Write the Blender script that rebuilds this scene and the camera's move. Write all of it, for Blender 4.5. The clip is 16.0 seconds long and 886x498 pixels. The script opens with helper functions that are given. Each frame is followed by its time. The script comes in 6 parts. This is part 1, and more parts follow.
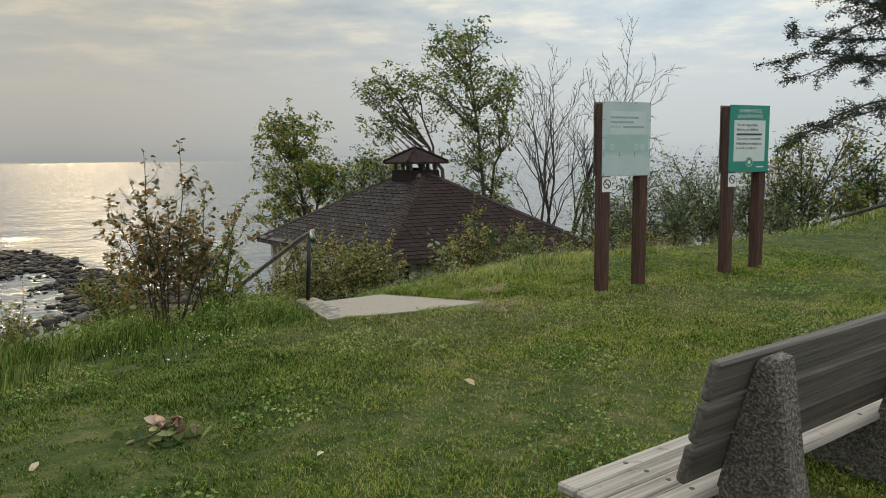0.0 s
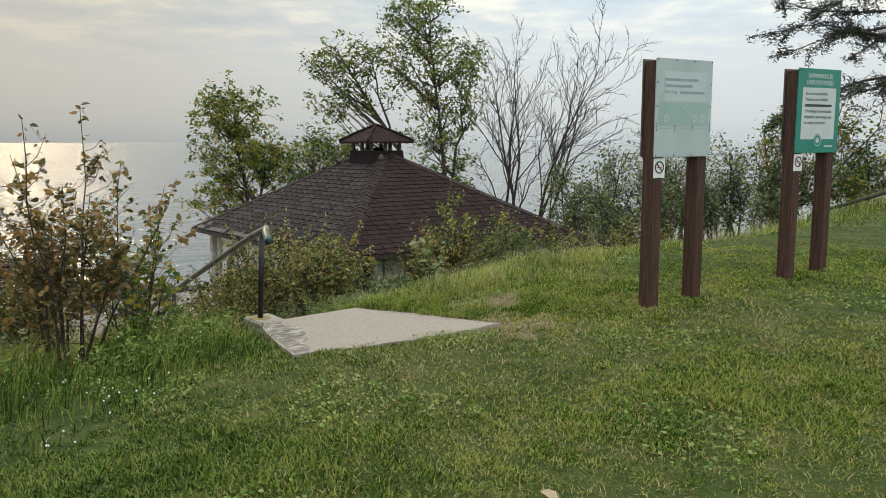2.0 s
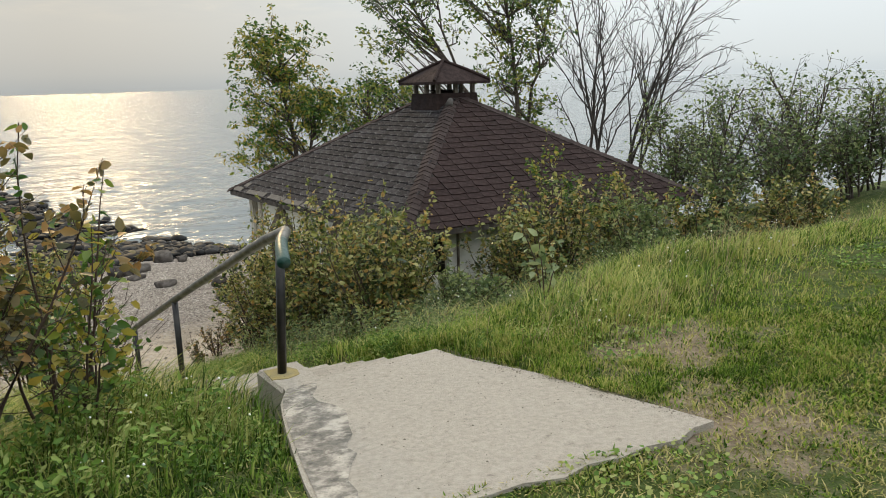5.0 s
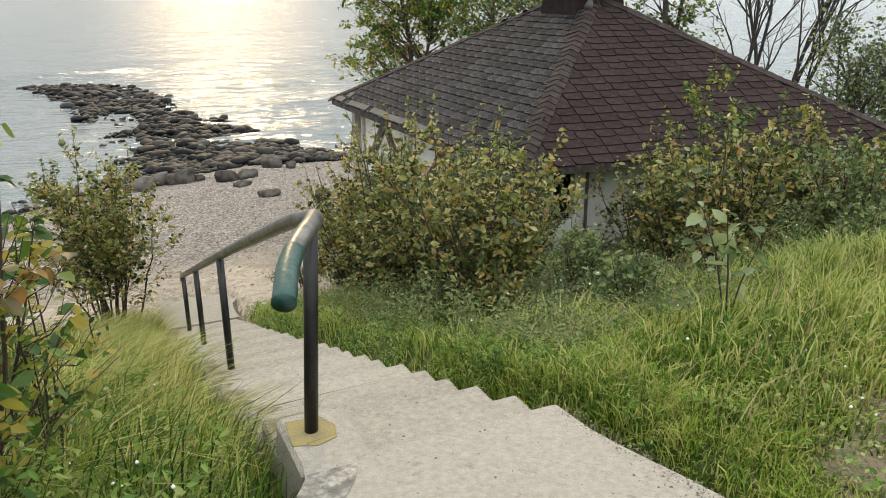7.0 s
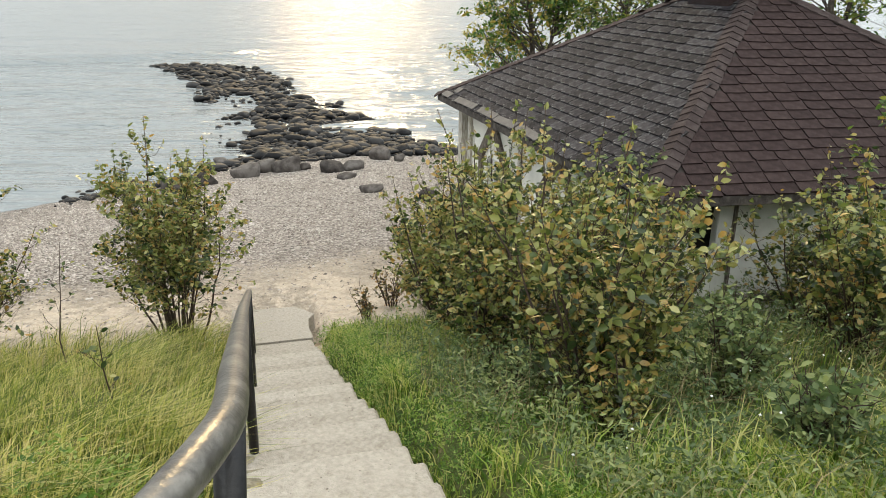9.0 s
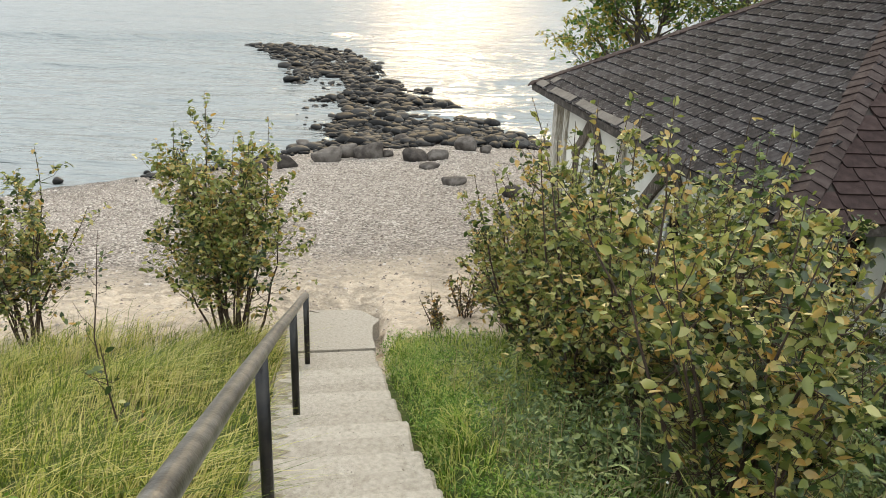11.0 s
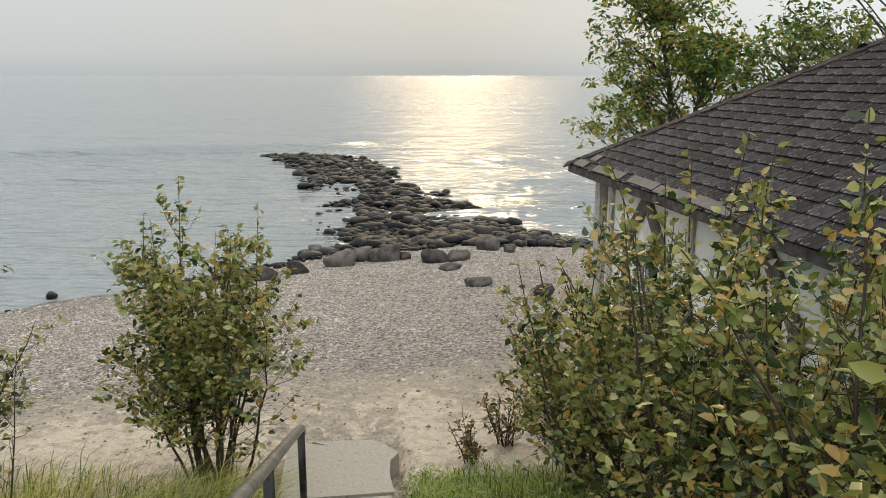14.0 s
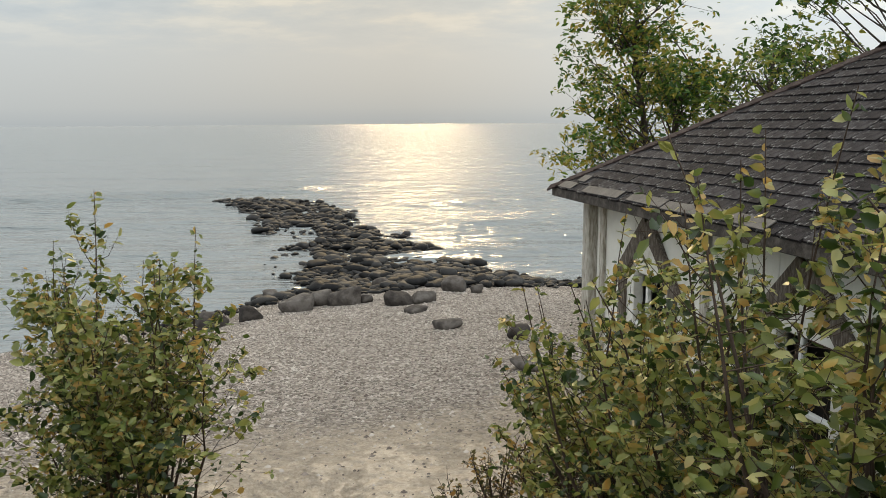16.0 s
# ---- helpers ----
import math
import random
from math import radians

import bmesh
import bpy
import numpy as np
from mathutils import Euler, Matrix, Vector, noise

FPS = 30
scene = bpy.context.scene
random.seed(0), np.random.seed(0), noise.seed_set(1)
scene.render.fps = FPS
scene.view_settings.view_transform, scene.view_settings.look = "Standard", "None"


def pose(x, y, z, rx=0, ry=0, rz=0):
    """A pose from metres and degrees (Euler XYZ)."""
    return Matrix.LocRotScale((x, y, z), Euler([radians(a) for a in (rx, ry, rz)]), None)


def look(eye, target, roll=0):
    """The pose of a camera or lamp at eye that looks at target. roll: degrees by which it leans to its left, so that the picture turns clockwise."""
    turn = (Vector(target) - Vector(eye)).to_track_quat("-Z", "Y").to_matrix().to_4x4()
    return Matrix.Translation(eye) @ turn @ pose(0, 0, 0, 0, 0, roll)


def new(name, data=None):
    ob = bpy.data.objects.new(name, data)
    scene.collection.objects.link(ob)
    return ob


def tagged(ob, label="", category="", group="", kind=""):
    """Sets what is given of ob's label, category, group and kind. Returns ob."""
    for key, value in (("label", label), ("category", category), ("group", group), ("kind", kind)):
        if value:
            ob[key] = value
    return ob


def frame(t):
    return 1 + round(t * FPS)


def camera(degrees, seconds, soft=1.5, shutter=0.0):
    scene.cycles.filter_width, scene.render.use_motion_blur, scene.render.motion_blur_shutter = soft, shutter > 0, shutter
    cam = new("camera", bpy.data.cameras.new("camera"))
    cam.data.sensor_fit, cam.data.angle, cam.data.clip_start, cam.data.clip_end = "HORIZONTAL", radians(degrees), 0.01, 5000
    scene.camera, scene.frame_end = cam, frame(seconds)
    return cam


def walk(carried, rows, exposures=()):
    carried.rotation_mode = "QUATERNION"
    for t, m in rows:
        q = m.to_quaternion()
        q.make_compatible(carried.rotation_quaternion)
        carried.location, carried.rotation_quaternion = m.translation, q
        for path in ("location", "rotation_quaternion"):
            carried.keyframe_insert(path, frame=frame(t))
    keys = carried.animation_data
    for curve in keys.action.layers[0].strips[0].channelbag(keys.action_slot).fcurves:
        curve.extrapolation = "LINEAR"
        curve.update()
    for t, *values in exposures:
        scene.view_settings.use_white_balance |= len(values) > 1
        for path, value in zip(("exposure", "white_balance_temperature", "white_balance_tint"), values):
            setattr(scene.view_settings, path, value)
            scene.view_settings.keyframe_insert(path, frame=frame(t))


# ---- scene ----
cam = camera(59.7, 16.0, 0.9)
PATH = [
    (0, (0.789, -0.34, 1.807), (0.627, 1.64, 1.572), -0.6),
    (0.5, (0.604, 0.209, 1.784), (0.465, 2.188, 1.535), -0.4),
    (1, (0.403, 0.798, 1.757), (0.299, 2.778, 1.495), -0.2),
    (1.5, (0.197, 1.35, 1.739), (0.136, 3.329, 1.458), -0.3),
    (2, (0.063, 1.981, 1.735), (0.049, 3.961, 1.454), -0.3),
    (2.5, (-0.111, 2.541, 1.722), (-0.086, 4.52, 1.433), -0.5),
    (3, (-0.206, 3.157, 1.72), (-0.167, 5.134, 1.423), -0.4),
    (5.3, (-0.467, 5.64, 1.702), (-0.668, 7.579, 1.253), -1.7),
    (5.5, (-0.445, 5.855, 1.723), (-0.666, 7.787, 1.257), -1.6),
    (6, (-0.558, 6.394, 1.684), (-0.841, 8.304, 1.163), -1.3),
    (6.5, (-0.611, 6.885, 1.652), (-0.973, 8.764, 1.07), -0.9),
    (7, (-0.72, 7.387, 1.638), (-1.175, 9.224, 0.989), -0.4),
    (7.5, (-0.829, 7.808, 1.616), (-1.346, 9.603, 0.901), -0.5),
    (8, (-0.87, 8.249, 1.651), (-1.426, 10.042, 0.961), 0.3),
    (8.5, (-0.978, 8.684, 1.595), (-1.605, 10.462, 0.929), 0.8),
    (9, (-1.084, 9.062, 1.538), (-1.81, 10.8, 0.864), 0.7),
    (9.2, (-1.14, 9.239, 1.549), (-1.902, 10.957, 0.866), 0.8),
    (11.5, (-1.721, 10.351, 1.232), (-2.682, 11.967, 0.552), 1.0),
    (12, (-1.885, 10.597, 1.139), (-2.895, 12.224, 0.564), -0.0),
    (12.5, (-2.097, 10.829, 1.033), (-3.104, 12.448, 0.428), 0.1),
    (13, (-2.246, 11.088, 0.939), (-3.286, 12.695, 0.358), 0.8),
    (13.5, (-2.404, 11.314, 0.846), (-3.433, 12.949, 0.328), -0.0),
    (14, (-2.532, 11.587, 0.736), (-3.526, 13.265, 0.295), 0.0),
    (14.5, (-2.723, 11.792, 0.634), (-3.681, 13.504, 0.246), 0.1),
    (15, (-2.938, 12.016, 0.553), (-3.865, 13.751, 0.189), -0.1),
    (15.5, (-3.068, 12.244, 0.456), (-3.981, 13.99, 0.111), -0.4),
    (16, (-3.274, 12.512, 0.324), (-4.183, 14.264, 0.001), -0.4),
]
walk(cam, [(t, look(eye, target, roll)) for t, eye, target, roll in PATH], [(0, -0.38), (1.5, -0.22), (3, 0.0), (5.5, 0.05), (7, 0.34), (8, 0.52), (9, 0.54), (11.5, 0.58), (13, 0.35), (14.5, 0.06), (16, 0.0)])

# ---------------------------------------------------------------- light
SUN_AZ, SUN_EL = radians(-29.3), radians(24)
SUN = Vector((math.sin(SUN_AZ) * math.cos(SUN_EL), math.cos(SUN_AZ) * math.cos(SUN_EL), math.sin(SUN_EL)))
lamp = bpy.data.lights.new("sun", "SUN")
lamp.energy, lamp.angle, lamp.color = 0.9, radians(8), (1.0, 0.73, 0.38)
new("sun", lamp).matrix_world = look(SUN * 80, (0, 0, 0))

world = bpy.data.worlds.new("hazy_sky")
scene.world = world
world.use_nodes = True
wt = world.node_tree
wt.nodes.clear()


def wn(kind, **props):
    n = wt.nodes.new(kind)
    for k, v in props.items():
        if k == "op":
            n.operation = v
        elif k == "blend":
            n.data_type, n.blend_type = "RGBA", v
    return n


def ramp_set(node, stops, interp="LINEAR"):
    r = node.color_ramp
    r.interpolation = interp
    while len(r.elements) > 1:
        r.elements.remove(r.elements[-1])
    r.elements[0].position, r.elements[0].color = stops[0][0], (*stops[0][1], 1)
    for p, c in stops[1:]:
        r.elements.new(p).color = (*c, 1)


w_co = wn("ShaderNodeTexCoord")
w_sep = wn("ShaderNodeSeparateXYZ")
wt.links.new(w_co.outputs["Generated"], w_sep.inputs[0])
# a hazy overcast dome: dim at the horizon, about three times as bright overhead
w_dome = wn("ShaderNodeValToRGB")
ramp_set(w_dome, [(0.0, (0.45, 0.49, 0.505)), (0.02, (0.51, 0.545, 0.55)), (0.10, (0.575, 0.62, 0.635)), (0.25, (0.65, 0.72, 0.745)), (0.5, (1.1, 1.15, 1.16)), (1.0, (1.6, 1.66, 1.68))])
wt.links.new(w_sep.outputs["Z"], w_dome.inputs[0])
# clouds, stretched towards the horizon
w_zz = wn("ShaderNodeMath", op="ADD")
w_zz.inputs[1].default_value = 0.10
w_abs = wn("ShaderNodeMath", op="ABSOLUTE")
wt.links.new(w_sep.outputs["Z"], w_abs.inputs[0])
wt.links.new(w_abs.outputs[0], w_zz.inputs[0])
w_dx, w_dy = wn("ShaderNodeMath", op="DIVIDE"), wn("ShaderNodeMath", op="DIVIDE")
wt.links.new(w_sep.outputs["X"], w_dx.inputs[0])
wt.links.new(w_sep.outputs["Y"], w_dy.inputs[0])
wt.links.new(w_zz.outputs[0], w_dx.inputs[1])
wt.links.new(w_zz.outputs[0], w_dy.inputs[1])
w_com = wn("ShaderNodeCombineXYZ")
wt.links.new(w_dx.outputs[0], w_com.inputs[0])
wt.links.new(w_dy.outputs[0], w_com.inputs[1])
w_noise = wn("ShaderNodeTexNoise")
w_noise.inputs["Scale"].default_value, w_noise.inputs["Detail"].default_value, w_noise.inputs["Roughness"].default_value = 2.1, 8, 0.6
wt.links.new(w_com.outputs[0], w_noise.inputs["Vector"])
w_cr = wn("ShaderNodeValToRGB")
ramp_set(w_cr, [(0.32, (0.74, 0.82, 0.90)), (0.45, (0.90, 0.95, 0.99)), (0.53, (1.05, 1.04, 1.01)), (0.61, (1.32, 1.22, 1.08)), (0.72, (1.50, 1.36, 1.18))])
wt.links.new(w_noise.outputs["Fac"], w_cr.inputs[0])
w_mul = wn("ShaderNodeMix", blend="MULTIPLY")
w_fac = wn("ShaderNodeMapRange")
w_fac.inputs["From Min"].default_value, w_fac.inputs["From Max"].default_value = 0.075, 0.18
wt.links.new(w_sep.outputs["Z"], w_fac.inputs["Value"])
wt.links.new(w_fac.outputs[0], w_mul.inputs["Factor"])
wt.links.new(w_dome.outputs[0], w_mul.inputs["A"])
wt.links.new(w_cr.outputs[0], w_mul.inputs["B"])
# the thicker warm-grey haze round the veiled sun
w_dot = wn("ShaderNodeVectorMath", op="DOT_PRODUCT")
w_dot.inputs[1].default_value = SUN
wt.links.new(w_co.outputs["Generated"], w_dot.inputs[0])
w_max = wn("ShaderNodeMath", op="MAXIMUM")
w_max.inputs[1].default_value = 0.0
wt.links.new(w_dot.outputs["Value"], w_max.inputs[0])
w_pow = wn("ShaderNodeMath", op="POWER")
w_pow.inputs[1].default_value = 14
wt.links.new(w_max.outputs[0], w_pow.inputs[0])
w_glow = wn("ShaderNodeMix", blend="MULTIPLY")
w_glow.inputs["B"].default_value = (0.66, 0.59, 0.51, 1)
wt.links.new(w_pow.outputs[0], w_glow.inputs["Factor"])
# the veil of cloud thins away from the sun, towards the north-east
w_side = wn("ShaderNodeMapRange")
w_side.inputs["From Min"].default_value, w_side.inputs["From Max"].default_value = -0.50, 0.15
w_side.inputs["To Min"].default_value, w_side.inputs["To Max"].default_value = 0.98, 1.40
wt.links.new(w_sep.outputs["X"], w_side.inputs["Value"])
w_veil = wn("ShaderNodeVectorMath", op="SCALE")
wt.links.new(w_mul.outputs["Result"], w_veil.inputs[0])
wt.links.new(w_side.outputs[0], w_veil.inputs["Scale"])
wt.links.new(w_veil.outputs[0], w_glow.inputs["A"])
w_sky = wn("ShaderNodeTexSky")
w_sky.sky_type, w_sky.sun_disc, w_sky.sun_elevation, w_sky.sun_rotation = "NISHITA", False, SUN_EL, SUN_AZ
w_sky.dust_density = 4
w_add = wn("ShaderNodeMix", blend="ADD")
w_add.inputs["Factor"].default_value = 0.004
wt.links.new(w_glow.outputs["Result"], w_add.inputs["A"])
wt.links.new(w_sky.outputs[0], w_add.inputs["B"])
w_bg, w_out = wn("ShaderNodeBackground"), wn("ShaderNodeOutputWorld")
w_bg.inputs["Strength"].default_value = 1.0
wt.links.new(w_add.outputs["Result"], w_bg.inputs[0])
wt.links.new(w_bg.outputs[0], w_out.inputs[0])


# ---------------------------------------------------------------- materials
def mat(name, cols, scale=6.0, rough=0.8, bump=0.0, bscale=40.0, metal=0.0, spec=0.4, per_piece=0.0, island=False, translucent=0.0, stretch=(1, 1, 1), stain=None, detail=6):
    """cols: colours from dark to light spread over a noise of that scale; per_piece: how far pieces differ; stain: (colour, scale, from, to)."""
    m = bpy.data.materials.new(name)
    m.use_nodes = True
    nt = m.node_tree
    nd, ln = nt.nodes, nt.links
    b = nd["Principled BSDF"]
    co = nd.new("ShaderNodeTexCoord")
    mp = nd.new("ShaderNodeMapping")
    mp.inputs["Scale"].default_value = stretch
    ln.new(co.outputs["Object"], mp.inputs[0])
    nz = nd.new("ShaderNodeTexNoise")
    nz.inputs["Scale"].default_value, nz.inputs["Detail"].default_value, nz.inputs["Roughness"].default_value = scale, detail, 0.6
    ln.new(mp.outputs[0], nz.inputs["Vector"])
    rp = nd.new("ShaderNodeValToRGB")
    k = len(cols)
    ramp_set(rp, [(0.3 + 0.4 * i / max(1, k - 1), c) for i, c in enumerate(cols)])
    fac = nz.outputs["Fac"]
    if per_piece:
        if island:
            gi = nd.new("ShaderNodeNewGeometry")
            rnd = gi.outputs["Random Per Island"]
        else:
            gi = nd.new("ShaderNodeObjectInfo")
            rnd = gi.outputs["Random"]
        ad = nd.new("ShaderNodeMath")
        ad.operation = "MULTIPLY_ADD"
        ad.inputs[1].default_value, ad.inputs[2].default_value = per_piece, -0.5 * per_piece
        ln.new(rnd, ad.inputs[0])
        sm = nd.new("ShaderNodeMath")
        ln.new(ad.outputs[0], sm.inputs[0])
        ln.new(fac, sm.inputs[1])
        fac = sm.outputs[0]
    ln.new(fac, rp.inputs[0])
    colour = rp.outputs[0]
    if stain:
        n2 = nd.new("ShaderNodeTexNoise")
        n2.inputs["Scale"].default_value, n2.inputs["Detail"].default_value, n2.inputs["Roughness"].default_value = stain[1], 8, 0.7
        ln.new(co.outputs["Object"], n2.inputs["Vector"])
        mr = nd.new("ShaderNodeMapRange")
        mr.inputs["From Min"].default_value, mr.inputs["From Max"].default_value = stain[2], stain[3]
        ln.new(n2.outputs["Fac"], mr.inputs["Value"])
        mx = nd.new("ShaderNodeMix")
        mx.data_type = "RGBA"
        mx.inputs["B"].default_value = (*stain[0], 1)
        ln.new(mr.outputs[0], mx.inputs["Factor"])
        ln.new(colour, mx.inputs["A"])
        colour = mx.outputs["Result"]
    ln.new(colour, b.inputs["Base Color"])
    b.inputs["Roughness"].default_value, b.inputs["Metallic"].default_value = rough, metal
    b.inputs["Specular IOR Level"].default_value = spec
    if bump:
        n3 = nd.new("ShaderNodeTexNoise")
        n3.inputs["Scale"].default_value, n3.inputs["Detail"].default_value = bscale, 5
        ln.new(mp.outputs[0], n3.inputs["Vector"])
        bp = nd.new("ShaderNodeBump")
        bp.inputs["Strength"].default_value, bp.inputs["Distance"].default_value = bump, 0.02
        ln.new(n3.outputs["Fac"], bp.inputs["Height"])
        ln.new(bp.outputs[0], b.inputs["Normal"])
    if translucent:
        tr = nd.new("ShaderNodeBsdfTranslucent")
        ln.new(colour, tr.inputs["Color"])
        ms = nd.new("ShaderNodeMixShader")
        ms.inputs[0].default_value = translucent
        ln.new(b.outputs[0], ms.inputs[1])
        ln.new(tr.outputs[0], ms.inputs[2])
        ln.new(ms.outputs[0], nd["Material Output"].inputs[0])
    return m


M_CONCRETE = mat("weathered_concrete", [(0.28, 0.25, 0.21), (0.335, 0.302, 0.257), (0.385, 0.35, 0.302)], 34.0, 0.92, 0.7, 120, detail=12, stain=((0.17, 0.15, 0.125), 15, 0.58, 0.74))
M_ALGAE = mat("dark_stained_concrete", [(0.085, 0.08, 0.07), (0.17, 0.155, 0.135), (0.34, 0.31, 0.27)], 16, 0.95, 0.6, 55, detail=8, stain=((0.40, 0.365, 0.315), 7, 0.50, 0.62))
M_STEP = mat("worn_step_concrete", [(0.255, 0.228, 0.19), (0.32, 0.288, 0.243), (0.38, 0.345, 0.295)], 30.0, 0.92, 0.7, 120, per_piece=0.22, detail=12, stain=((0.19, 0.17, 0.135), 12, 0.55, 0.74))
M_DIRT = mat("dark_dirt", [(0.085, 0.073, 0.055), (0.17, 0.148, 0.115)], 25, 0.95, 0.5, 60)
M_GRIME = mat("mossy_grimed_concrete", [(0.10, 0.09, 0.065), (0.19, 0.165, 0.115), (0.29, 0.26, 0.205)], 13, 0.95, 0.6, 60, detail=10, stain=((0.21, 0.17, 0.06), 7, 0.55, 0.68))
M_LICHEN = mat("yellow_lichen_concrete", [(0.21, 0.18, 0.10), (0.30, 0.235, 0.09)], 14, 0.95, 0.4, 80)
M_STEEL = mat("black_painted_steel", [(0.012, 0.012, 0.014), (0.03, 0.028, 0.026)], 12, 0.35, 0.15, 60, metal=0.4)
M_RAIL = mat("worn_bare_steel_rail", [(0.035, 0.032, 0.029), (0.12, 0.112, 0.10), (0.24, 0.225, 0.20)], 9, 0.34, 0.12, 80, metal=0.6, stain=((0.035, 0.03, 0.028), 5, 0.55, 0.68))
M_GREENPAINT = mat("worn_green_paint", [(0.006, 0.026, 0.021), (0.011, 0.048, 0.040), (0.05, 0.085, 0.078)], 9, 0.38, 0.15, 60, stain=((0.30, 0.31, 0.29), 3.5, 0.56, 0.68))
# same weathered planks twice: the back's shade and the seat's skylight are in the colours
M_BENCH = mat("shaded_grey_weathered_planks", [(0.050, 0.042, 0.036), (0.105, 0.092, 0.080), (0.18, 0.165, 0.148)], 9, 0.7, 0.3, 40, per_piece=0.15, stretch=(0.12, 5, 5), stain=((0.16, 0.09, 0.045), 3.0, 0.55, 0.72))
M_SEAT = mat("pale_lit_weathered_seat_planks", [(0.17, 0.15, 0.125), (0.31, 0.28, 0.245), (0.42, 0.39, 0.35)], 9, 0.7, 0.3, 40, per_piece=0.14, stretch=(0.12, 5, 5), stain=((0.10, 0.08, 0.06), 9, 0.60, 0.72))
M_AGGREGATE = mat("exposed_aggregate_concrete", [(0.04, 0.034, 0.029), (0.115, 0.10, 0.085), (0.26, 0.235, 0.205)], 75, 0.9, 1.0, 75, detail=3)
M_SIGNPOST = mat("dark_red_brown_stained_timber", [(0.030, 0.013, 0.009), (0.062, 0.026, 0.018), (0.10, 0.052, 0.036)], 8, 0.7, 0.3, 50, stretch=(6, 6, 0.5))
M_SIGN_PALE = mat("sun_bleached_sign_face", [(0.38, 0.46, 0.46), (0.43, 0.51, 0.51), (0.48, 0.55, 0.55)], 2.2, 0.4, 0.05, 30)
M_SIGN_FADED = mat("faded_green_sign_print", [(0.30, 0.44, 0.41), (0.35, 0.48, 0.45)], 4, 0.4)
M_SIGN_HAZE = mat("bleached_text_panel", [(0.47, 0.55, 0.56), (0.52, 0.60, 0.60)], 4, 0.4)
M_SIGN_GREEN = mat("teal_sign_face", [(0.018, 0.20, 0.155), (0.03, 0.25, 0.195)], 3, 0.35, 0.03, 30)
M_SIGN_WHITE = mat("off_white_sign_print", [(0.52, 0.58, 0.57), (0.60, 0.65, 0.64)], 5, 0.4)
M_WHITE = mat("white_sign_enamel", [(0.70, 0.70, 0.69), (0.78, 0.78, 0.77)], 7, 0.4)
M_INK = mat("dark_sign_ink", [(0.02, 0.022, 0.025), (0.04, 0.042, 0.045)], 7, 0.5)
M_INK_PALE = mat("faded_sign_ink", [(0.24, 0.30, 0.31), (0.33, 0.39, 0.40)], 20, 0.5)
M_RED = mat("dull_red_ink", [(0.30, 0.07, 0.06), (0.36, 0.10, 0.08)], 9, 0.5)
M_WALL = mat("chalky_white_painted_wall", [(0.58, 0.57, 0.53), (0.70, 0.69, 0.65), (0.76, 0.75, 0.72)], 2.2, 0.85, 0.15, 40, stain=((0.38, 0.35, 0.29), 1.3, 0.58, 0.8))
M_TIMBER = mat("peeling_grey_brown_timber", [(0.045, 0.033, 0.026), (0.115, 0.092, 0.075), (0.27, 0.245, 0.215)], 12, 0.85, 0.5, 45, stretch=(5, 5, 0.8))
M_FASCIA = mat("dark_weathered_eaves_timber", [(0.022, 0.018, 0.016), (0.05, 0.041, 0.036), (0.12, 0.105, 0.092)], 10, 0.85, 0.5, 45)
M_POSTPALE = mat("flaking_grey_white_post_paint", [(0.20, 0.17, 0.13), (0.42, 0.39, 0.34), (0.62, 0.60, 0.56)], 9, 0.85, 0.4, 40, stretch=(5, 5, 0.8))
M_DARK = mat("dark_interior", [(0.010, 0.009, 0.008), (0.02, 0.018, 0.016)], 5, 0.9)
M_SHINGLE_R = mat("red_brown_asphalt_shingle", [(0.021, 0.0140, 0.0135), (0.034, 0.0225, 0.0215), (0.051, 0.035, 0.0325)], 9, 0.9, 0.5, 160, spec=0.10, per_piece=0.16, stain=((0.026, 0.024, 0.027), 0.9, 0.50, 0.70))
M_SHINGLE_L = mat("mossy_grey_asphalt_shingle", [(0.011, 0.0100, 0.0115), (0.023, 0.0205, 0.0228), (0.050, 0.0465, 0.050)], 14, 0.85, 0.6, 140, spec=0.14, per_piece=0.28, stain=((0.24, 0.24, 0.235), 24.0, 0.57, 0.67))
M_SHINGLE_STUFF = mat("brown_asphalt_shingle_rows", [(0.020, 0.0140, 0.0135), (0.033, 0.0225, 0.0215), (0.050, 0.035, 0.0325)], 9, 0.9, 0.5, 160, spec=0.10, per_piece=0.16, island=True, stain=((0.026, 0.024, 0.027), 0.9, 0.52, 0.70))
M_SHINGLE_STUFF_L = mat("mossy_shingle_rows", [(0.011, 0.0100, 0.0115), (0.023, 0.0205, 0.0228), (0.050, 0.0465, 0.050)], 14, 0.85, 0.6, 140, spec=0.14, per_piece=0.28, island=True, stain=((0.24, 0.24, 0.235), 24.0, 0.57, 0.67))
M_HIPCAP = mat("sun_worn_hip_cap_shingle", [(0.030, 0.022, 0.021), (0.046, 0.034, 0.032), (0.066, 0.052, 0.049)], 10, 0.9, 0.5, 150, spec=0.10, per_piece=0.18)
M_FLASH = mat("bare_weathered_roof_board", [(0.062, 0.056, 0.052), (0.115, 0.105, 0.098)], 9, 0.8, 0.4, 50)
M_UNDER = mat("dark_roof_sheathing", [(0.02, 0.016, 0.014), (0.04, 0.032, 0.028)], 6, 0.9)
M_BARK = mat("grey_brown_bark", [(0.028, 0.022, 0.017), (0.07, 0.056, 0.045), (0.12, 0.10, 0.085)], 14, 0.9, 0.6, 30)
M_DEADBARK = mat("bare_grey_bark", [(0.018, 0.015, 0.013), (0.04, 0.035, 0.031), (0.085, 0.076, 0.068)], 14, 0.9, 0.5, 30)
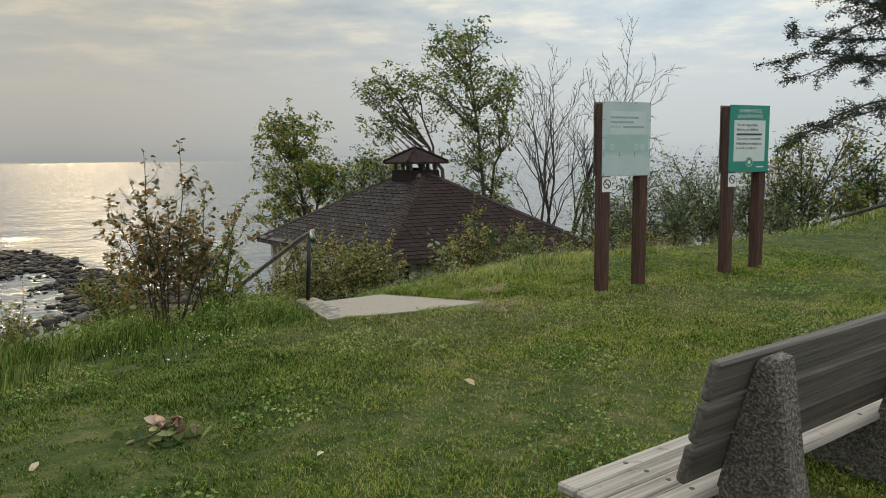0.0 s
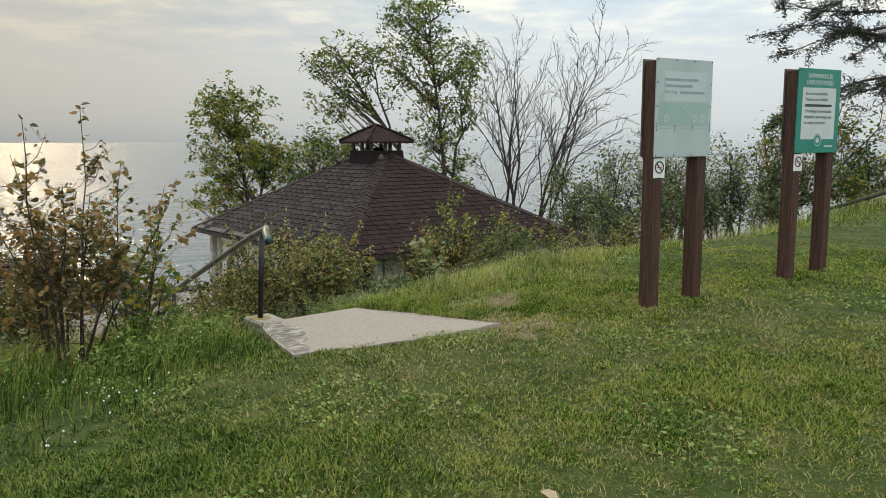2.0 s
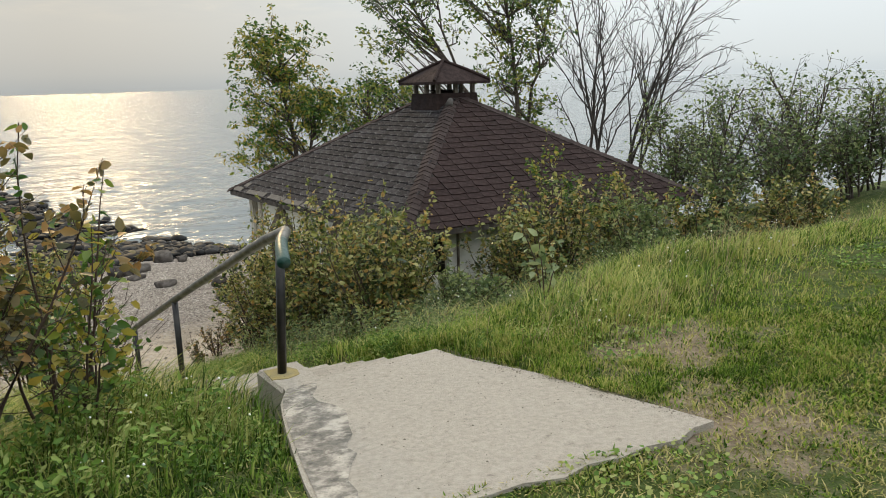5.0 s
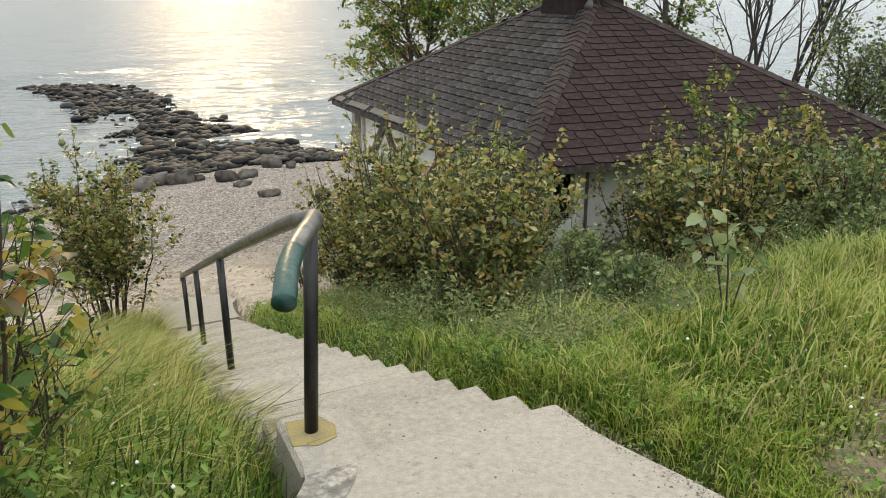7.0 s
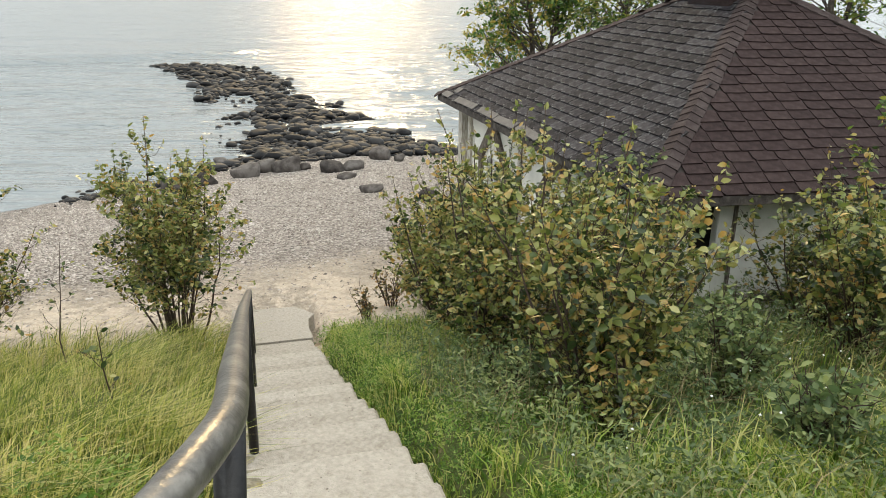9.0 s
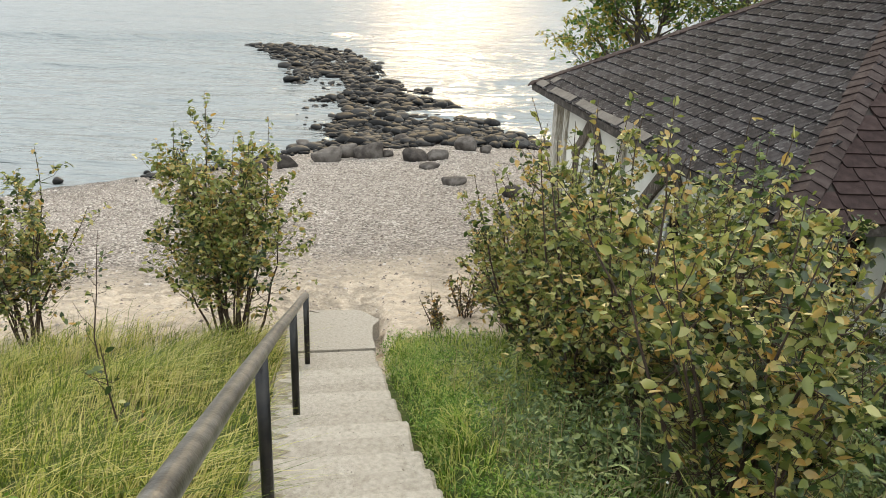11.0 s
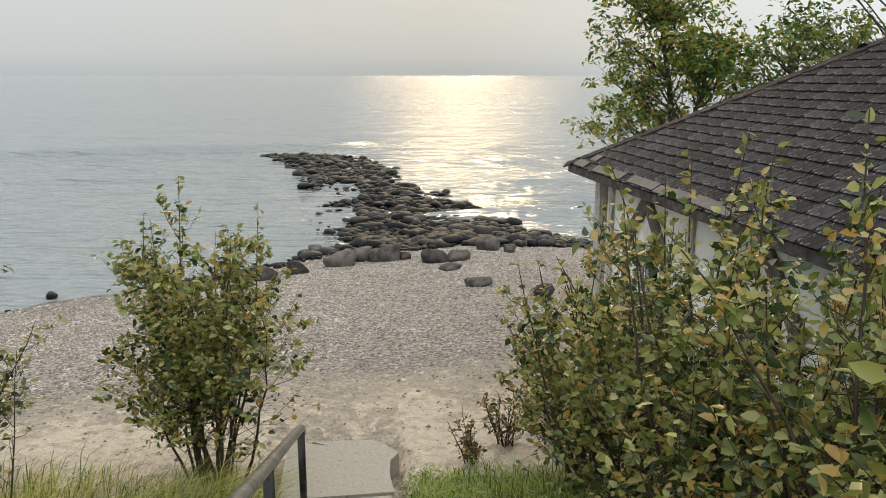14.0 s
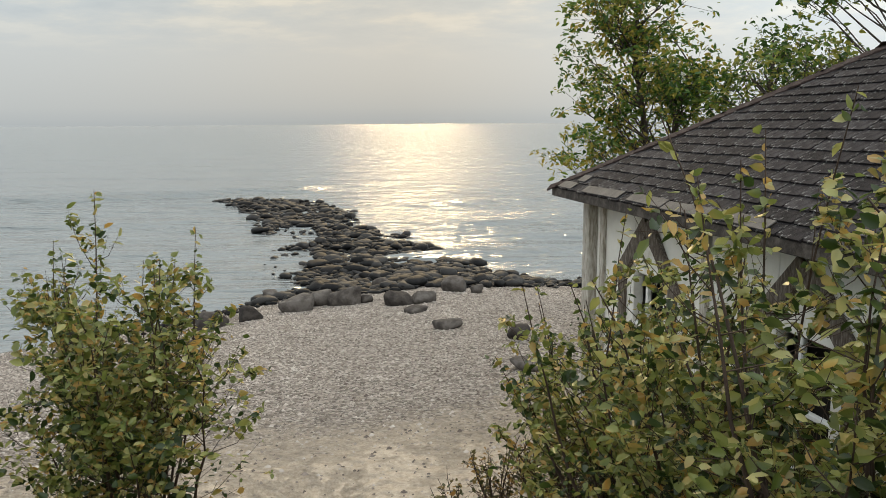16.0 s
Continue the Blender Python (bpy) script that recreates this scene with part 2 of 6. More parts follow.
M_TWIG = mat("dark_red_brown_twig", [(0.030, 0.018, 0.013), (0.065, 0.042, 0.030)], 14, 0.8)
LEAF = dict(per_piece=0.56, island=True, translucent=0.48, detail=2, spec=0.5)
M_LEAF_TREE = mat("broadleaf_foliage", [(0.032, 0.076, 0.014), (0.072, 0.138, 0.024), (0.135, 0.205, 0.036), (0.27, 0.27, 0.05)], 0.7, 0.45, **LEAF)
M_LEAF_GOLD = mat("yellowing_foliage", [(0.042, 0.100, 0.016), (0.095, 0.175, 0.028), (0.18, 0.235, 0.038), (0.36, 0.29, 0.05)], 0.9, 0.45, **LEAF)
M_LEAF_BUSH = mat("olive_shrub_foliage", [(0.028, 0.050, 0.012), (0.085, 0.120, 0.028), (0.175, 0.205, 0.050), (0.29, 0.30, 0.085), (0.43, 0.41, 0.17), (0.42, 0.25, 0.065), (0.27, 0.235, 0.065), (0.16, 0.185, 0.045)], 1.6, 0.33, **LEAF)
M_LEAF_RED = mat("bronze_autumn_foliage", [(0.055, 0.058, 0.020), (0.12, 0.105, 0.036), (0.21, 0.155, 0.050), (0.33, 0.19, 0.06)], 1.8, 0.36, **LEAF)
M_LEAF_FAR = mat("grey_green_thicket_foliage", [(0.070, 0.112, 0.040), (0.150, 0.205, 0.072), (0.27, 0.31, 0.115)], 0.8, 0.45, **LEAF)
M_LEAF_PALE = mat("pale_broad_leaf", [(0.085, 0.130, 0.045), (0.165, 0.215, 0.080), (0.29, 0.34, 0.17)], 6, 0.4, **LEAF)
M_NEEDLE = mat("dark_conifer_needles", [(0.010, 0.018, 0.010), (0.022, 0.035, 0.018), (0.04, 0.055, 0.03)], 3, 0.6, per_piece=0.4, island=True, translucent=0.15, detail=2)
M_LAWN = mat("mown_grass_blades", [(0.036, 0.076, 0.006), (0.115, 0.200, 0.020), (0.225, 0.325, 0.040), (0.40, 0.37, 0.12)], 1.3, 0.6, spec=0.12, per_piece=0.5, island=True, translucent=0.38, detail=9)
# lush green, darkened further for the shade on the left lawn and brow
M_LUSH = mat("lush_shaded_grass_blades", [(0.018, 0.044, 0.004), (0.060, 0.118, 0.012), (0.125, 0.205, 0.026), (0.25, 0.27, 0.075)], 1.5, 0.6, spec=0.12, per_piece=0.55, island=True, translucent=0.3, detail=9)
M_DRYLAWN = mat("dry_lawn_blades", [(0.15, 0.155, 0.045), (0.30, 0.275, 0.105), (0.45, 0.385, 0.18)], 3, 0.7, spec=0.12, per_piece=0.5, island=True, translucent=0.3, detail=4)
M_TALLGRASS = mat("tall_green_grass_blades", [(0.072, 0.112, 0.014), (0.215, 0.270, 0.038), (0.40, 0.41, 0.090), (0.58, 0.51, 0.21)], 1.2, 0.45, spec=0.3, per_piece=0.65, island=True, translucent=0.42, detail=5)
M_BANKGRASS = mat("green_bank_grass_blades", [(0.055, 0.112, 0.011), (0.165, 0.255, 0.032), (0.31, 0.385, 0.075), (0.47, 0.45, 0.16)], 1.2, 0.45, spec=0.3, per_piece=0.6, island=True, translucent=0.42, detail=5)
M_DRYGRASS = mat("dry_straw_stems", [(0.16, 0.125, 0.06), (0.30, 0.24, 0.12), (0.40, 0.33, 0.19)], 3, 0.7, per_piece=0.5, island=True, translucent=0.3, detail=2)
M_WEED = mat("leafy_weed_foliage", [(0.055, 0.120, 0.018), (0.125, 0.230, 0.036), (0.225, 0.335, 0.070), (0.34, 0.38, 0.13)], 1.5, 0.5, spec=0.3, per_piece=0.45, island=True, translucent=0.45, detail=2)
M_DRYLEAF = mat("fallen_tan_leaf", [(0.16, 0.10, 0.05), (0.34, 0.25, 0.14), (0.46, 0.38, 0.25)], 20, 0.7, per_piece=0.4)
M_DOCKLEAF = mat("browned_dock_leaf", [(0.09, 0.045, 0.03), (0.22, 0.12, 0.08), (0.42, 0.31, 0.22)], 12, 0.7, per_piece=0.6, island=True)
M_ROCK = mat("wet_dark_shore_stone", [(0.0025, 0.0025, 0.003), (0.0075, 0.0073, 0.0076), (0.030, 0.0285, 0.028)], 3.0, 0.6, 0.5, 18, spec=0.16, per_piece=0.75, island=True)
M_BOULDER = mat("dry_grey_boulder", [(0.028, 0.024, 0.022), (0.066, 0.057, 0.051), (0.125, 0.112, 0.102)], 4.2, 0.9, 0.8, 14, per_piece=0.3, detail=9, spec=0.2)
M_PEBBLE = mat("mixed_beach_pebbles", [(0.12, 0.098, 0.085), (0.245, 0.207, 0.18), (0.36, 0.315, 0.277), (0.46, 0.415, 0.372)], 2.0, 0.85, per_piece=0.55, island=True, detail=2, spec=0.2)
M_RAILWOOD = mat("grey_fence_timber", [(0.025, 0.021, 0.016), (0.06, 0.05, 0.038)], 9, 0.8, 0.3, 40)


# ---------------------------------------------------------------- builders


class Geo:
    """Collects vertices and faces of one mesh."""

    def __init__(self):
        self.v, self.f = [], []

    def add(self, verts, faces):
        k = len(self.v)
        self.v += [tuple(p) for p in verts]
        self.f += [tuple(k + i for i in f) for f in faces]

    def mesh(self, name, material, smooth=False):
        me = bpy.data.meshes.new(name)
        me.from_pydata(self.v, [], self.f)
        me.materials.append(material)
        if smooth:
            me.polygons.foreach_set("use_smooth", [True] * len(me.polygons))
        me.update()
        return me


def mesh_np(name, verts, local, material):
    """Many alike pieces at once: verts (pieces, k, 3) and the faces of one piece."""
    n, k, _ = verts.shape
    idx = np.concatenate([np.array(f) for f in local])
    loops = (np.arange(n)[:, None] * k + idx[None, :]).ravel()
    sizes = np.tile([len(f) for f in local], n)
    starts = np.concatenate([[0], np.cumsum(sizes)[:-1]])
    me = bpy.data.meshes.new(name)
    me.vertices.add(n * k)
    me.vertices.foreach_set("co", verts.astype(np.float32).ravel())
    me.loops.add(len(loops))
    me.loops.foreach_set("vertex_index", loops.astype(np.int32))
    me.polygons.add(len(sizes))
    me.polygons.foreach_set("loop_start", starts.astype(np.int32))
    me.polygons.foreach_set("loop_total", sizes.astype(np.int32))
    me.materials.append(material)
    me.update(calc_edges=True)
    return me


def thing(name, label, category, at=(0, 0, 0), group="", kind="", data=None):
    ob = new(name, data)
    ob.location = at
    return tagged(ob, label, category, group, kind)


def part(name, me, parent, label=""):
    """Links a mesh as one part; its vertices are in the parent's space."""
    ob = new(name, me)
    ob.parent = parent
    return tagged(ob, label) if label else ob


def box_geo(g, size, m=Matrix(), bevel=0.01):
    """A box with cut edges, centred, put through the matrix m."""
    x, y, z = (s / 2 for s in size)
    b = min(bevel, x * 0.8, y * 0.8, z * 0.8)
    vs, ids = [], {}
    for sx in (-1, 1):
        for sy in (-1, 1):
            for sz in (-1, 1):
                for ax in range(3):
                    p = [sx * (x - b), sy * (y - b), sz * (z - b)]
                    p[ax] = (sx * x, sy * y, sz * z)[ax]
                    ids[sx, sy, sz, ax] = len(vs)
                    vs.append(m @ Vector(p))
    fs = []
    for ax in range(3):
        o1, o2 = (ax + 1) % 3, (ax + 2) % 3
        for s in (-1, 1):
            q = []
            for a, c in ((-1, -1), (1, -1), (1, 1), (-1, 1)):
                k = [0, 0, 0]
                k[ax], k[o1], k[o2] = s, a, c
                q.append(ids[k[0], k[1], k[2], ax])
            fs.append(q if s > 0 else q[::-1])
    for ax in range(3):
        o1, o2 = (ax + 1) % 3, (ax + 2) % 3
        for a in (-1, 1):
            for c in (-1, 1):
                k0, k1 = [0, 0, 0], [0, 0, 0]
                k0[ax], k1[ax] = -1, 1
                k0[o1] = k1[o1] = a
                k0[o2] = k1[o2] = c
                q = [ids[(*k0, o1)], ids[(*k1, o1)], ids[(*k1, o2)], ids[(*k0, o2)]]
                fs.append(q if a * c > 0 else q[::-1])
    for sx in (-1, 1):
        for sy in (-1, 1):
            for sz in (-1, 1):
                q = [ids[sx, sy, sz, ax] for ax in range(3)]
                fs.append(q if sx * sy * sz > 0 else q[::-1])
    g.add(vs, fs)


def box(name, size, material, parent, m=Matrix(), bevel=0.01, label=""):
    g = Geo()
    box_geo(g, size, m, bevel)
    return part(name, g.mesh(name, material), parent, label)


def tube_geo(g, pts, radii, sides=6, cap=True):
    """A round bar through the points."""
    pts = [Vector(p) for p in pts]
    rings = []
    up = Vector((0.31, 0.17, 0.93))
    for i, p in enumerate(pts):
        d = (pts[min(i + 1, len(pts) - 1)] - pts[max(i - 1, 0)]).normalized()
        a = d.cross(up)
        if a.length < 0.1:
            a = d.cross(Vector((1, 0, 0)))
        a.normalize()
        c = d.cross(a)
        rings.append([p + (a * math.cos(t) + c * math.sin(t)) * radii[i] for t in (2 * math.pi * k / sides for k in range(sides))])
    vs = [v for r in rings for v in r]
    fs = []
    for i in range(len(pts) - 1):
        for k in range(sides):
            j = (k + 1) % sides
            fs.append((i * sides + k, i * sides + j, (i + 1) * sides + j, (i + 1) * sides + k))
    if cap:
        fs.append(tuple(range(sides))[::-1])
        fs.append(tuple((len(pts) - 1) * sides + k for k in range(sides)))
    g.add(vs, fs)


def prism_geo(g, outline, z0, z1):
    """An upright slab over an outline of (x, y)."""
    n = len(outline)
    vs = [(x, y, z0) for x, y in outline] + [(x, y, z1) for x, y in outline]
    g.add(vs, [tuple(range(n))[::-1], tuple(range(n, 2 * n))] + [(i, (i + 1) % n, n + (i + 1) % n, n + i) for i in range(n)])


# ---------------------------------------------------------------- the lie of the land
# s runs down the stairs to the lake, n across them to their right-hand side going down
ORIGIN, DOWN, SIDE = (-1.68, 9.91), (-0.6244, 0.7811), (0.7811, 0.6244)
SHORE_N = [-3000, -53, -26.5, -8.7, -6.1, -2.5, 0.2, 4.6, 8.2, 12.6, 36, 71, 3000]
SHORE_S = [-267, -5, 12.9, 20.9, 22.6, 24.4, 27.1, 29.8, 27.5, 24.4, 17.3, 8.4, -267]
PROFILE_S = [-4000, -7, -3.2, -1.8, -0.7, 0, 0.2, 8.4]
PROFILE_Z = [0.1, 0.09, 0.08, 0.015, -0.085, -0.15, -0.20, -3.03]
WATER = -4.98


def to_sn(x, y):
    dx, dy = x - ORIGIN[0], y - ORIGIN[1]
    return dx * DOWN[0] + dy * DOWN[1], dx * SIDE[0] + dy * SIDE[1]


def to_xy(s, n):
    return ORIGIN[0] + s * DOWN[0] + n * SIDE[0], ORIGIN[1] + s * DOWN[1] + n * SIDE[1]


def smooth(a, b, t):
    t = np.clip((t - a) / (b - a), 0, 1)
    return t * t * (3 - 2 * t)


def profile(e, shore):
    beach = -3.03 + (WATER + 3.03) * (e - 8.4) / np.maximum(shore - 8.4, 3.0)
    return np.where(e < 8.4, np.interp(e, PROFILE_S, PROFILE_Z), np.maximum(beach, -11))


def land(x, y):
    """Height of the ground, for numbers or arrays."""
    s, n = to_sn(np.asarray(x, float), np.asarray(y, float))
    edge = np.interp(n, [-10, -4, -1, 4.5, 8, 18], [-2.0, -1.0, 0, 0, -1.2, -1.8])
    shore = np.interp(n, SHORE_N, SHORE_S)
    w = np.clip((s - 2) / 6, 0, 1)
    z = sum(profile(s - edge * (1 - w) + o, shore) for o in (-0.4, -0.2, 0, 0.2, 0.4)) / 5
    z = z + 0.022 * np.clip(n, 0, 12) * np.clip((4 - s) / 4, 0, 1)
    z = z + 0.042 * np.clip(n - 1.2, 0, 7) * smooth(-4, -1.5, s) * smooth(5, 0, s)
    z = z + np.clip((n - 11) * 0.18, 0, 1.0) * smooth(-3, 3, s) * smooth(16, 9, s)
    # the bed of the stairs, and the hollow along their outer wall
    z = z - 0.26 * smooth(-0.5, -0.2, n) * smooth(1.12, 0.92, n) * smooth(-1.2, -0.5, s) * smooth(11, 9.2, s)
    z = z - 0.12 * smooth(-1.2, -0.6, n) * smooth(-0.1, -0.3, n) * smooth(-1.5, -0.2, s) * smooth(8.5, 6.5, s)
    # the bed of the top slab
    z = z - 0.07 * smooth(-1.95, -1.65, s) * smooth(0.1, -0.3, s) * smooth(-0.62, -0.4, n) * smooth(0.98, 0.80, n)
    rough = 0.02 * np.sin(2.1 * x + 0.7 * y) * np.sin(1.3 * y - 0.4 * x) + 0.012 * np.sin(5.3 * x) * np.sin(4.7 * y + 1)
    return z + rough


def land1(x, y):
    return float(land(x, y))


def steps_of(stops):
    out = []
    for (a, b, d) in stops:
        out.append(np.arange(a, b, d))
    return np.concatenate(out)


gs = steps_of([(-3000, -600, 400), (-600, -100, 60), (-100, -24, 6), (-24, -14, 0.8), (-14, 14, 0.16), (14, 40, 0.4), (40, 100, 5), (100, 401, 60)])
gn = steps_of([(-3000, -600, 400), (-600, -100, 60), (-100, -24, 6), (-24, -8, 0.5), (-8, 10, 0.16), (10, 30, 0.5), (30, 100, 5), (100, 600, 50), (600, 3001, 400)])
SS, NN = np.meshgrid(gs, gn, indexing="ij")
GX, GY = to_xy(SS, NN)
GZ = land(GX, GY)
gv = np.stack([GX, GY, GZ], -1).reshape(1, -1, 3)
a, b = len(gs), len(gn)
gi = np.arange(a * b).reshape(a, b)
gq = np.stack([gi[:-1, :-1], gi[1:, :-1], gi[1:, 1:], gi[:-1, 1:]], -1).reshape(-1, 4)[:, ::-1]
me = bpy.data.meshes.new("ground")
me.vertices.add(a * b)
me.vertices.foreach_set("co", gv.astype(np.float32).ravel())
me.loops.add(gq.size)
me.loops.foreach_set("vertex_index", gq.astype(np.int32).ravel())
me.polygons.add(len(gq))
me.polygons.foreach_set("loop_start", np.arange(0, gq.size, 4, dtype=np.int32))
me.polygons.foreach_set("loop_total", np.full(len(gq), 4, dtype=np.int32))
me.polygons.foreach_set("use_smooth", [True] * len(gq))
me.update(calc_edges=True)


def ground_material():
    m = bpy.data.materials.new("lawn_soil_sand_and_shingle")
    m.use_nodes = True
    nd, ln = m.node_tree.nodes, m.node_tree.links
    bs = nd["Principled BSDF"]
    co = nd.new("ShaderNodeTexCoord")

    def noise_tex(scale, detail=6, rough=0.6):
        n = nd.new("ShaderNodeTexNoise")
        n.inputs["Scale"].default_value, n.inputs["Detail"].default_value, n.inputs["Roughness"].default_value = scale, detail, rough
        ln.new(co.outputs["Object"], n.inputs["Vector"])
        return n

    def ramp(src, stops):
        r = nd.new("ShaderNodeValToRGB")
        ramp_set(r, stops)
        ln.new(src, r.inputs[0])
        return r

    def mixc(fac, c1, c2):
        x = nd.new("ShaderNodeMix")
        x.data_type = "RGBA"
        ln.new(fac, x.inputs["Factor"])
        ln.new(c1, x.inputs["A"])
        ln.new(c2, x.inputs["B"])
        return x.outputs["Result"]

    def mathn(op, p, q):
        x = nd.new("ShaderNodeMath")
        x.operation = op
        for i, v in enumerate((p, q)):
            if isinstance(v, (int, float)):
                x.inputs[i].default_value = v
            else:
                ln.new(v, x.inputs[i])
        return x.outputs[0]

    def rangen(src, a0, a1):
        x = nd.new("ShaderNodeMapRange")
        x.inputs["From Min"].default_value, x.inputs["From Max"].default_value = a0, a1
        ln.new(src, x.inputs["Value"])
        return x.outputs[0]

    sep = nd.new("ShaderNodeSeparateXYZ")
    ln.new(co.outputs["Object"], sep.inputs[0])
    turf = ramp(noise_tex(3.1, 10, 0.7).outputs["Fac"], [(0.32, (0.030, 0.048, 0.010)), (0.5, (0.055, 0.080, 0.018)), (0.62, (0.100, 0.105, 0.036)), (0.72, (0.17, 0.145, 0.075))]).outputs[0]
    soil = ramp(noise_tex(9).outputs["Fac"], [(0.3, (0.15, 0.115, 0.08)), (0.7, (0.30, 0.24, 0.175))]).outputs[0]
    sand = ramp(noise_tex(22, 10, 0.75).outputs["Fac"], [(0.3, (0.33, 0.272, 0.212)), (0.5, (0.46, 0.388, 0.306)), (0.7, (0.57, 0.49, 0.395))]).outputs[0]
    vor = nd.new("ShaderNodeTexVoronoi")
    vor.inputs["Scale"].default_value = 24
    ln.new(co.outputs["Object"], vor.inputs["Vector"])
    sepc = nd.new("ShaderNodeSeparateColor")
    ln.new(vor.outputs["Color"], sepc.inputs[0])
    shingle = ramp(sepc.outputs[0], [(0.0, (0.12, 0.105, 0.093)), (0.45, (0.25, 0.218, 0.19)), (0.8, (0.37, 0.328, 0.29)), (1.0, (0.47, 0.43, 0.385))]).outputs[0]
    # sand lies at the foot of the bank, shingle further down to the water, wet at its edge
    zn = mathn("ADD", sep.outputs["Z"], mathn("MULTIPLY", mathn("SUBTRACT", noise_tex(0.55, 4).outputs["Fac"], 0.5), 0.5))
    beach = rangen(zn, -2.84, -3.0)
    stones = rangen(mathn("ADD", zn, mathn("MULTIPLY", mathn("SUBTRACT", noise_tex(6, 6, 0.7).outputs["Fac"], 0.5), 0.5)), -3.28, -3.52)
    wet = rangen(zn, -4.55, -4.92)
    dark = nd.new("ShaderNodeMix")
    dark.data_type, dark.blend_type = "RGBA", "MULTIPLY"
    dark.inputs["B"].default_value = (0.5, 0.47, 0.44, 1)
    c = mixc(stones, sand, shingle)
    ln.new(wet, dark.inputs["Factor"])
    ln.new(c, dark.inputs["A"])
    # bare trodden earth in two patches beside the top slab
    near = None
    for place in ((0.62, 8.95, 0.0), (0.55, 10.05, 0.0)):
        dist = nd.new("ShaderNodeVectorMath")
        dist.operation = "DISTANCE"
        dist.inputs[1].default_value = place
        ln.new(co.outputs["Object"], dist.inputs[0])
        near = mathn("MINIMUM", near, dist.outputs["Value"]) if near else dist.outputs["Value"]
    bare = rangen(mathn("ADD", near, mathn("MULTIPLY", noise_tex(5.5, 10, 0.75).outputs["Fac"], 2.4)), 1.95, 1.45)
    upper = mixc(bare, turf, soil)
    ln.new(mixc(beach, upper, dark.outputs["Result"]), bs.inputs["Base Color"])
    bs.inputs["Roughness"].default_value = 0.9
    bs.inputs["Specular IOR Level"].default_value = 0.2
    ln.new(mathn("SUBTRACT", 0.92, mathn("MULTIPLY", wet, 0.55)), bs.inputs["Roughness"])
    dimple = nd.new("ShaderNodeTexVoronoi")
    dimple.feature = "SMOOTH_F1"
    dimple.inputs["Scale"].default_value = 5.5
    ln.new(co.outputs["Object"], dimple.inputs["Vector"])
    tread = mathn("MULTIPLY", mathn("MULTIPLY", dimple.outputs["Distance"], mathn("SUBTRACT", 1.0, mathn("MULTIPLY", stones, 0.75))), mathn("MULTIPLY", beach, 3.6))
    hgt = mathn("ADD", tread, mathn("ADD", mathn("MULTIPLY", mathn("MULTIPLY", vor.outputs["Distance"], stones), -1.2), mathn("ADD", mathn("MULTIPLY", noise_tex(7, 4).outputs["Fac"], 1.6), mathn("MULTIPLY", noise_tex(45, 3).outputs["Fac"], 0.4))))
    bp = nd.new("ShaderNodeBump")
    bp.inputs["Strength"].default_value, bp.inputs["Distance"].default_value = 0.9, 0.075
    ln.new(hgt, bp.inputs["Height"])
    ln.new(bp.outputs[0], bs.inputs["Normal"])
    return m


me.materials.append(ground_material())
thing("ground", "grassy bank falling to a sand and shingle beach", "ground", kind="structure", data=me)


def water_material():
    m = bpy.data.materials.new("rippled_lake_water")
    m.use_nodes = True
    nd, ln = m.node_tree.nodes, m.node_tree.links
    bs = nd["Principled BSDF"]
    bs.inputs["Base Color"].default_value = (0.195, 0.212, 0.217, 1)
    bs.inputs["Roughness"].default_value = 0.12
    bs.inputs["IOR"].default_value = 1.22
    co = nd.new("ShaderNodeTexCoord")
    rot = nd.new("ShaderNodeMapping")
    rot.inputs["Rotation"].default_value = (0, 0, radians(-28))
    ln.new(co.outputs["Object"], rot.inputs[0])
    prev = None
    for scale, sx, dist, strength in ((0.10, 0.16, 1.4, 1.0), (0.30, 0.22, 1.2, 1.0), (0.95, 0.34, 0.62, 1.0), (3.0, 0.45, 0.11, 1.0)):
        mp = nd.new("ShaderNodeMapping")
        mp.inputs["Scale"].default_value = (sx, 1, 1)
        ln.new(rot.outputs[0], mp.inputs[0])
        n = nd.new("ShaderNodeTexNoise")
        n.inputs["Scale"].default_value, n.inputs["Detail"].default_value, n.inputs["Roughness"].default_value = scale, 3, 0.55
        ln.new(mp.outputs[0], n.inputs["Vector"])
        bp = nd.new("ShaderNodeBump")
        bp.inputs["Strength"].default_value, bp.inputs["Distance"].default_value = strength, dist
        ln.new(n.outputs["Fac"], bp.inputs["Height"])
        if prev:
            ln.new(prev.outputs[0], bp.inputs["Normal"])
        prev = bp
    ln.new(prev.outputs[0], bs.inputs["Normal"])
    return m


# the lake: fine swell near the shore, one flat sheet to the horizon
ws = steps_of([(-6, 14, 4), (14, 75, 0.35), (75, 130, 2.5), (130, 600, 60), (600, 4600, 500)])
wn_ = steps_of([(-4000, -600, 500), (-600, -100, 60), (-100, -40, 6), (-40, 30, 0.9), (30, 100, 6), (100, 600, 60), (600, 4001, 500)])
SS, NN = np.meshgrid(ws, wn_, indexing="ij")
GX, GY = to_xy(SS, NN)
swell = 0.05 * np.sin(1.15 * SS + 0.20 * NN + 1.2 * np.sin(0.11 * NN)) * np.exp(-((SS - 36) / 26) ** 2)
swell += (0.028 * np.sin(2.7 * SS - 0.35 * NN + 1.7 * np.sin(0.23 * NN + 0.1 * SS)) + 0.018 * np.sin(4.1 * SS + 0.5 * NN + 1.3 * np.sin(0.31 * NN))) * (0.4 + 0.6 * np.sin(0.3 * SS + 0.17 * NN) ** 2) * smooth(22, 34, SS) * smooth(75, 60, SS)
crest = np.zeros_like(SS)
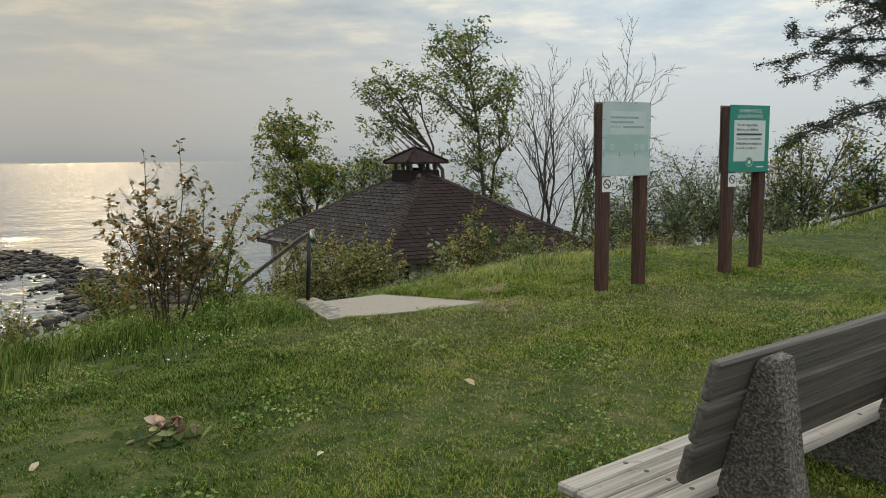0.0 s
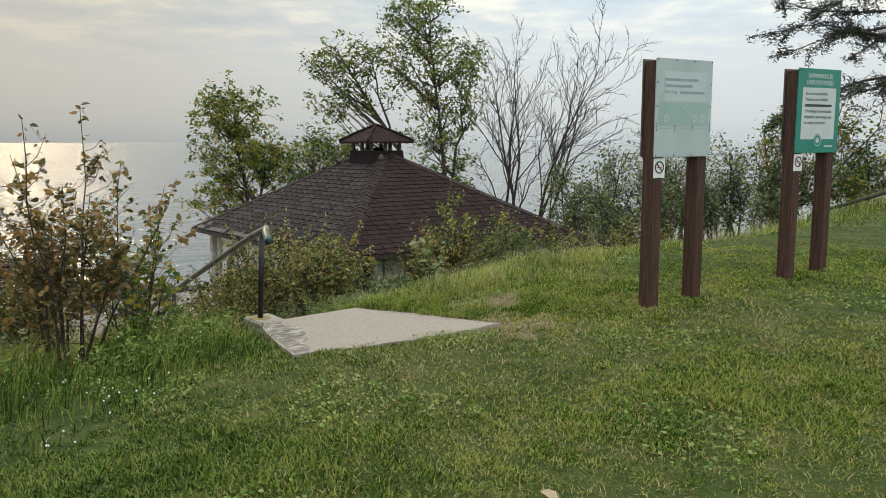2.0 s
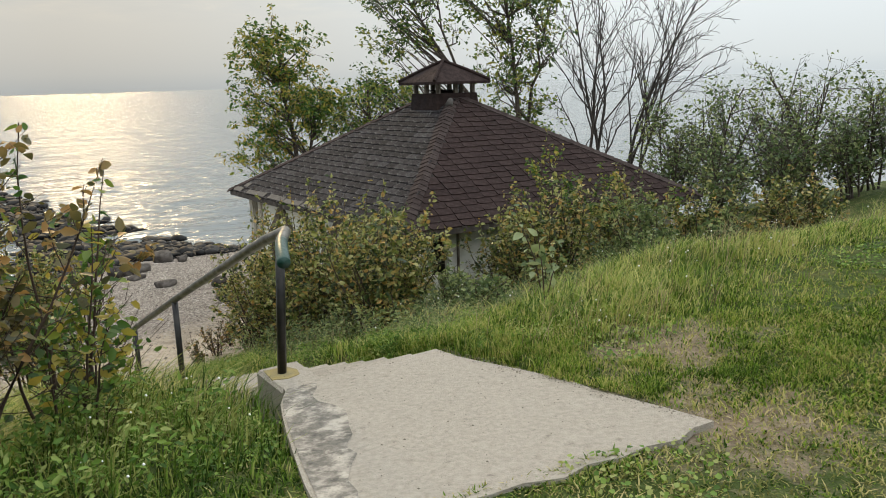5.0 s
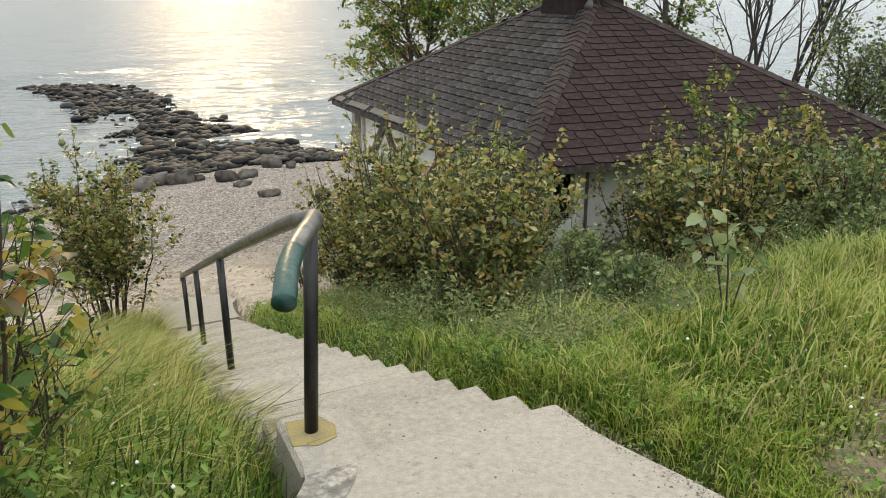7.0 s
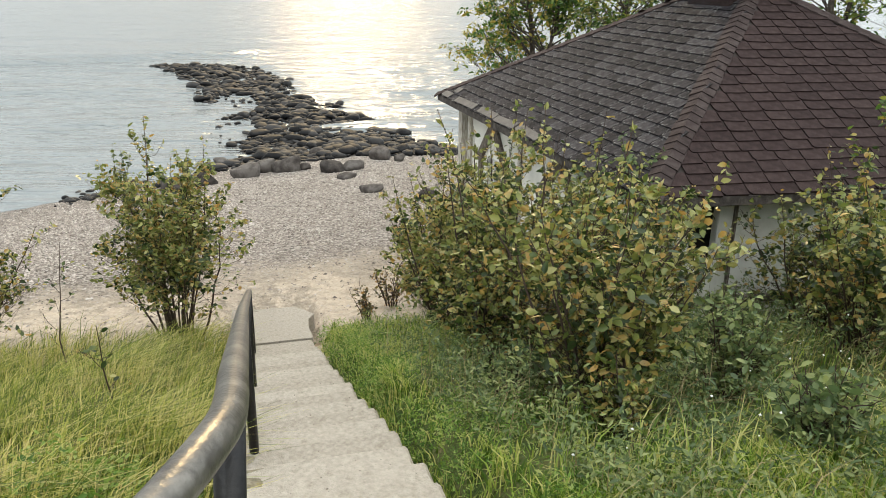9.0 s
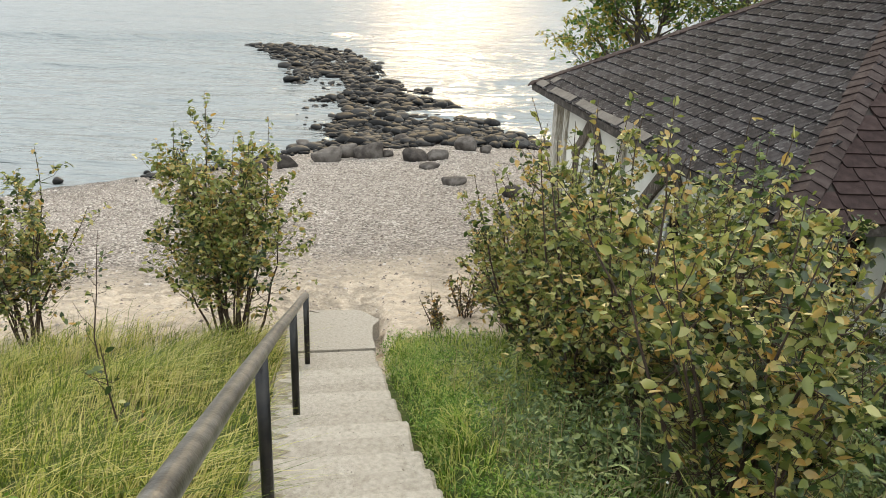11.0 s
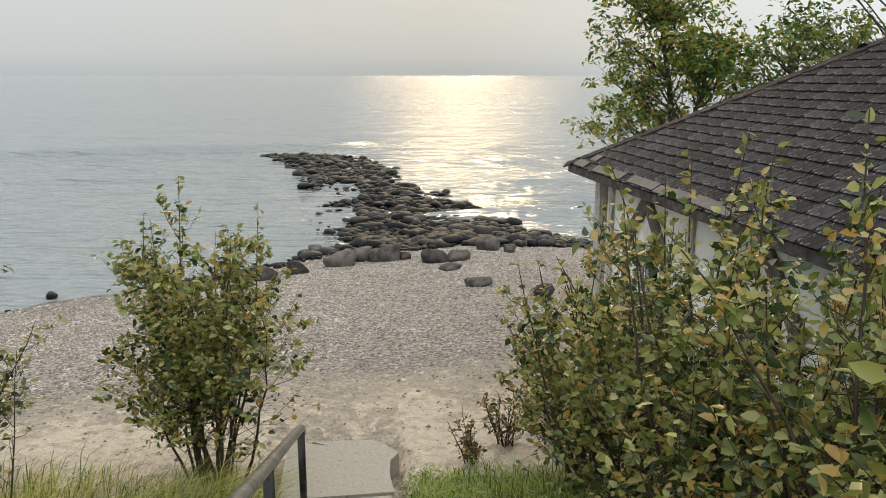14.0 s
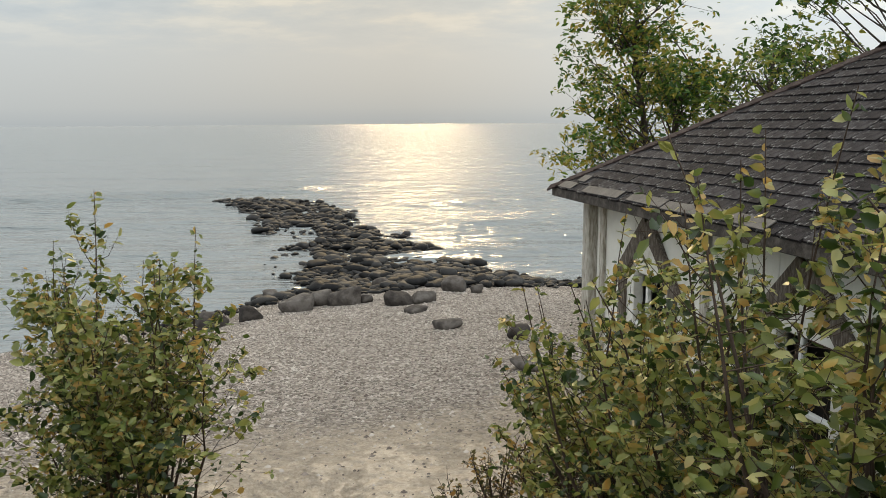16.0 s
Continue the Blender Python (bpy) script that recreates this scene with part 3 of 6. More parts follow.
for s0, n0, n1, hgt in ((32.5, 4, 18, 0.15), (36.5, 6, 27, 0.11), (41, 7, 23, 0.10), (60, -27, -5, 0.20), (63.5, -23, 4, 0.16), (52, 5, 15, 0.10), (27, -23, -8, 0.07), (34, -18, -3, 0.06), (45, -24, -4, 0.07)):
    line = s0 + 0.6 * np.sin(0.4 * NN + s0) + 0.12 * (NN - n0)
    crest += 2.0 * hgt * np.exp(-((SS - line) / 0.55) ** 2) * smooth(n0 - 2, n0 + 2, NN) * smooth(n1 + 2, n1 - 2, NN)
g = Geo()
wz = WATER + (swell + crest) * smooth(-100, -80, NN) * smooth(100, 80, NN)
a, b = len(ws), len(wn_)
gi = np.arange(a * b).reshape(a, b)
gq = np.stack([gi[:-1, :-1], gi[1:, :-1], gi[1:, 1:], gi[:-1, 1:]], -1).reshape(-1, 4)[:, ::-1]
me = mesh_np("lake", np.stack([GX, GY, wz], -1).reshape(1, -1, 3), [tuple(q) for q in gq], water_material())
me.polygons.foreach_set("use_smooth", [True] * len(me.polygons))
thing("water", "grey rippled lake water with low sun glitter", "water", kind="structure", data=me)
SIGN_LINES = ["You are responsible", "Watch your children", "", "Drowning is preventable", "Inflatables are dangerous", "in windy conditions"]


# ---------------------------------------------------------------- stairs, slabs and handrail
DOWN_DEG = math.degrees(math.atan2(DOWN[1], DOWN[0])) - 90
STEP_S0, STEP_RUN, STEP_RISE, STEP_Z0, STEP_N = -0.06, 0.365, 0.128, -0.12, 23


def stair_frame(s, n, z, turn=0.0):
    """A pose whose x runs across the stairs, y down them."""
    x, y = to_xy(s, n)
    return pose(x, y, z, 0, 0, DOWN_DEG + turn)


stairs = thing("concrete_stairs", "long worn concrete stairs down the grassy bank to the beach", "stairs", kind="structure")
for i in range(1, STEP_N + 1):
    z = STEP_Z0 - STEP_RISE * i
    s = STEP_S0 + STEP_RUN * (i - 0.5)
    right = 0.87 - 0.05 * i / STEP_N + random.uniform(-0.03, 0.03)
    left = -0.24 + random.uniform(-0.02, 0.02)
    g = Geo()
    box_geo(g, (right - left, STEP_RUN + 0.05, 0.38), stair_frame(s - 0.02, (right + left) / 2, z - 0.19, random.uniform(-0.6, 0.6)) @ pose(0, 0, 0, random.uniform(-0.6, 0.6), random.uniform(-0.5, 0.5)), random.uniform(0.014, 0.028))
    part("step", g.mesh("step", M_STEP), stairs)
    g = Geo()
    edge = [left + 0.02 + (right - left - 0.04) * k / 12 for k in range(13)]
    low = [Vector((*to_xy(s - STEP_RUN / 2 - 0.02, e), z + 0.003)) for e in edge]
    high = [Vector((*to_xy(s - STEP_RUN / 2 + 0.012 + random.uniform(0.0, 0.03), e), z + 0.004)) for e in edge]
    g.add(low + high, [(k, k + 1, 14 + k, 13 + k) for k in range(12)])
    inner = [random.uniform(0.03, 0.24) for _ in range(8)]
    rear, front = s - STEP_RUN / 2 + 0.01, s + STEP_RUN / 2 - 0.03
    side = [rear + (front - rear) * k / 7 for k in range(8)]
    stain = Geo()
    stain.add([Vector((*to_xy(a, left + 0.012), z + 0.0035)) for a in side] + [Vector((*to_xy(a, left + b), z + 0.0035)) for a, b in zip(side, inner)], [(k, k + 1, 9 + k, 8 + k) for k in range(7)])
    part("grime_patch", stain.mesh("grime_patch", M_GRIME), stairs, "mossy grime on the rail side of the step")
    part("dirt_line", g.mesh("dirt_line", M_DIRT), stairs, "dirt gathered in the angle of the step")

# top slab: a flared sheet of concrete with a worn, uneven outline
g = Geo()
outline = [(-0.05, 0.86), (-0.05, -0.26)]
for k in range(9):
    t = k / 8
    outline.append((-0.12 - 1.73 * t, -0.27 - 0.56 * t ** 0.75 + random.uniform(-0.012, 0.012)))
for k in range(1, 12):
    t = k / 12
    outline.append((-1.85 - 0.10 * math.sin(t * 3.1) - 0.34 * t + random.uniform(-0.05, 0.05), -0.83 + 1.93 * t))
for k in range(10):
    t = k / 9
    outline.append((-2.18 + 2.1 * t + random.uniform(-0.03, 0.03), 1.07 - 0.21 * t + 0.04 * math.sin(3 * t) + random.uniform(-0.03, 0.03)))
pts = [to_xy(s, n) for s, n in outline]
top = [Vector((x, y, -0.118 + max(0.0, -0.06 - s) * 0.088)) for (x, y), (s, n) in zip(pts, outline)]
k = len(top)
g.add(top + [p - Vector((0, 0, 0.35)) for p in top], [tuple(range(k)), tuple(range(2 * k - 1, k - 1, -1))] + [(i, k + i, k + (i + 1) % k, (i + 1) % k) for i in range(k)])
part("top_slab", g.mesh("top_slab", M_CONCRETE), stairs, "pale worn concrete slab at the head of the stairs")
g = Geo()
edge_pts, inner_pts = [], []
for k in range(15):
    t = k / 14
    s = -0.10 - 1.68 * t
    z = -0.118 + max(0.0, -0.06 - s) * 0.088 + 0.004
    for n, row in ((-0.255 - 0.53 * t ** 0.75, edge_pts), (-0.08 - 0.47 * t ** 0.7 + 0.10 * math.sin(4 * t) + random.uniform(-0.05, 0.05), inner_pts)):
        row.append((*to_xy(s, n), z))
g.add(edge_pts + inner_pts, [(k, k + 1, 16 + k, 15 + k) for k in range(14)])
part("algae_stain", g.mesh("algae_stain", M_ALGAE), stairs, "dark algae-stained edge of the slab")

# foot slab, cracked and broken at its far corner
foot = STEP_Z0 - STEP_RISE * STEP_N + 0.008
g = Geo()
prism_geo(g, [to_xy(s, n) for s, n in [(8.36, -0.24), (8.36, 0.84), (8.7, 0.82), (9.0, 0.85), (9.1, 0.55), (9.33, 0.34), (9.43, 0.05), (9.55, -0.18)][::-1]], foot - 0.25, foot)
part("foot_slab", g.mesh("foot_slab", M_CONCRETE), stairs, "cracked pale concrete landing on the sand")
g = Geo()
prism_geo(g, [to_xy(s, n) for s, n in [(9.13, 0.57), (9.05, 0.86), (9.2, 0.95), (9.42, 0.80), (9.52, 0.70), (9.56, 0.05), (9.37, 0.36)][::-1]], foot - 0.28, foot - 0.04)
part("broken_corner", g.mesh("broken_corner", M_CONCRETE), stairs, "broken-off sunken corner of the landing")
box("post_plinth", (0.30, 0.46, 0.40), M_CONCRETE, stairs, stair_frame(0.16, -0.12, -0.33), 0.02, "concrete ledge under the first rail post")
g = Geo()
prism_geo(g, [to_xy(s, n) for s, n in [(0.33, -0.24), (0.14, -0.255), (0.10, -0.16), (0.13, -0.07), (0.22, -0.05), (0.31, -0.09)]], -0.16, -0.126)
part("lichen_patch", g.mesh("lichen_patch", M_LICHEN), stairs, "yellow lichen round the foot of the rail post")

rail = thing("handrail", "bent steel pipe handrail on black posts beside the stairs", "handrail")


def eased(pts, k=4):
    """The same line with rounded bends."""
    v = [Vector(p) for p in pts]
    out = []
    for i in range(len(v) - 1):
        a, b, c, d = v[max(i - 1, 0)], v[i], v[i + 1], v[min(i + 2, len(v) - 1)]
        ta, tb = (c - a), (d - b)
        span = (c - b).length
        ta = ta.normalized() * span
        tb = tb.normalized() * span
        for j in range(k):
            t = j / k
            out.append(b * (2 * t ** 3 - 3 * t * t + 1) + ta * (t ** 3 - 2 * t * t + t) + c * (3 * t * t - 2 * t ** 3) + tb * (t ** 3 - t * t))
    return out + [v[-1]]


def rail_z(s):
    return -0.35 - 0.385 * (s - 3.3)


path = [(7.78, 0.05, rail_z(7.78) - 0.05), (7.62, 0.05, rail_z(7.62)), (5.5, 0.0, rail_z(5.5)), (3.2, -0.05, rail_z(3.2)), (1.2, -0.08, rail_z(1.2) - 0.01), (0.50, -0.092, rail_z(0.50) - 0.02), (0.28, -0.096, 0.775), (0.14, -0.108, 0.818), (0.03, -0.138, 0.840), (-0.08, -0.185, 0.850), (-0.20, -0.25, 0.848), (-0.30, -0.30, 0.840)]
rp = [(*to_xy(s, n), z) for s, n, z in path]
g = Geo()
rp = eased(rp)
tube_geo(g, rp, [0.034] * len(rp), 14)
part("rail", g.mesh("rail", M_RAIL, True), rail, "long worn steel top rail")
path = [(-0.28, -0.29, 0.843), (-0.36, -0.325, 0.833), (-0.44, -0.355, 0.817), (-0.50, -0.375, 0.80), (-0.54, -0.39, 0.782)]
rp = [(*to_xy(s, n), z) for s, n, z in path]
g = Geo()
rp = eased(rp)
tube_geo(g, rp, [0.0355 + 0.0015 * i / len(rp) for i in range(len(rp))], 16)
part("rail_end", g.mesh("rail_end", M_GREENPAINT, True), rail, "bent rail end with worn green paint")
for s, n in ((0.22, -0.155), (3.2, -0.05), (5.5, 0.0), (7.62, 0.05)):
    x, y = to_xy(s, n)
    base = -0.15 if s < 1 else STEP_Z0 - 0.35 * (s + 0.06) - 0.12
    g = Geo()
    x1, y1 = to_xy(s, n if s > 1 else -0.10)
    tube_geo(g, [(x, y, base), (x1, y1, rail_z(s) - 0.01 if s > 1 else 0.785)], [0.030, 0.030], 10)
    part("post", g.mesh("post", M_STEEL, True), rail)


# ---------------------------------------------------------------- pavilion
F, LC, RC = Vector((-2.02, 16.4, 0)), Vector((-6.5, 21.75, 0)), Vector((3.12, 19.85, 0))
BC = LC + RC - F
EAVE, RIDGE = -0.48, 1.46
MID = (LC + RC) / 2
U, V = (LC - F).normalized(), (RC - F).normalized()
KN, KF = MID - U * 0.38, MID + U * 0.38
pavilion = thing("beach_pavilion", "old white timber-framed pavilion with a hipped shingle roof", "pavilion")


def lift(p, z):
    return Vector((p.x, p.y, z))


e_f, e_l, e_r, e_b = (lift(p, EAVE) for p in (F, LC, RC, BC))
k_n, k_f = lift(KN, RIDGE), lift(KF, RIDGE)
g = Geo()
vs = [e_f, e_l, e_b, e_r, k_n, k_f]
low = [p - Vector((0, 0, 0.10)) for p in vs]
g.add(vs + low, [(0, 4, 5, 1), (1, 5, 2), (2, 5, 4, 3), (3, 4, 0), (6, 7, 11, 10), (7, 8, 11), (8, 9, 10, 11), (9, 6, 10), (0, 1, 7, 6), (1, 2, 8, 7), (2, 3, 9, 8), (3, 0, 6, 9)])
roof = part("roof", g.mesh("roof", M_UNDER), pavilion, "sagging hipped roof of brown asphalt shingles")

# walls stand in from the eaves
IN = 0.45
centre = (F + LC + RC + BC) / 4


def inset(p, d):
    sides = {0: (U + V), 1: (-U + V), 2: (-U - V), 3: (U - V)}
    k = min(range(4), key=lambda i: ((F, LC, BC, RC)[i] - p).length)
    return p + sides[k] * d


w_f, w_l, w_b, w_r = (inset(p, IN) for p in (F, LC, BC, RC))
FLOOR, WTOP = -3.30, EAVE - 0.02


def wall_piece(name, p, q, z0, z1, material, thick=0.12, label="", parent=None):
    d = q - p
    m = Matrix.Translation(((p.x + q.x) / 2, (p.y + q.y) / 2, (z0 + z1) / 2)) @ pose(0, 0, 0, 0, 0, math.degrees(math.atan2(d.y, d.x)))
    return box(name, (d.length, thick, z1 - z0), material, parent or pavilion, m, 0.008, label)


def wall_with_openings(p, q, holes, label):
    """A wall of panels round openings; holes: (from, to, bottom, top) along the wall."""
    d = (q - p).normalized()
    at = 0.0
    for a0, a1, b0, b1 in holes:
        wall_piece("wall", p + d * at, p + d * a0, FLOOR, WTOP, M_WALL, label=label)
        wall_piece("wall", p + d * a0, p + d * a1, FLOOR, b0, M_WALL, 0.118)
        wall_piece("wall", p + d * a0, p + d * a1, b1, WTOP, M_WALL, 0.118)
        at = a1
    wall_piece("wall", p + d * at, q, FLOOR, WTOP, M_WALL, label=label)


white = "chalky white painted wall panel"
len_l, len_r = (w_l - w_f).length, (w_r - w_f).length
wall_with_openings(w_f, w_l, [(len_l - 4.1, len_l - 3.45, -3.02, -1.29), (len_l - 1.65, len_l - 1.0, -3.02, -1.29)], white)
wall_with_openings(w_f, w_r, [(0.30, 0.60, -1.32, -0.66)], white)
wall_piece("wall", w_l, w_b, FLOOR, WTOP, M_WALL, label=white)
wall_piece("wall", w_r, w_b, FLOOR, WTOP, M_WALL, label=white)
g = Geo()
g.add([lift(p, FLOOR + 0.25) for p in (w_f, w_l, w_b, w_r)] + [lift(p, FLOOR - 0.3) for p in (w_f, w_l, w_b, w_r)], [(3, 2, 1, 0), (4, 5, 6, 7)] + [(i, (i + 1) % 4, 4 + (i + 1) % 4, 4 + i) for i in range(4)])
part("floor", g.mesh("floor", M_CONCRETE), pavilion)
dl, dr = (w_l - w_f).normalized(), (w_r - w_f).normalized()
out_l, out_r = Vector((-U.y, U.x, 0)), Vector((V.y, -V.x, 0))
if out_l.dot(centre - F) > 0:
    out_l = -out_l
if out_r.dot(centre - F) > 0:
    out_r = -out_r


def wall_beam(name, p, d, out, a0, z0, a1, z1, w, material, off=0.085, label=""):
    """A timber on a wall from (a0, z0) to (a1, z1), a along the wall."""
    c = p + d * ((a0 + a1) / 2) + out * off
    run, rise = a1 - a0, z1 - z0
    ang = math.atan2(rise, run)
    m = Matrix.Translation((c.x, c.y, (z0 + z1) / 2)) @ Matrix((( d.x, out.x, 0, 0), (d.y, out.y, 0, 0), (0, 0, 1, 0), (0, 0, 0, 1))) @ Matrix.Rotation(-ang, 4, "Y")
    return box(name, (math.hypot(run, rise), 0.05, w), material, pavilion, m, 0.008, label)


brace = "peeling grey timber brace"
for a in (len_l - 1.32, len_l - 3.78):
    wall_beam("brace", w_f, dl, out_l, a - 0.64, -1.40, a, -0.72, 0.18, M_TIMBER, label=brace)
    wall_beam("brace", w_f, dl, out_l, a + 0.64, -1.40, a, -0.72, 0.18, M_TIMBER, 0.088, label=brace)
    wall_beam("door_post", w_f, dl, out_l, a - 0.55, -3.02, a - 0.55, -1.32, 0.14, M_TIMBER, 0.082)
    wall_beam("door_post", w_f, dl, out_l, a + 0.55, -3.02, a + 0.55, -1.32, 0.14, M_TIMBER, 0.082)
    wall_beam("window_mullion", w_f, dl, out_l, a + 0.05, -3.02, a + 0.05, -1.29, 0.045, M_WHITE, 0.02)
    wall_beam("window_rail", w_f, dl, out_l, a - 0.32, -1.87, a + 0.32, -1.87, 0.045, M_WHITE, 0.018)
for a in (len_l - 2.45, len_l - 0.22):
    wall_beam("wall_post", w_f, dl, out_l, a, FLOOR, a, WTOP - 0.1, 0.10, M_POSTPALE, 0.083)
wall_beam("wall_plate", w_f, dl, out_l, 0, WTOP - 0.08, len_l, WTOP - 0.08, 0.14, M_TIMBER, 0.08)
wall_beam("wall_plate", w_f, dr, out_r, 0, WTOP - 0.08, len_r, WTOP - 0.08, 0.14, M_TIMBER, 0.08)
for a in (0.78, 2.4, 4.1):
    wall_beam("wall_batten", w_f, dr, out_r, a, FLOOR, a, WTOP - 0.15, 0.035, M_TIMBER, 0.075)
wall_beam("sill", w_f, dr, out_r, 0.1, -1.78, len_r, -1.74, 0.09, M_TIMBER, 0.083)
for p, out in ((w_f, out_l + out_r), (w_l, out_l - out_r), (w_r, out_r - out_l), (w_b, -out_l - out_r)):
    g = Geo()
    q = p + out * 0.10
    box_geo(g, (0.17, 0.17, WTOP - FLOOR), Matrix.Translation((q.x, q.y, (WTOP + FLOOR) / 2)) @ pose(0, 0, 0, 0, 0, 42), 0.012)
    part("corner_post", g.mesh("corner_post", M_POSTPALE), pavilion, "flaking corner post")
# added near-black sheets behind the openings, standing for the unlit interior
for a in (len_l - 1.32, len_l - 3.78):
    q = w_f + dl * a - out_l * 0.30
    box("interior_shade_sheet", (1.1, 0.02, 2.2), M_DARK, pavilion, Matrix.Translation((q.x, q.y, -2.15)) @ pose(0, 0, 0, 0, 0, math.degrees(math.atan2(dl.y, dl.x))), 0.002, "added dark sheet for the shade inside the opening")
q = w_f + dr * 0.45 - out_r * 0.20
box("interior_shade_sheet", (0.5, 0.02, 1.6), M_DARK, pavilion, Matrix.Translation((q.x, q.y, -1.22)) @ pose(0, 0, 0, 0, 0, math.degrees(math.atan2(dr.y, dr.x))), 0.002, "added dark sheet for the shade inside the opening")
# fascia boards along the eaves
for p, q in ((e_f, e_l), (e_f, e_r), (e_l, e_b), (e_r, e_b)):
    d = (q - p).normalized()
    m = Matrix.Translation((p + q) / 2 + Vector((0, 0, -0.055))) @ pose(0, 0, 0, 0, 0, math.degrees(math.atan2(d.y, d.x)))
    box("fascia", ((q - p).length, 0.035, 0.10), M_FASCIA, pavilion, m, 0.006, "dark weathered eaves board")

# shingles: staggered courses on the two faces towards the stairs, joined rows on the far ones
TAB_W, TAB_E = 0.28, 0.15


def shingle_mesh(w, material, seed):
    """One tab: a thin wedge with a slanting cut corner; x along the course, y up the slope."""
    r = random.Random(seed)
    h = TAB_E * 1.28
    c = 0.030 + r.uniform(-0.012, 0.014)
    o = [(0.004, c), (c * 0.75, r.uniform(-0.006, 0.006)), (w - 0.008, r.uniform(-0.008, 0.004)), (w - 0.006, h), (0.004, h)]
    t0, t1 = 0.021, 0.005
    vs = [(x, y, t0 if y < h / 2 else t1) for x, y in o] + [(x, y, 0.0) for x, y in o]
    gg = Geo()
    gg.add(vs, [(0, 1, 2, 3, 4)] + [(i, 5 + i, 5 + (i + 1) % 5, (i + 1) % 5) for i in range(5)])
    return gg.mesh("shingle", material)


def course_frames(p, q, top_p, top_q):
    """Frames of the tabs on a roof face with eave p-q and top edge top_p-top_q."""
    along = (q - p).normalized()
    mid = (p + q) / 2
    upv = (top_p - p)
    upv = (upv - along * upv.dot(along))
    slope = upv.length
    upv.normalize()
    nrm = along.cross(upv)
    if nrm.z < 0:
        nrm = -nrm
    out = []
    rows = int(slope / TAB_E)
    for r in range(rows + 1):
        y = r * TAB_E - 0.02
        f = min(1, max(0, (y + 0.1) / slope))
        a0 = (top_p - p).dot(along) * f
        a1 = (q - p).length + ((top_q - q).dot(along)) * f
        x = a0 + (0.5 * TAB_W if r % 2 else 0.0) - TAB_W * 0.4 + random.uniform(-0.03, 0.03)
        while x < a1 - 0.06:
            if x > a0 - 0.07 and x + TAB_W < a1 + 0.07:
                o = p + along * x + upv * (y + random.uniform(-0.006, 0.006)) + nrm * (0.006 + random.uniform(0, 0.004))
                m = Matrix((along, upv, nrm)).transposed().to_4x4()
                m.translation = o
                out.append((r, m @ pose(0, 0, 0, random.uniform(-1.2, 0.6), 0, random.uniform(-0.9, 0.9))))
            x += TAB_W + random.uniform(-0.006, 0.006)
    return out


def rows_stuff(name, frames, meshes, label, material):
    gg = Geo()
    for r, m in frames:
        sm = random.choice(meshes)
        gg.add([m @ v.co for v in sm.vertices], [tuple(f.vertices) for f in sm.polygons])
    return tagged(part(name, gg.mesh(name, material), roof, label), kind="stuff")


sh_r = [shingle_mesh(TAB_W, M_SHINGLE_R, i) for i in range(5)]
sh_l = [shingle_mesh(TAB_W, M_SHINGLE_L, i + 9) for i in range(5)]
fr_r = course_frames(e_f, e_r, k_n, k_n)
fr_l = course_frames(e_l, e_f, k_f, k_n)
fr_b1 = course_frames(e_r, e_b, k_n, k_f)
fr_b2 = course_frames(e_b, e_l, k_f, k_f)
ROOF_PIECES = [(sh_r, fr_r[:300]), (sh_l, fr_l[:300])]
rows_stuff("upper_shingles", fr_r[300:], sh_r, "red-brown shingles near the ridge", M_SHINGLE_STUFF)
rows_stuff("upper_shingles", fr_l[300:], sh_l, "grey mossy shingles near the ridge", M_SHINGLE_STUFF_L)
rows_stuff("far_shingles", fr_b1 + fr_b2, sh_r, "brown shingles on the far slopes", M_SHINGLE_STUFF)

# ridge caps folded over each hip
for p, q in ((e_f, k_n), (e_l, k_f), (e_r, k_n), (e_b, k_f)):
    d = (q - p).normalized()
    side = d.cross(Vector((0, 0, 1))).normalized()
    upn = side.cross(d)
    ln_ = (q - p).length
    k = 0.0
    while k < ln_ - 0.1:
        o = p + d * (k - 0.02) + upn * 0.020
        hgt = 0.022
        wdt = 0.125 + random.uniform(-0.012, 0.012)
        dz = Vector((0, 0, -0.054))
        a0, b0, c0 = o + upn * hgt, o + side * wdt + dz + upn * hgt, o - side * wdt + dz + upn * hgt
        e = d * 0.19
        a1, b1, c1 = o + e + upn * 0.006, o + e + side * wdt + dz + upn * 0.006, o + e - side * wdt + dz + upn * 0.006
        lo = -upn * 0.024
        cap_r = Geo()
        cap_r.add([a0, b0, c0, a1, b1, c1, a0 + lo, b0 + lo, c0 + lo], [(0, 1, 4, 3), (0, 3, 5, 2), (0, 6, 7, 1), (0, 2, 8, 6), (1, 7, 4), (2, 5, 8)])
        part("hip_cap", cap_r.mesh("hip_cap", M_HIPCAP), roof)
        k += 0.135
g = Geo()
d = (k_n - e_f).normalized()
tube_geo(g, [k_n - d * 0.55 + Vector((0, 0, 0.05)), k_n - d * 0.40 + Vector((0, 0, 0.07))], [0.07, 0.05], 8)
part("hip_end_cap", g.mesh("hip_end_cap", M_FLASH, True), roof, "pale worn cap at the top of the hip")
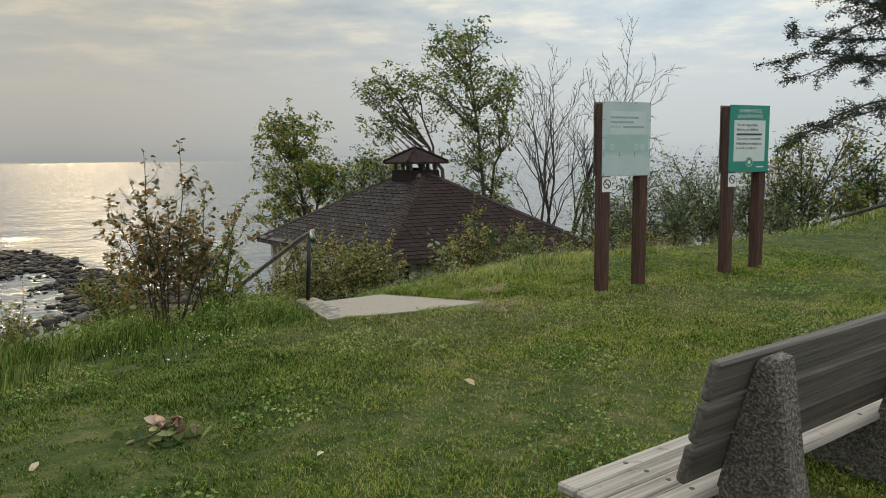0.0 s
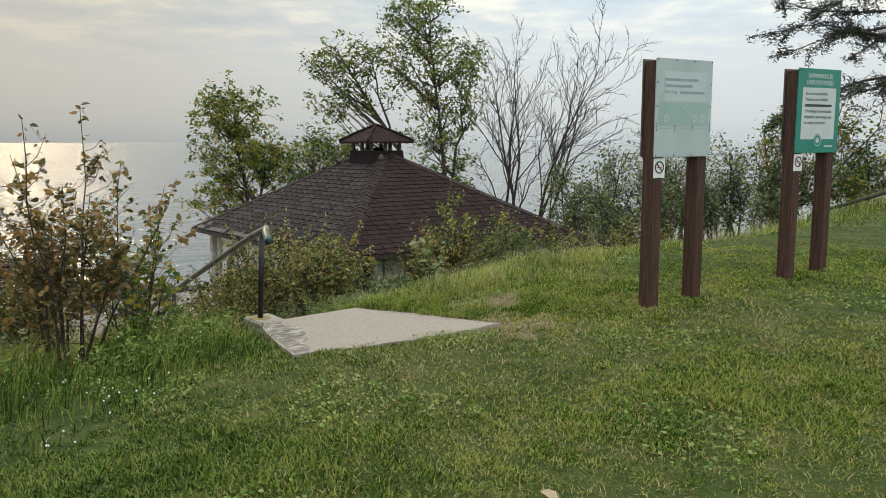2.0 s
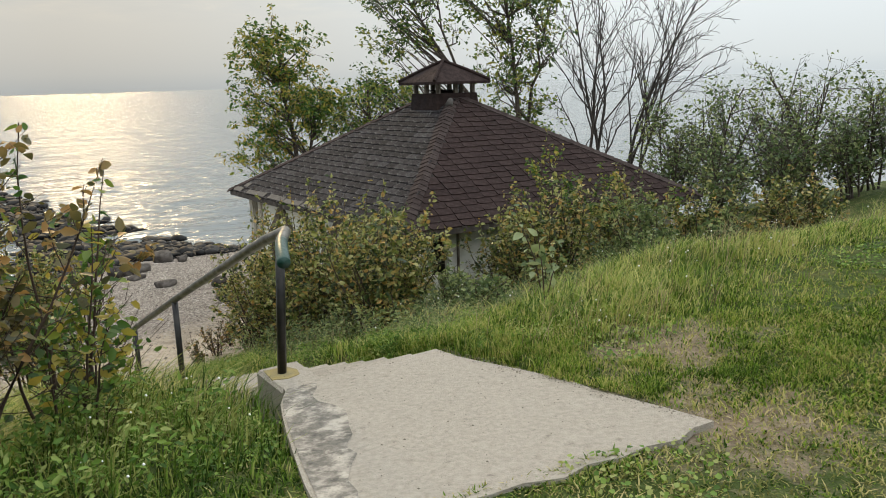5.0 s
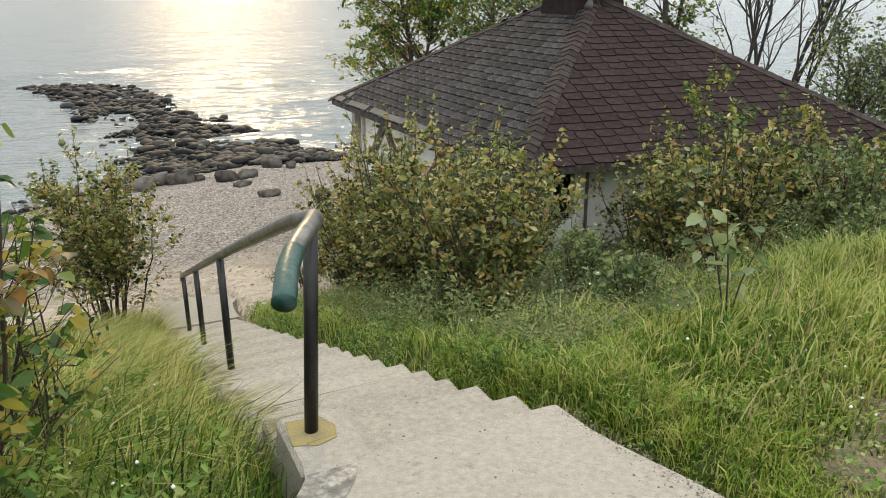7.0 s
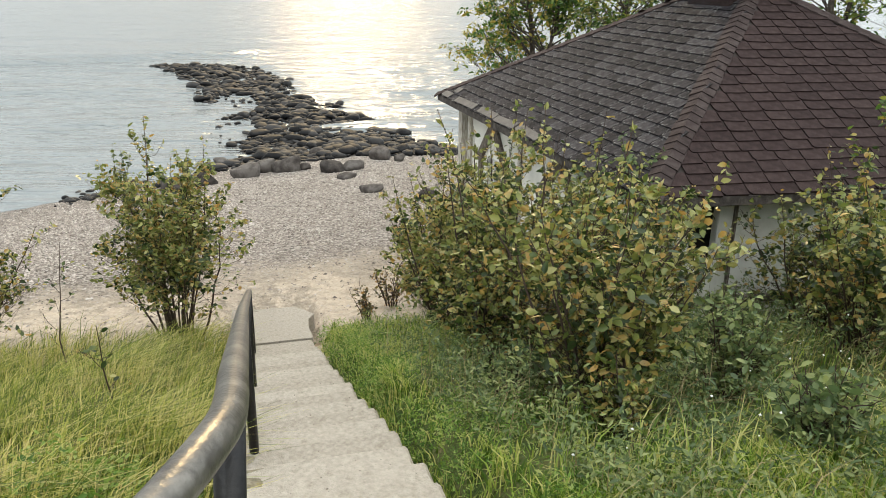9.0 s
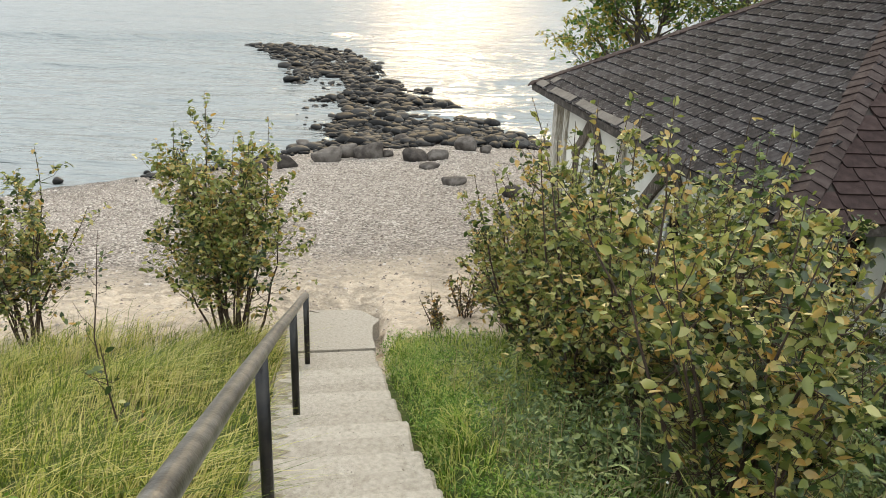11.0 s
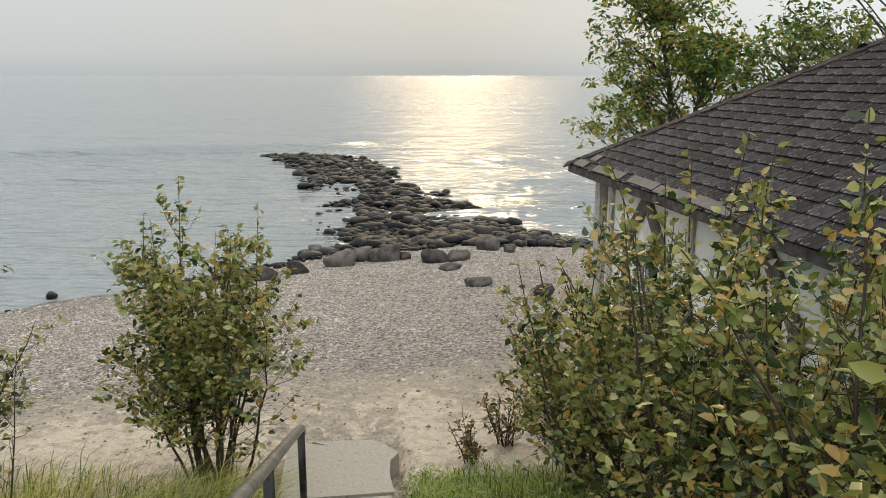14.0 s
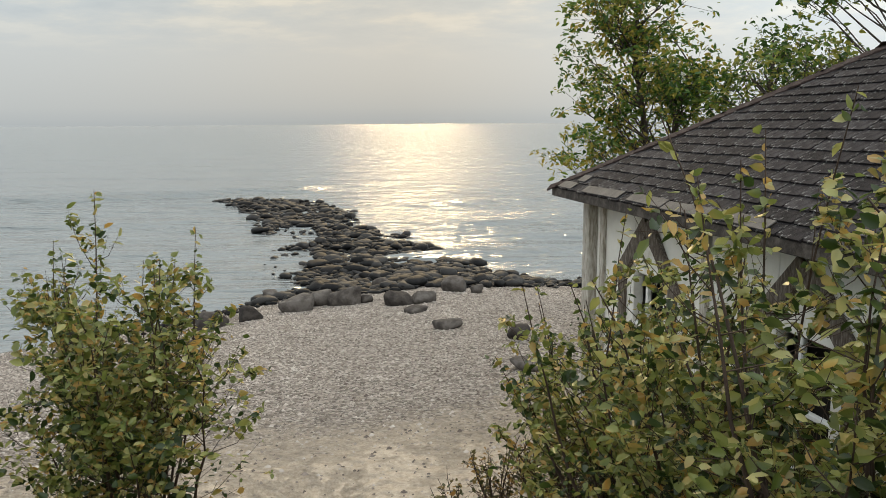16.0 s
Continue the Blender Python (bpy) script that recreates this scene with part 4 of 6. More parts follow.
# bare boards where shingles are gone along the left eave
for a0, a1, y0 in ((0.22, 0.62, 0.0), (0.95, 1.85, 0.0), (2.05, 2.75, 0.01), (2.78, 3.5, 0.0), (3.55, 4.3, 0.01), (0.50, 0.72, 0.16)):
    along = (e_f - e_l).normalized()
    upv = (k_f - e_l) - along * (k_f - e_l).dot(along)
    upv.normalize()
    nrm = along.cross(upv)
    nrm = nrm if nrm.z > 0 else -nrm
    m = Matrix((along, upv, nrm)).transposed().to_4x4()
    m.translation = e_l + along * (a0 + a1) / 2 + upv * (y0 + 0.055) + nrm * 0.034
    box("bare_patch", (a1 - a0, 0.125, 0.010), M_FLASH, roof, m @ pose(0, 0, 0, 0, 0, random.uniform(-2, 2)), 0.003, "pale bare strip where a shingle is lost")

# cupola
CC = MID + Vector((0.03, -0.1, 0))
rot = math.degrees(math.atan2(U.y, U.x))


def square_ring(h, z):
    return [CC + (U * a + V * b) * h + Vector((0, 0, z)) for a, b in ((-1, -1), (1, -1), (1, 1), (-1, 1))]


g = Geo()
lo_, hi_ = square_ring(0.46, 1.15), square_ring(0.44, 1.48)
g.add(lo_ + hi_, [(4, 5, 6, 7)] + [(i, (i + 1) % 4, 4 + (i + 1) % 4, 4 + i) for i in range(4)])
part("cupola_base", g.mesh("cupola_base", M_SHINGLE_STUFF), pavilion, "shingled curb under the cupola")
for a in (-1, 0, 1):
    for b in (-1, 0, 1):
        if a or b:
            q = CC + (U * a + V * b) * 0.38
            box("cupola_post", (0.075, 0.075, 0.27), M_TIMBER, pavilion, Matrix.Translation((q.x, q.y, 1.59)) @ pose(0, 0, 0, 0, 0, rot), 0.006)
g = Geo()
r0, r1 = square_ring(0.615, 1.70), square_ring(0.615, 1.65)
tip = CC + Vector((0, 0, 2.08))
r2 = square_ring(0.30, 1.905)
g.add(r0 + r2 + [tip] + r1, [(0, 1, 5, 4), (1, 2, 6, 5), (2, 3, 7, 6), (3, 0, 4, 7), (4, 5, 8), (5, 6, 8), (6, 7, 8), (7, 4, 8), (12, 11, 10, 9)] + [(9 + i, 9 + (i + 1) % 4, (i + 1) % 4, i) for i in range(4)])
part("cupola_roof", g.mesh("cupola_roof", M_SHINGLE_STUFF), pavilion, "small hipped shingle cap of the cupola")
g = Geo()
for i in range(4):
    tube_geo(g, [r0[i] + Vector((0, 0, 0.015)), r2[i] + Vector((0, 0, 0.02)), tip + Vector((0, 0, 0.02))], [0.035, 0.035, 0.03], 6)
part("cupola_hip_caps", g.mesh("cupola_hip_caps", M_SHINGLE_R), pavilion)


# ---------------------------------------------------------------- signs
def text_mesh(body, size, material, x, z, y, align="LEFT", width=1.0):
    cu = bpy.data.curves.new("text", "FONT")
    cu.body, cu.size, cu.align_x, cu.extrude = body, size, align, 0.0008
    ob = bpy.data.objects.new("text", cu)
    me = ob.to_mesh().copy()
    bpy.data.objects.remove(ob)
    for v in me.vertices:
        cx, cz = v.co.x * width, v.co.y
        v.co = (x + cx, y - v.co.z, z + cz)
    me.materials.clear()
    me.materials.append(material)
    return me


def ring_geo(g, cx, cz, y, r0, r1, n=28):
    vs = []
    for k in range(n):
        t = 2 * math.pi * k / n
        for r in (r0, r1):
            for yy in (y, y - 0.0012):
                vs.append((cx + r * math.cos(t), yy, cz + r * math.sin(t)))
    fs = []
    for k in range(n):
        j = (k + 1) % n
        a, b = 4 * k, 4 * j
        fs += [(a + 1, b + 1, b + 3, a + 3), (a + 2, b + 2, b, a), (a + 3, b + 3, b + 2, a + 2), (a, b, b + 1, a + 1)]
    g.add(vs, fs)


def flat(name, x0, x1, z0, z1, y, material, parent, label="", thick=0.0014):
    return box(name, (x1 - x0, thick, z1 - z0), material, parent, Matrix.Translation(((x0 + x1) / 2, y, (z0 + z1) / 2)), 0.0004, label)


SIGN_DEG = 31.0


def sign_board(at, label, face, post_mat, bolts):
    """Two posts with a panel on each side; the panel's face looks along -y of the sign, z from the ground."""
    sg = thing("park_sign", label, "sign", at, "park signs on posts")
    sg.rotation_euler = (0, 0, radians(SIGN_DEG))
    sg.scale = (1.117, 1.117, 1.117)
    for x in (0.055, 0.575):
        zb = (land1(at[0] + 1.15 * x * math.cos(radians(SIGN_DEG)), at[1] + 1.15 * x * math.sin(radians(SIGN_DEG))) - at[2]) / 1.15 - 0.15
        g = Geo()
        box_geo(g, (0.115, 0.125, 2.13 - zb), Matrix.Translation((x, 0.075, (2.13 + zb) / 2)), 0.008)
        part("post", g.mesh("post", post_mat), sg)
    box("panel", (0.66, 0.012, 0.80), face, sg, Matrix.Translation((0.315, 0.0, 1.745)), 0.003, "printed sheet face")
    box("rear_panel", (0.66, 0.012, 0.80), M_TIMBER, sg, Matrix.Translation((0.315, 0.150, 1.745)), 0.003, "dark back panel")
    g = Geo()
    for x, z in bolts:
        box_geo(g, (0.011, 0.006, 0.011), Matrix.Translation((x, -0.008, z)), 0.002)
    part("screws", g.mesh("screws", M_INK), sg)
    # small no-smoking plate on the first post
    plate = flat("no_smoking_plate", -0.002, 0.125, 1.175, 1.335, 0.008, M_WHITE, sg, "small white no-smoking plate", 0.004)
    g = Geo()
    ring_geo(g, 0.0615, 1.262, 0.0052, 0.040, 0.052)
    part("ban_ring", g.mesh("ban_ring", M_INK), plate)
    g = Geo()
    box_geo(g, (0.092, 0.001, 0.012), Matrix.Translation((0.0615, 0.0048, 1.262)) @ pose(0, 0, 0, 0, 45, 0), 0.0003)
    part("ban_bar", g.mesh("ban_bar", M_INK), plate)
    flat("cigarette", 0.030, 0.088, 1.256, 1.266, 0.0044, M_RED, plate)
    return sg


edge_bolts = [(x, z) for x in (0.0, 0.21, 0.42, 0.63) for z in (1.36, 2.13)] + [(x, z) for x in (0.0, 0.63) for z in (1.62, 1.76, 1.95)] + [(x, z) for x in (0.0, 0.21, 0.42, 0.63) for z in (1.565, 1.595)]
s1 = sign_board((1.955, 9.105, 0.06), "sun-bleached pale green beach rules sign on brown posts", M_SIGN_PALE, M_SIGNPOST, edge_bolts)
flat("bleached_text_panel", 0.075, 0.565, 1.80, 2.04, -0.0068, M_SIGN_HAZE, s1)
flat("faded_green_field", 0.02, 0.61, 1.60, 1.79, -0.0068, M_SIGN_FADED, s1, "faded green lower field")
flat("seam", -0.012, 0.642, 1.578, 1.582, -0.0070, M_SIGN_FADED, s1)
part("writing", text_mesh("No dogs", 0.040, M_INK_PALE, 0.085, 1.865, -0.0080), s1)
for k, (x1, z) in enumerate(((0.47, 1.975), (0.40, 1.925))):
    flat("faded_writing", 0.085, x1, z - 0.011, z + 0.011, -0.0080, M_INK_PALE, s1)
flat("faded_writing", 0.255, 0.55, 1.862, 1.884, -0.0080, M_INK_PALE, s1)
g = Geo()
for x in (0.11, 0.44, 0.53):
    ring_geo(g, x, 1.66, -0.0078, 0.012, 0.034, 20)
ring_geo(g, 0.315, 1.775, -0.0082, 0.018, 0.030, 20)
part("faded_symbols", g.mesh("faded_symbols", M_SIGN_PALE), s1)
s2 = sign_board((3.765, 10.30, 0.068), "teal and white swimming safety sign on brown posts", M_SIGN_GREEN, M_SIGNPOST, [(x, z) for x in (0.0, 0.63) for z in (1.36, 2.13)])
flat("white_text_panel", 0.055, 0.575, 1.475, 1.965, -0.0068, M_SIGN_WHITE, s2, "off-white text panel")
part("title", text_mesh("SWIMMING IS", 0.062, M_SIGN_WHITE, 0.315, 2.055, -0.0070, "CENTER", 1.0), s2)
part("title", text_mesh("UNSUPERVISED", 0.062, M_SIGN_WHITE, 0.315, 1.992, -0.0070, "CENTER", 1.0), s2)
for k, line in enumerate(SIGN_LINES):
    z = 1.895 - 0.055 * k
    if line:
        part("writing", text_mesh(line, 0.046, M_INK, 0.095, z, -0.0080, "LEFT", 0.92), s2)
    else:
        flat("small_writing", 0.095, 0.095 + (0.36, 0.33, 0.42, 0.40, 0.44, 0.34)[k], z, z + 0.024, -0.0080, M_INK, s2)
g = Geo()
ring_geo(g, 0.315, 1.465, -0.0090, 0.0, 0.062, 28)
part("emblem_disc", g.mesh("emblem_disc", M_SIGN_GREEN), s2)
g = Geo()
ring_geo(g, 0.315, 1.465, -0.0106, 0.050, 0.056, 28)
box_geo(g, (0.045, 0.001, 0.045), Matrix.Translation((0.315, -0.0112, 1.465)) @ pose(0, 0, 0, 0, 45, 0), 0.0003)
part("emblem", g.mesh("emblem", M_SIGN_WHITE), s2)
flat("logo_bar", 0.44, 0.56, 1.40, 1.415, -0.0070, M_SIGN_WHITE, s2)


# ---------------------------------------------------------------- bench
BENCH_DEG = 42.0
bench = thing("park_bench", "weathered grey plank bench on exposed-aggregate concrete legs", "bench", (0.995, 2.769, 0.08))
bench.rotation_euler = (0, 0, radians(BENCH_DEG))
LEAN = 15.5
BACK_Y, BACK_Z = -0.42, 0.44
for k in range(3):
    m = Matrix.Translation((1.20, BACK_Y, BACK_Z)) @ pose(0, 0, 0, LEAN, 0, 0) @ Matrix.Translation((random.uniform(-0.006, 0.006), random.uniform(-0.003, 0.003), 0.09 + 0.186 * k))
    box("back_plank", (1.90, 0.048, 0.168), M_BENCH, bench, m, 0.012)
for k in range(4):
    m = Matrix.Translation((1.20 + random.uniform(-0.008, 0.008), -0.052 - 0.113 * k, 0.357))
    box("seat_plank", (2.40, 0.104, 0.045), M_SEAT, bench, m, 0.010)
for x in (0.565, 2.02):
    g = Geo()
    # outline of the leg seen from the end: a foot, a shelf under the seat and a tapering back support
    up_y, up_z = -math.sin(radians(LEAN)), math.cos(radians(LEAN))
    back = [(BACK_Y - 0.030 + up_y * t, BACK_Z + up_z * t) for t in (-0.12, 0.12, 0.36, 0.515)]
    prof = [(-0.88, -0.12), (-0.10, -0.12), (-0.06, 0.22), (-0.02, 0.30), (-0.02, 0.333), (BACK_Y + 0.02, 0.333)] + back + [(back[-1][0] - 0.035, back[-1][1] + 0.022), (back[-1][0] - 0.085, back[-1][1] + 0.010), (-0.735, 0.52)]
    n = len(prof)
    t, c = 0.068, 0.014
    cx = sum(p[0] for p in prof) / n
    cz = sum(p[1] for p in prof) / n
    rings = []
    for xx, f in ((-t, 0.955), (-t + c, 1.0), (t - c, 1.0), (t, 0.955)):
        rings.append([(x + xx, cx + (py - cx) * f, cz + (pz - cz) * f) for py, pz in prof])
    vs = [v for r in rings for v in r]
    fs = [tuple(range(n)), tuple(3 * n + k for k in range(n))[::-1]]
    for r in range(3):
        fs += [(r * n + k, (r + 1) * n + k, (r + 1) * n + (k + 1) % n, r * n + (k + 1) % n) for k in range(n)]
    g.add(vs, fs)
    part("leg", g.mesh("leg", M_AGGREGATE), bench, "pebbly concrete leg and back support")
    for k in range(4):
        g = Geo()
        tube_geo(g, [(x - 0.18, -0.052 - 0.113 * k, 0.36), (x - 0.18, -0.052 - 0.113 * k, 0.3812)], [0.012, 0.012], 10)
        part("bolt_hole", g.mesh("bolt_hole", M_INK), bench, "dark bolt recess")

# ---------------------------------------------------------------- far rail fence on the bank
fence = thing("rail_fence", "low grey timber rail fence on the grassy bank", "fence")
for x in (8.4, 10.3, 12.2):
    y, z = 19.4, land1(x, 19.4)
    g = Geo()
    tube_geo(g, [(x, y, z - 0.3), (x, y, -2.36 + 0.295 * x + 0.05)], [0.05, 0.045], 8)
    part("post", g.mesh("post", M_RAILWOOD, True), fence)
g = Geo()
tube_geo(g, [(x, 19.33, -2.40 + 0.295 * x) for x in (8.3, 9.4, 10.6, 13.0)], [0.04, 0.045, 0.045, 0.045], 8)
part("rail", g.mesh("rail", M_RAILWOOD, True), fence)


# ---------------------------------------------------------------- stones
bm = bmesh.new()
bmesh.ops.create_icosphere(bm, subdivisions=2, radius=1.0)
ICO_V = np.array([v.co[:] for v in bm.verts])
ICO_F = [tuple(v.index for v in f.verts) for f in bm.faces]
bm.free()
bm = bmesh.new()
bmesh.ops.create_icosphere(bm, subdivisions=3, radius=1.0)
ICO3_V = np.array([v.co[:] for v in bm.verts])
ICO3_F = [tuple(v.index for v in f.verts) for f in bm.faces]
bm.free()


def stone(base, seed, lump=0.22, square=0.0):
    """Vertices of a lumpy stone of radius about 1."""
    r = np.random.default_rng(seed)
    v = base.copy()
    if square:
        v = np.sign(v) * np.abs(v) ** (1 - square)
    for _ in range(11):
        d = r.normal(size=3)
        d /= np.linalg.norm(d)
        k = v @ d
        lim = r.uniform(0.55, 0.95)
        v = v - np.outer(np.maximum(k - lim, 0) * 0.85, d)
    ph = r.uniform(0, 6, 3)
    f = 1 + lump * 0.4 * np.sin(2.3 * v[:, 0] + ph[0]) * np.sin(2.9 * v[:, 1] + ph[1]) * np.sin(2.1 * v[:, 2] + ph[2])
    return v * f[:, None]


def turned(v, rz, tilt):
    m = np.array(Euler((tilt, 0, rz)).to_matrix())
    return v @ m.T


shapes = [stone(ICO_V, 50 + k) for k in range(24)]
sv = []
r = np.random.default_rng(21)


def add_stone(s, n, size, flat_=0.5, sink=0.25):
    x, y = to_xy(s, n)
    z = max(land1(x, y), WATER - 0.03)
    v = shapes[r.integers(24)] * np.array([size * r.uniform(0.8, 1.25), size * r.uniform(0.6, 0.95), size * flat_ * r.uniform(0.7, 1.25)]) * 0.5
    v = turned(v, r.uniform(0, 6.3), r.uniform(-0.25, 0.25))
    sv.append(v + np.array([x, y, z + size * flat_ * (0.5 - sink)]))


lo_s, lo_n = [25, 29, 34, 38.5, 41.5, 48, 54, 58.5], [-1.3, 0.2, -1.2, 0.5, -1.3, -1.9, -3.0, -4.8]
hi_s, hi_n = [25, 29.5, 34, 37.7, 43, 50, 55, 59], [8.8, 7.9, 6.9, 5.8, 4.0, 4.2, 2.6, 0.0]
count = 0
while count < 5000:
    s = r.uniform(25.5, 59)
    n = r.uniform(-5, 9)
    a0, a1 = np.interp(s, lo_s, lo_n), np.interp(s, hi_s, hi_n)
    if not a0 < n < a1:
        continue
    rim = min(n - a0, a1 - n)
    if r.random() > 0.22 + rim / 1.5:
        continue
    if (((s - 40.5) / 3.4) ** 2 + ((n - 0.6) / 1.1) ** 2 < 1 or ((s - 33.5) / 2.6) ** 2 + ((n - 0.2) / 1.3) ** 2 < 1) and r.random() < 0.93:
        continue
    add_stone(s, n, r.choice([0.18, 0.27, 0.40, 0.60, 0.95], p=[0.28, 0.33, 0.24, 0.12, 0.03]), 0.42, 0.08 + 0.28 * r.random())
    count += 1
for _ in range(520):
    n = r.uniform(6.5, 14)
    add_stone(np.interp(n, SHORE_N, SHORE_S) - 0.2 + r.normal(0, 0.55), n, r.choice([0.16, 0.24, 0.34, 0.5], p=[0.35, 0.35, 0.22, 0.08]), 0.5)
for _ in range(100):
    n = r.uniform(-5.0, 0.5)
    add_stone(np.interp(n, SHORE_N, SHORE_S) - 0.4 + r.normal(0, 0.55), n, r.uniform(0.10, 0.40), 0.5)
for _ in range(18):
    n = r.uniform(-16, -7)
    add_stone(np.interp(n, SHORE_N, SHORE_S) - 0.3 + r.normal(0, 0.3), n, r.uniform(0.05, 0.16), 0.5)
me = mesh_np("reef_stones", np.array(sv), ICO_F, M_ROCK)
me.polygons.foreach_set("use_smooth", [True] * len(me.polygons))
thing("reef_stones", "spit of dark wet rounded stones running into the lake", "stones", kind="stuff", data=me)

BOULDER_AT = [(-16.86, 26.32, 0.69), (-16.45, 27.18, 0.62), (-15.98, 28.4, 0.8), (-15.91, 29.47, 0.75), (-15.09, 29.53, 0.82), (-14.66, 29.93, 0.36), (-13.42, 29.58, 0.71), (-13.0, 30.04, 0.63),
              (-13.1, 32.25, 0.72), (-12.46, 32.25, 0.43), (-10.55, 26.73, 0.58), (-12.35, 28.58, 0.51), (-18.74, 30.78, 0.47), (-15.87, 32.68, 0.56), (-7.55, 23.7, 0.56), (-8.66, 26.11, 0.45)]



def boulder(k, x, y, size, square, flat_, label):
    v = stone(ICO3_V, 300 + k, 0.35, square) * np.array([size * 0.55, size * 0.42, size * flat_ * 0.5])
    v = turned(v, 0.9 + 0.8 * math.sin(3.1 * k), 0.08 * math.sin(2 * k))
    z = max(land1(x, y), WATER) + size * flat_ * 0.22
    gg = Geo()
    gg.add(v + np.array([0, 0, 0]), ICO3_F)
    thing("boulder", label, "boulder", (x, y, z), "boulders on the beach", data=gg.mesh("boulder", M_BOULDER, True))


for k, (x, y, size) in enumerate(BOULDER_AT):
    boulder(k, x, y, size * 1.12, 0.45 if k in (2, 3, 4) else 0.28, 0.42 if k in (10, 11, 14) else 0.72, "flat pale boulder half sunk in the shingle" if k in (10, 11, 14) else "rounded grey boulder on the shingle at the water's edge")
for k, (s, n, size) in enumerate(((39.0, 5.7, 0.62), (33.0, 8.6, 0.38), (22.65, -7.1, 0.34))):
    x, y = to_xy(s, n)
    gg = Geo()
    gg.add(turned(stone(ICO3_V, 700 + k, 0.3) * np.array([size * 0.5, size * 0.42, size * 0.36]), k, 0.1), ICO3_F)
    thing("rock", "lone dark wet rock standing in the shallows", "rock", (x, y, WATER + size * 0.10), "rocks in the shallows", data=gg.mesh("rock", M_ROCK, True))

# shingle: small stones over the beach
npb = 62000
ps = r.uniform(9.2, 28.0, npb)
pn = r.uniform(-10, 10, npb)
keep = (ps < np.interp(pn, SHORE_N, SHORE_S) - 0.2) & (r.random(npb) < smooth(10.8, 13.8, ps + r.normal(0, 0.8, npb)) + 0.22)
ps, pn = ps[keep], pn[keep]
px, py = to_xy(ps, pn)
pz = land(px, py)
octa = np.array([(1, 0, 0), (0, 1, 0), (-1, 0, 0), (0, -1, 0), (0.1, 0.05, 1)])
sz = r.choice([0.014, 0.021, 0.030, 0.045], len(ps), p=[0.42, 0.36, 0.17, 0.05])
ang = r.uniform(0, 6.3, len(ps))
asp = r.uniform(0.6, 1, len(ps))
vx = octa[None, :, 0] * sz[:, None]
vy = octa[None, :, 1] * (sz * asp)[:, None]
pv = np.stack([px[:, None] + vx * np.cos(ang)[:, None] - vy * np.sin(ang)[:, None], py[:, None] + vx * np.sin(ang)[:, None] + vy * np.cos(ang)[:, None], pz[:, None] + octa[None, :, 2] * (sz * 0.7)[:, None] - 0.002], -1)
me = mesh_np("shingle", pv, [(0, 1, 4), (1, 2, 4), (2, 3, 4), (3, 0, 4)], M_PEBBLE)
thing("shingle", "pale grey and tan beach shingle", "pebbles", kind="stuff", data=me)


# ---------------------------------------------------------------- leaves and branches
def leaf_mesh(name, pts, size, material, seed, ratio=0.27, droop=0.3, up=0.5):
    """Folded leaves at the points, each two bent halves."""
    q = np.random.default_rng(seed)
    p = np.array(pts, float)
    n = len(p)
    a = q.normal(size=(n, 3))
    a[:, 2] = a[:, 2] * 0.6 - droop
    a /= np.linalg.norm(a, axis=1)[:, None]
    h = q.normal(size=(n, 3))
    h[:, 2] += up * 2
    b = np.cross(h, a)
    b /= np.linalg.norm(b, axis=1)[:, None] + 1e-9
    c = np.cross(a, b)
    ln_ = (size * q.uniform(0.42, 1.28, n))[:, None]
    w = ln_ * ratio
    fold = ln_ * q.uniform(0.02, 0.12, n)[:, None]
    tip = p + a * ln_ - c * fold
    v = np.stack([p, p + a * ln_ * 0.3 + b * w + c * fold, p + a * ln_ * 0.68 + b * w * 0.8 + c * fold * 0.7, tip, p + a * ln_ * 0.68 - b * w * 0.8 + c * fold * 0.7, p + a * ln_ * 0.3 - b * w + c * fold], 1)
    return mesh_np(name, v, [(0, 1, 2, 3), (0, 3, 4, 5)], material)


def unit(v):
    return v / (np.linalg.norm(v) + 1e-9)


def grow(g, leaves, q, p, d, length, rad, level, spec):
    """A limb with its side limbs; leaves gather on the last levels."""
    segs = spec["segs"][level]
    pts, rads = [p], [rad]
    end = rad * spec["taper"][level]
    for k in range(segs):
        d = unit(d + q.normal(size=3) * spec["wander"][level] + np.array([0, 0, spec["lift"][level]]))
        p = p + d * (length / segs)
        pts.append(p)
        rads.append(rad + (end - rad) * (k + 1) / segs)
    tube_geo(g, pts, rads, spec["sides"][level], cap=False)
    pts = np.array(pts)
    last = level == len(spec["segs"]) - 1
    if level >= spec["leaf_from"]:
        m = int(spec["leaves"] * length)
        t = q.uniform(0.15, 1.0, m) * segs
        i = np.minimum(t.astype(int), segs - 1)
        f = (t - i)[:, None]
        pos = pts[i] * (1 - f) + pts[i + 1] * f + q.normal(size=(m, 3)) * spec["spread"]
        leaves.append(pos)
    if last:
        return
    kids = spec["kids"][level]
    for k in range(kids):
        t = spec["first"][level] + (1 - spec["first"][level]) * (k + q.uniform(0.2, 0.9)) / kids
        i = min(int(t * segs), segs - 1)
        o = pts[i] + (pts[i + 1] - pts[i]) * (t * segs - i)
        ax = unit(pts[i + 1] - pts[i])
        sd = unit(np.cross(ax, q.normal(size=3)))
        ang = spec["angle"][level] * q.uniform(0.7, 1.25)
        kd = ax * math.cos(ang) + sd * math.sin(ang)
        grow(g, leaves, q, o, kd, length * spec["ratio"][level] * q.uniform(0.7, 1.2) * (1.15 - 0.55 * t), max(rads[i] * 0.6, spec["thin"]), level + 1, spec)


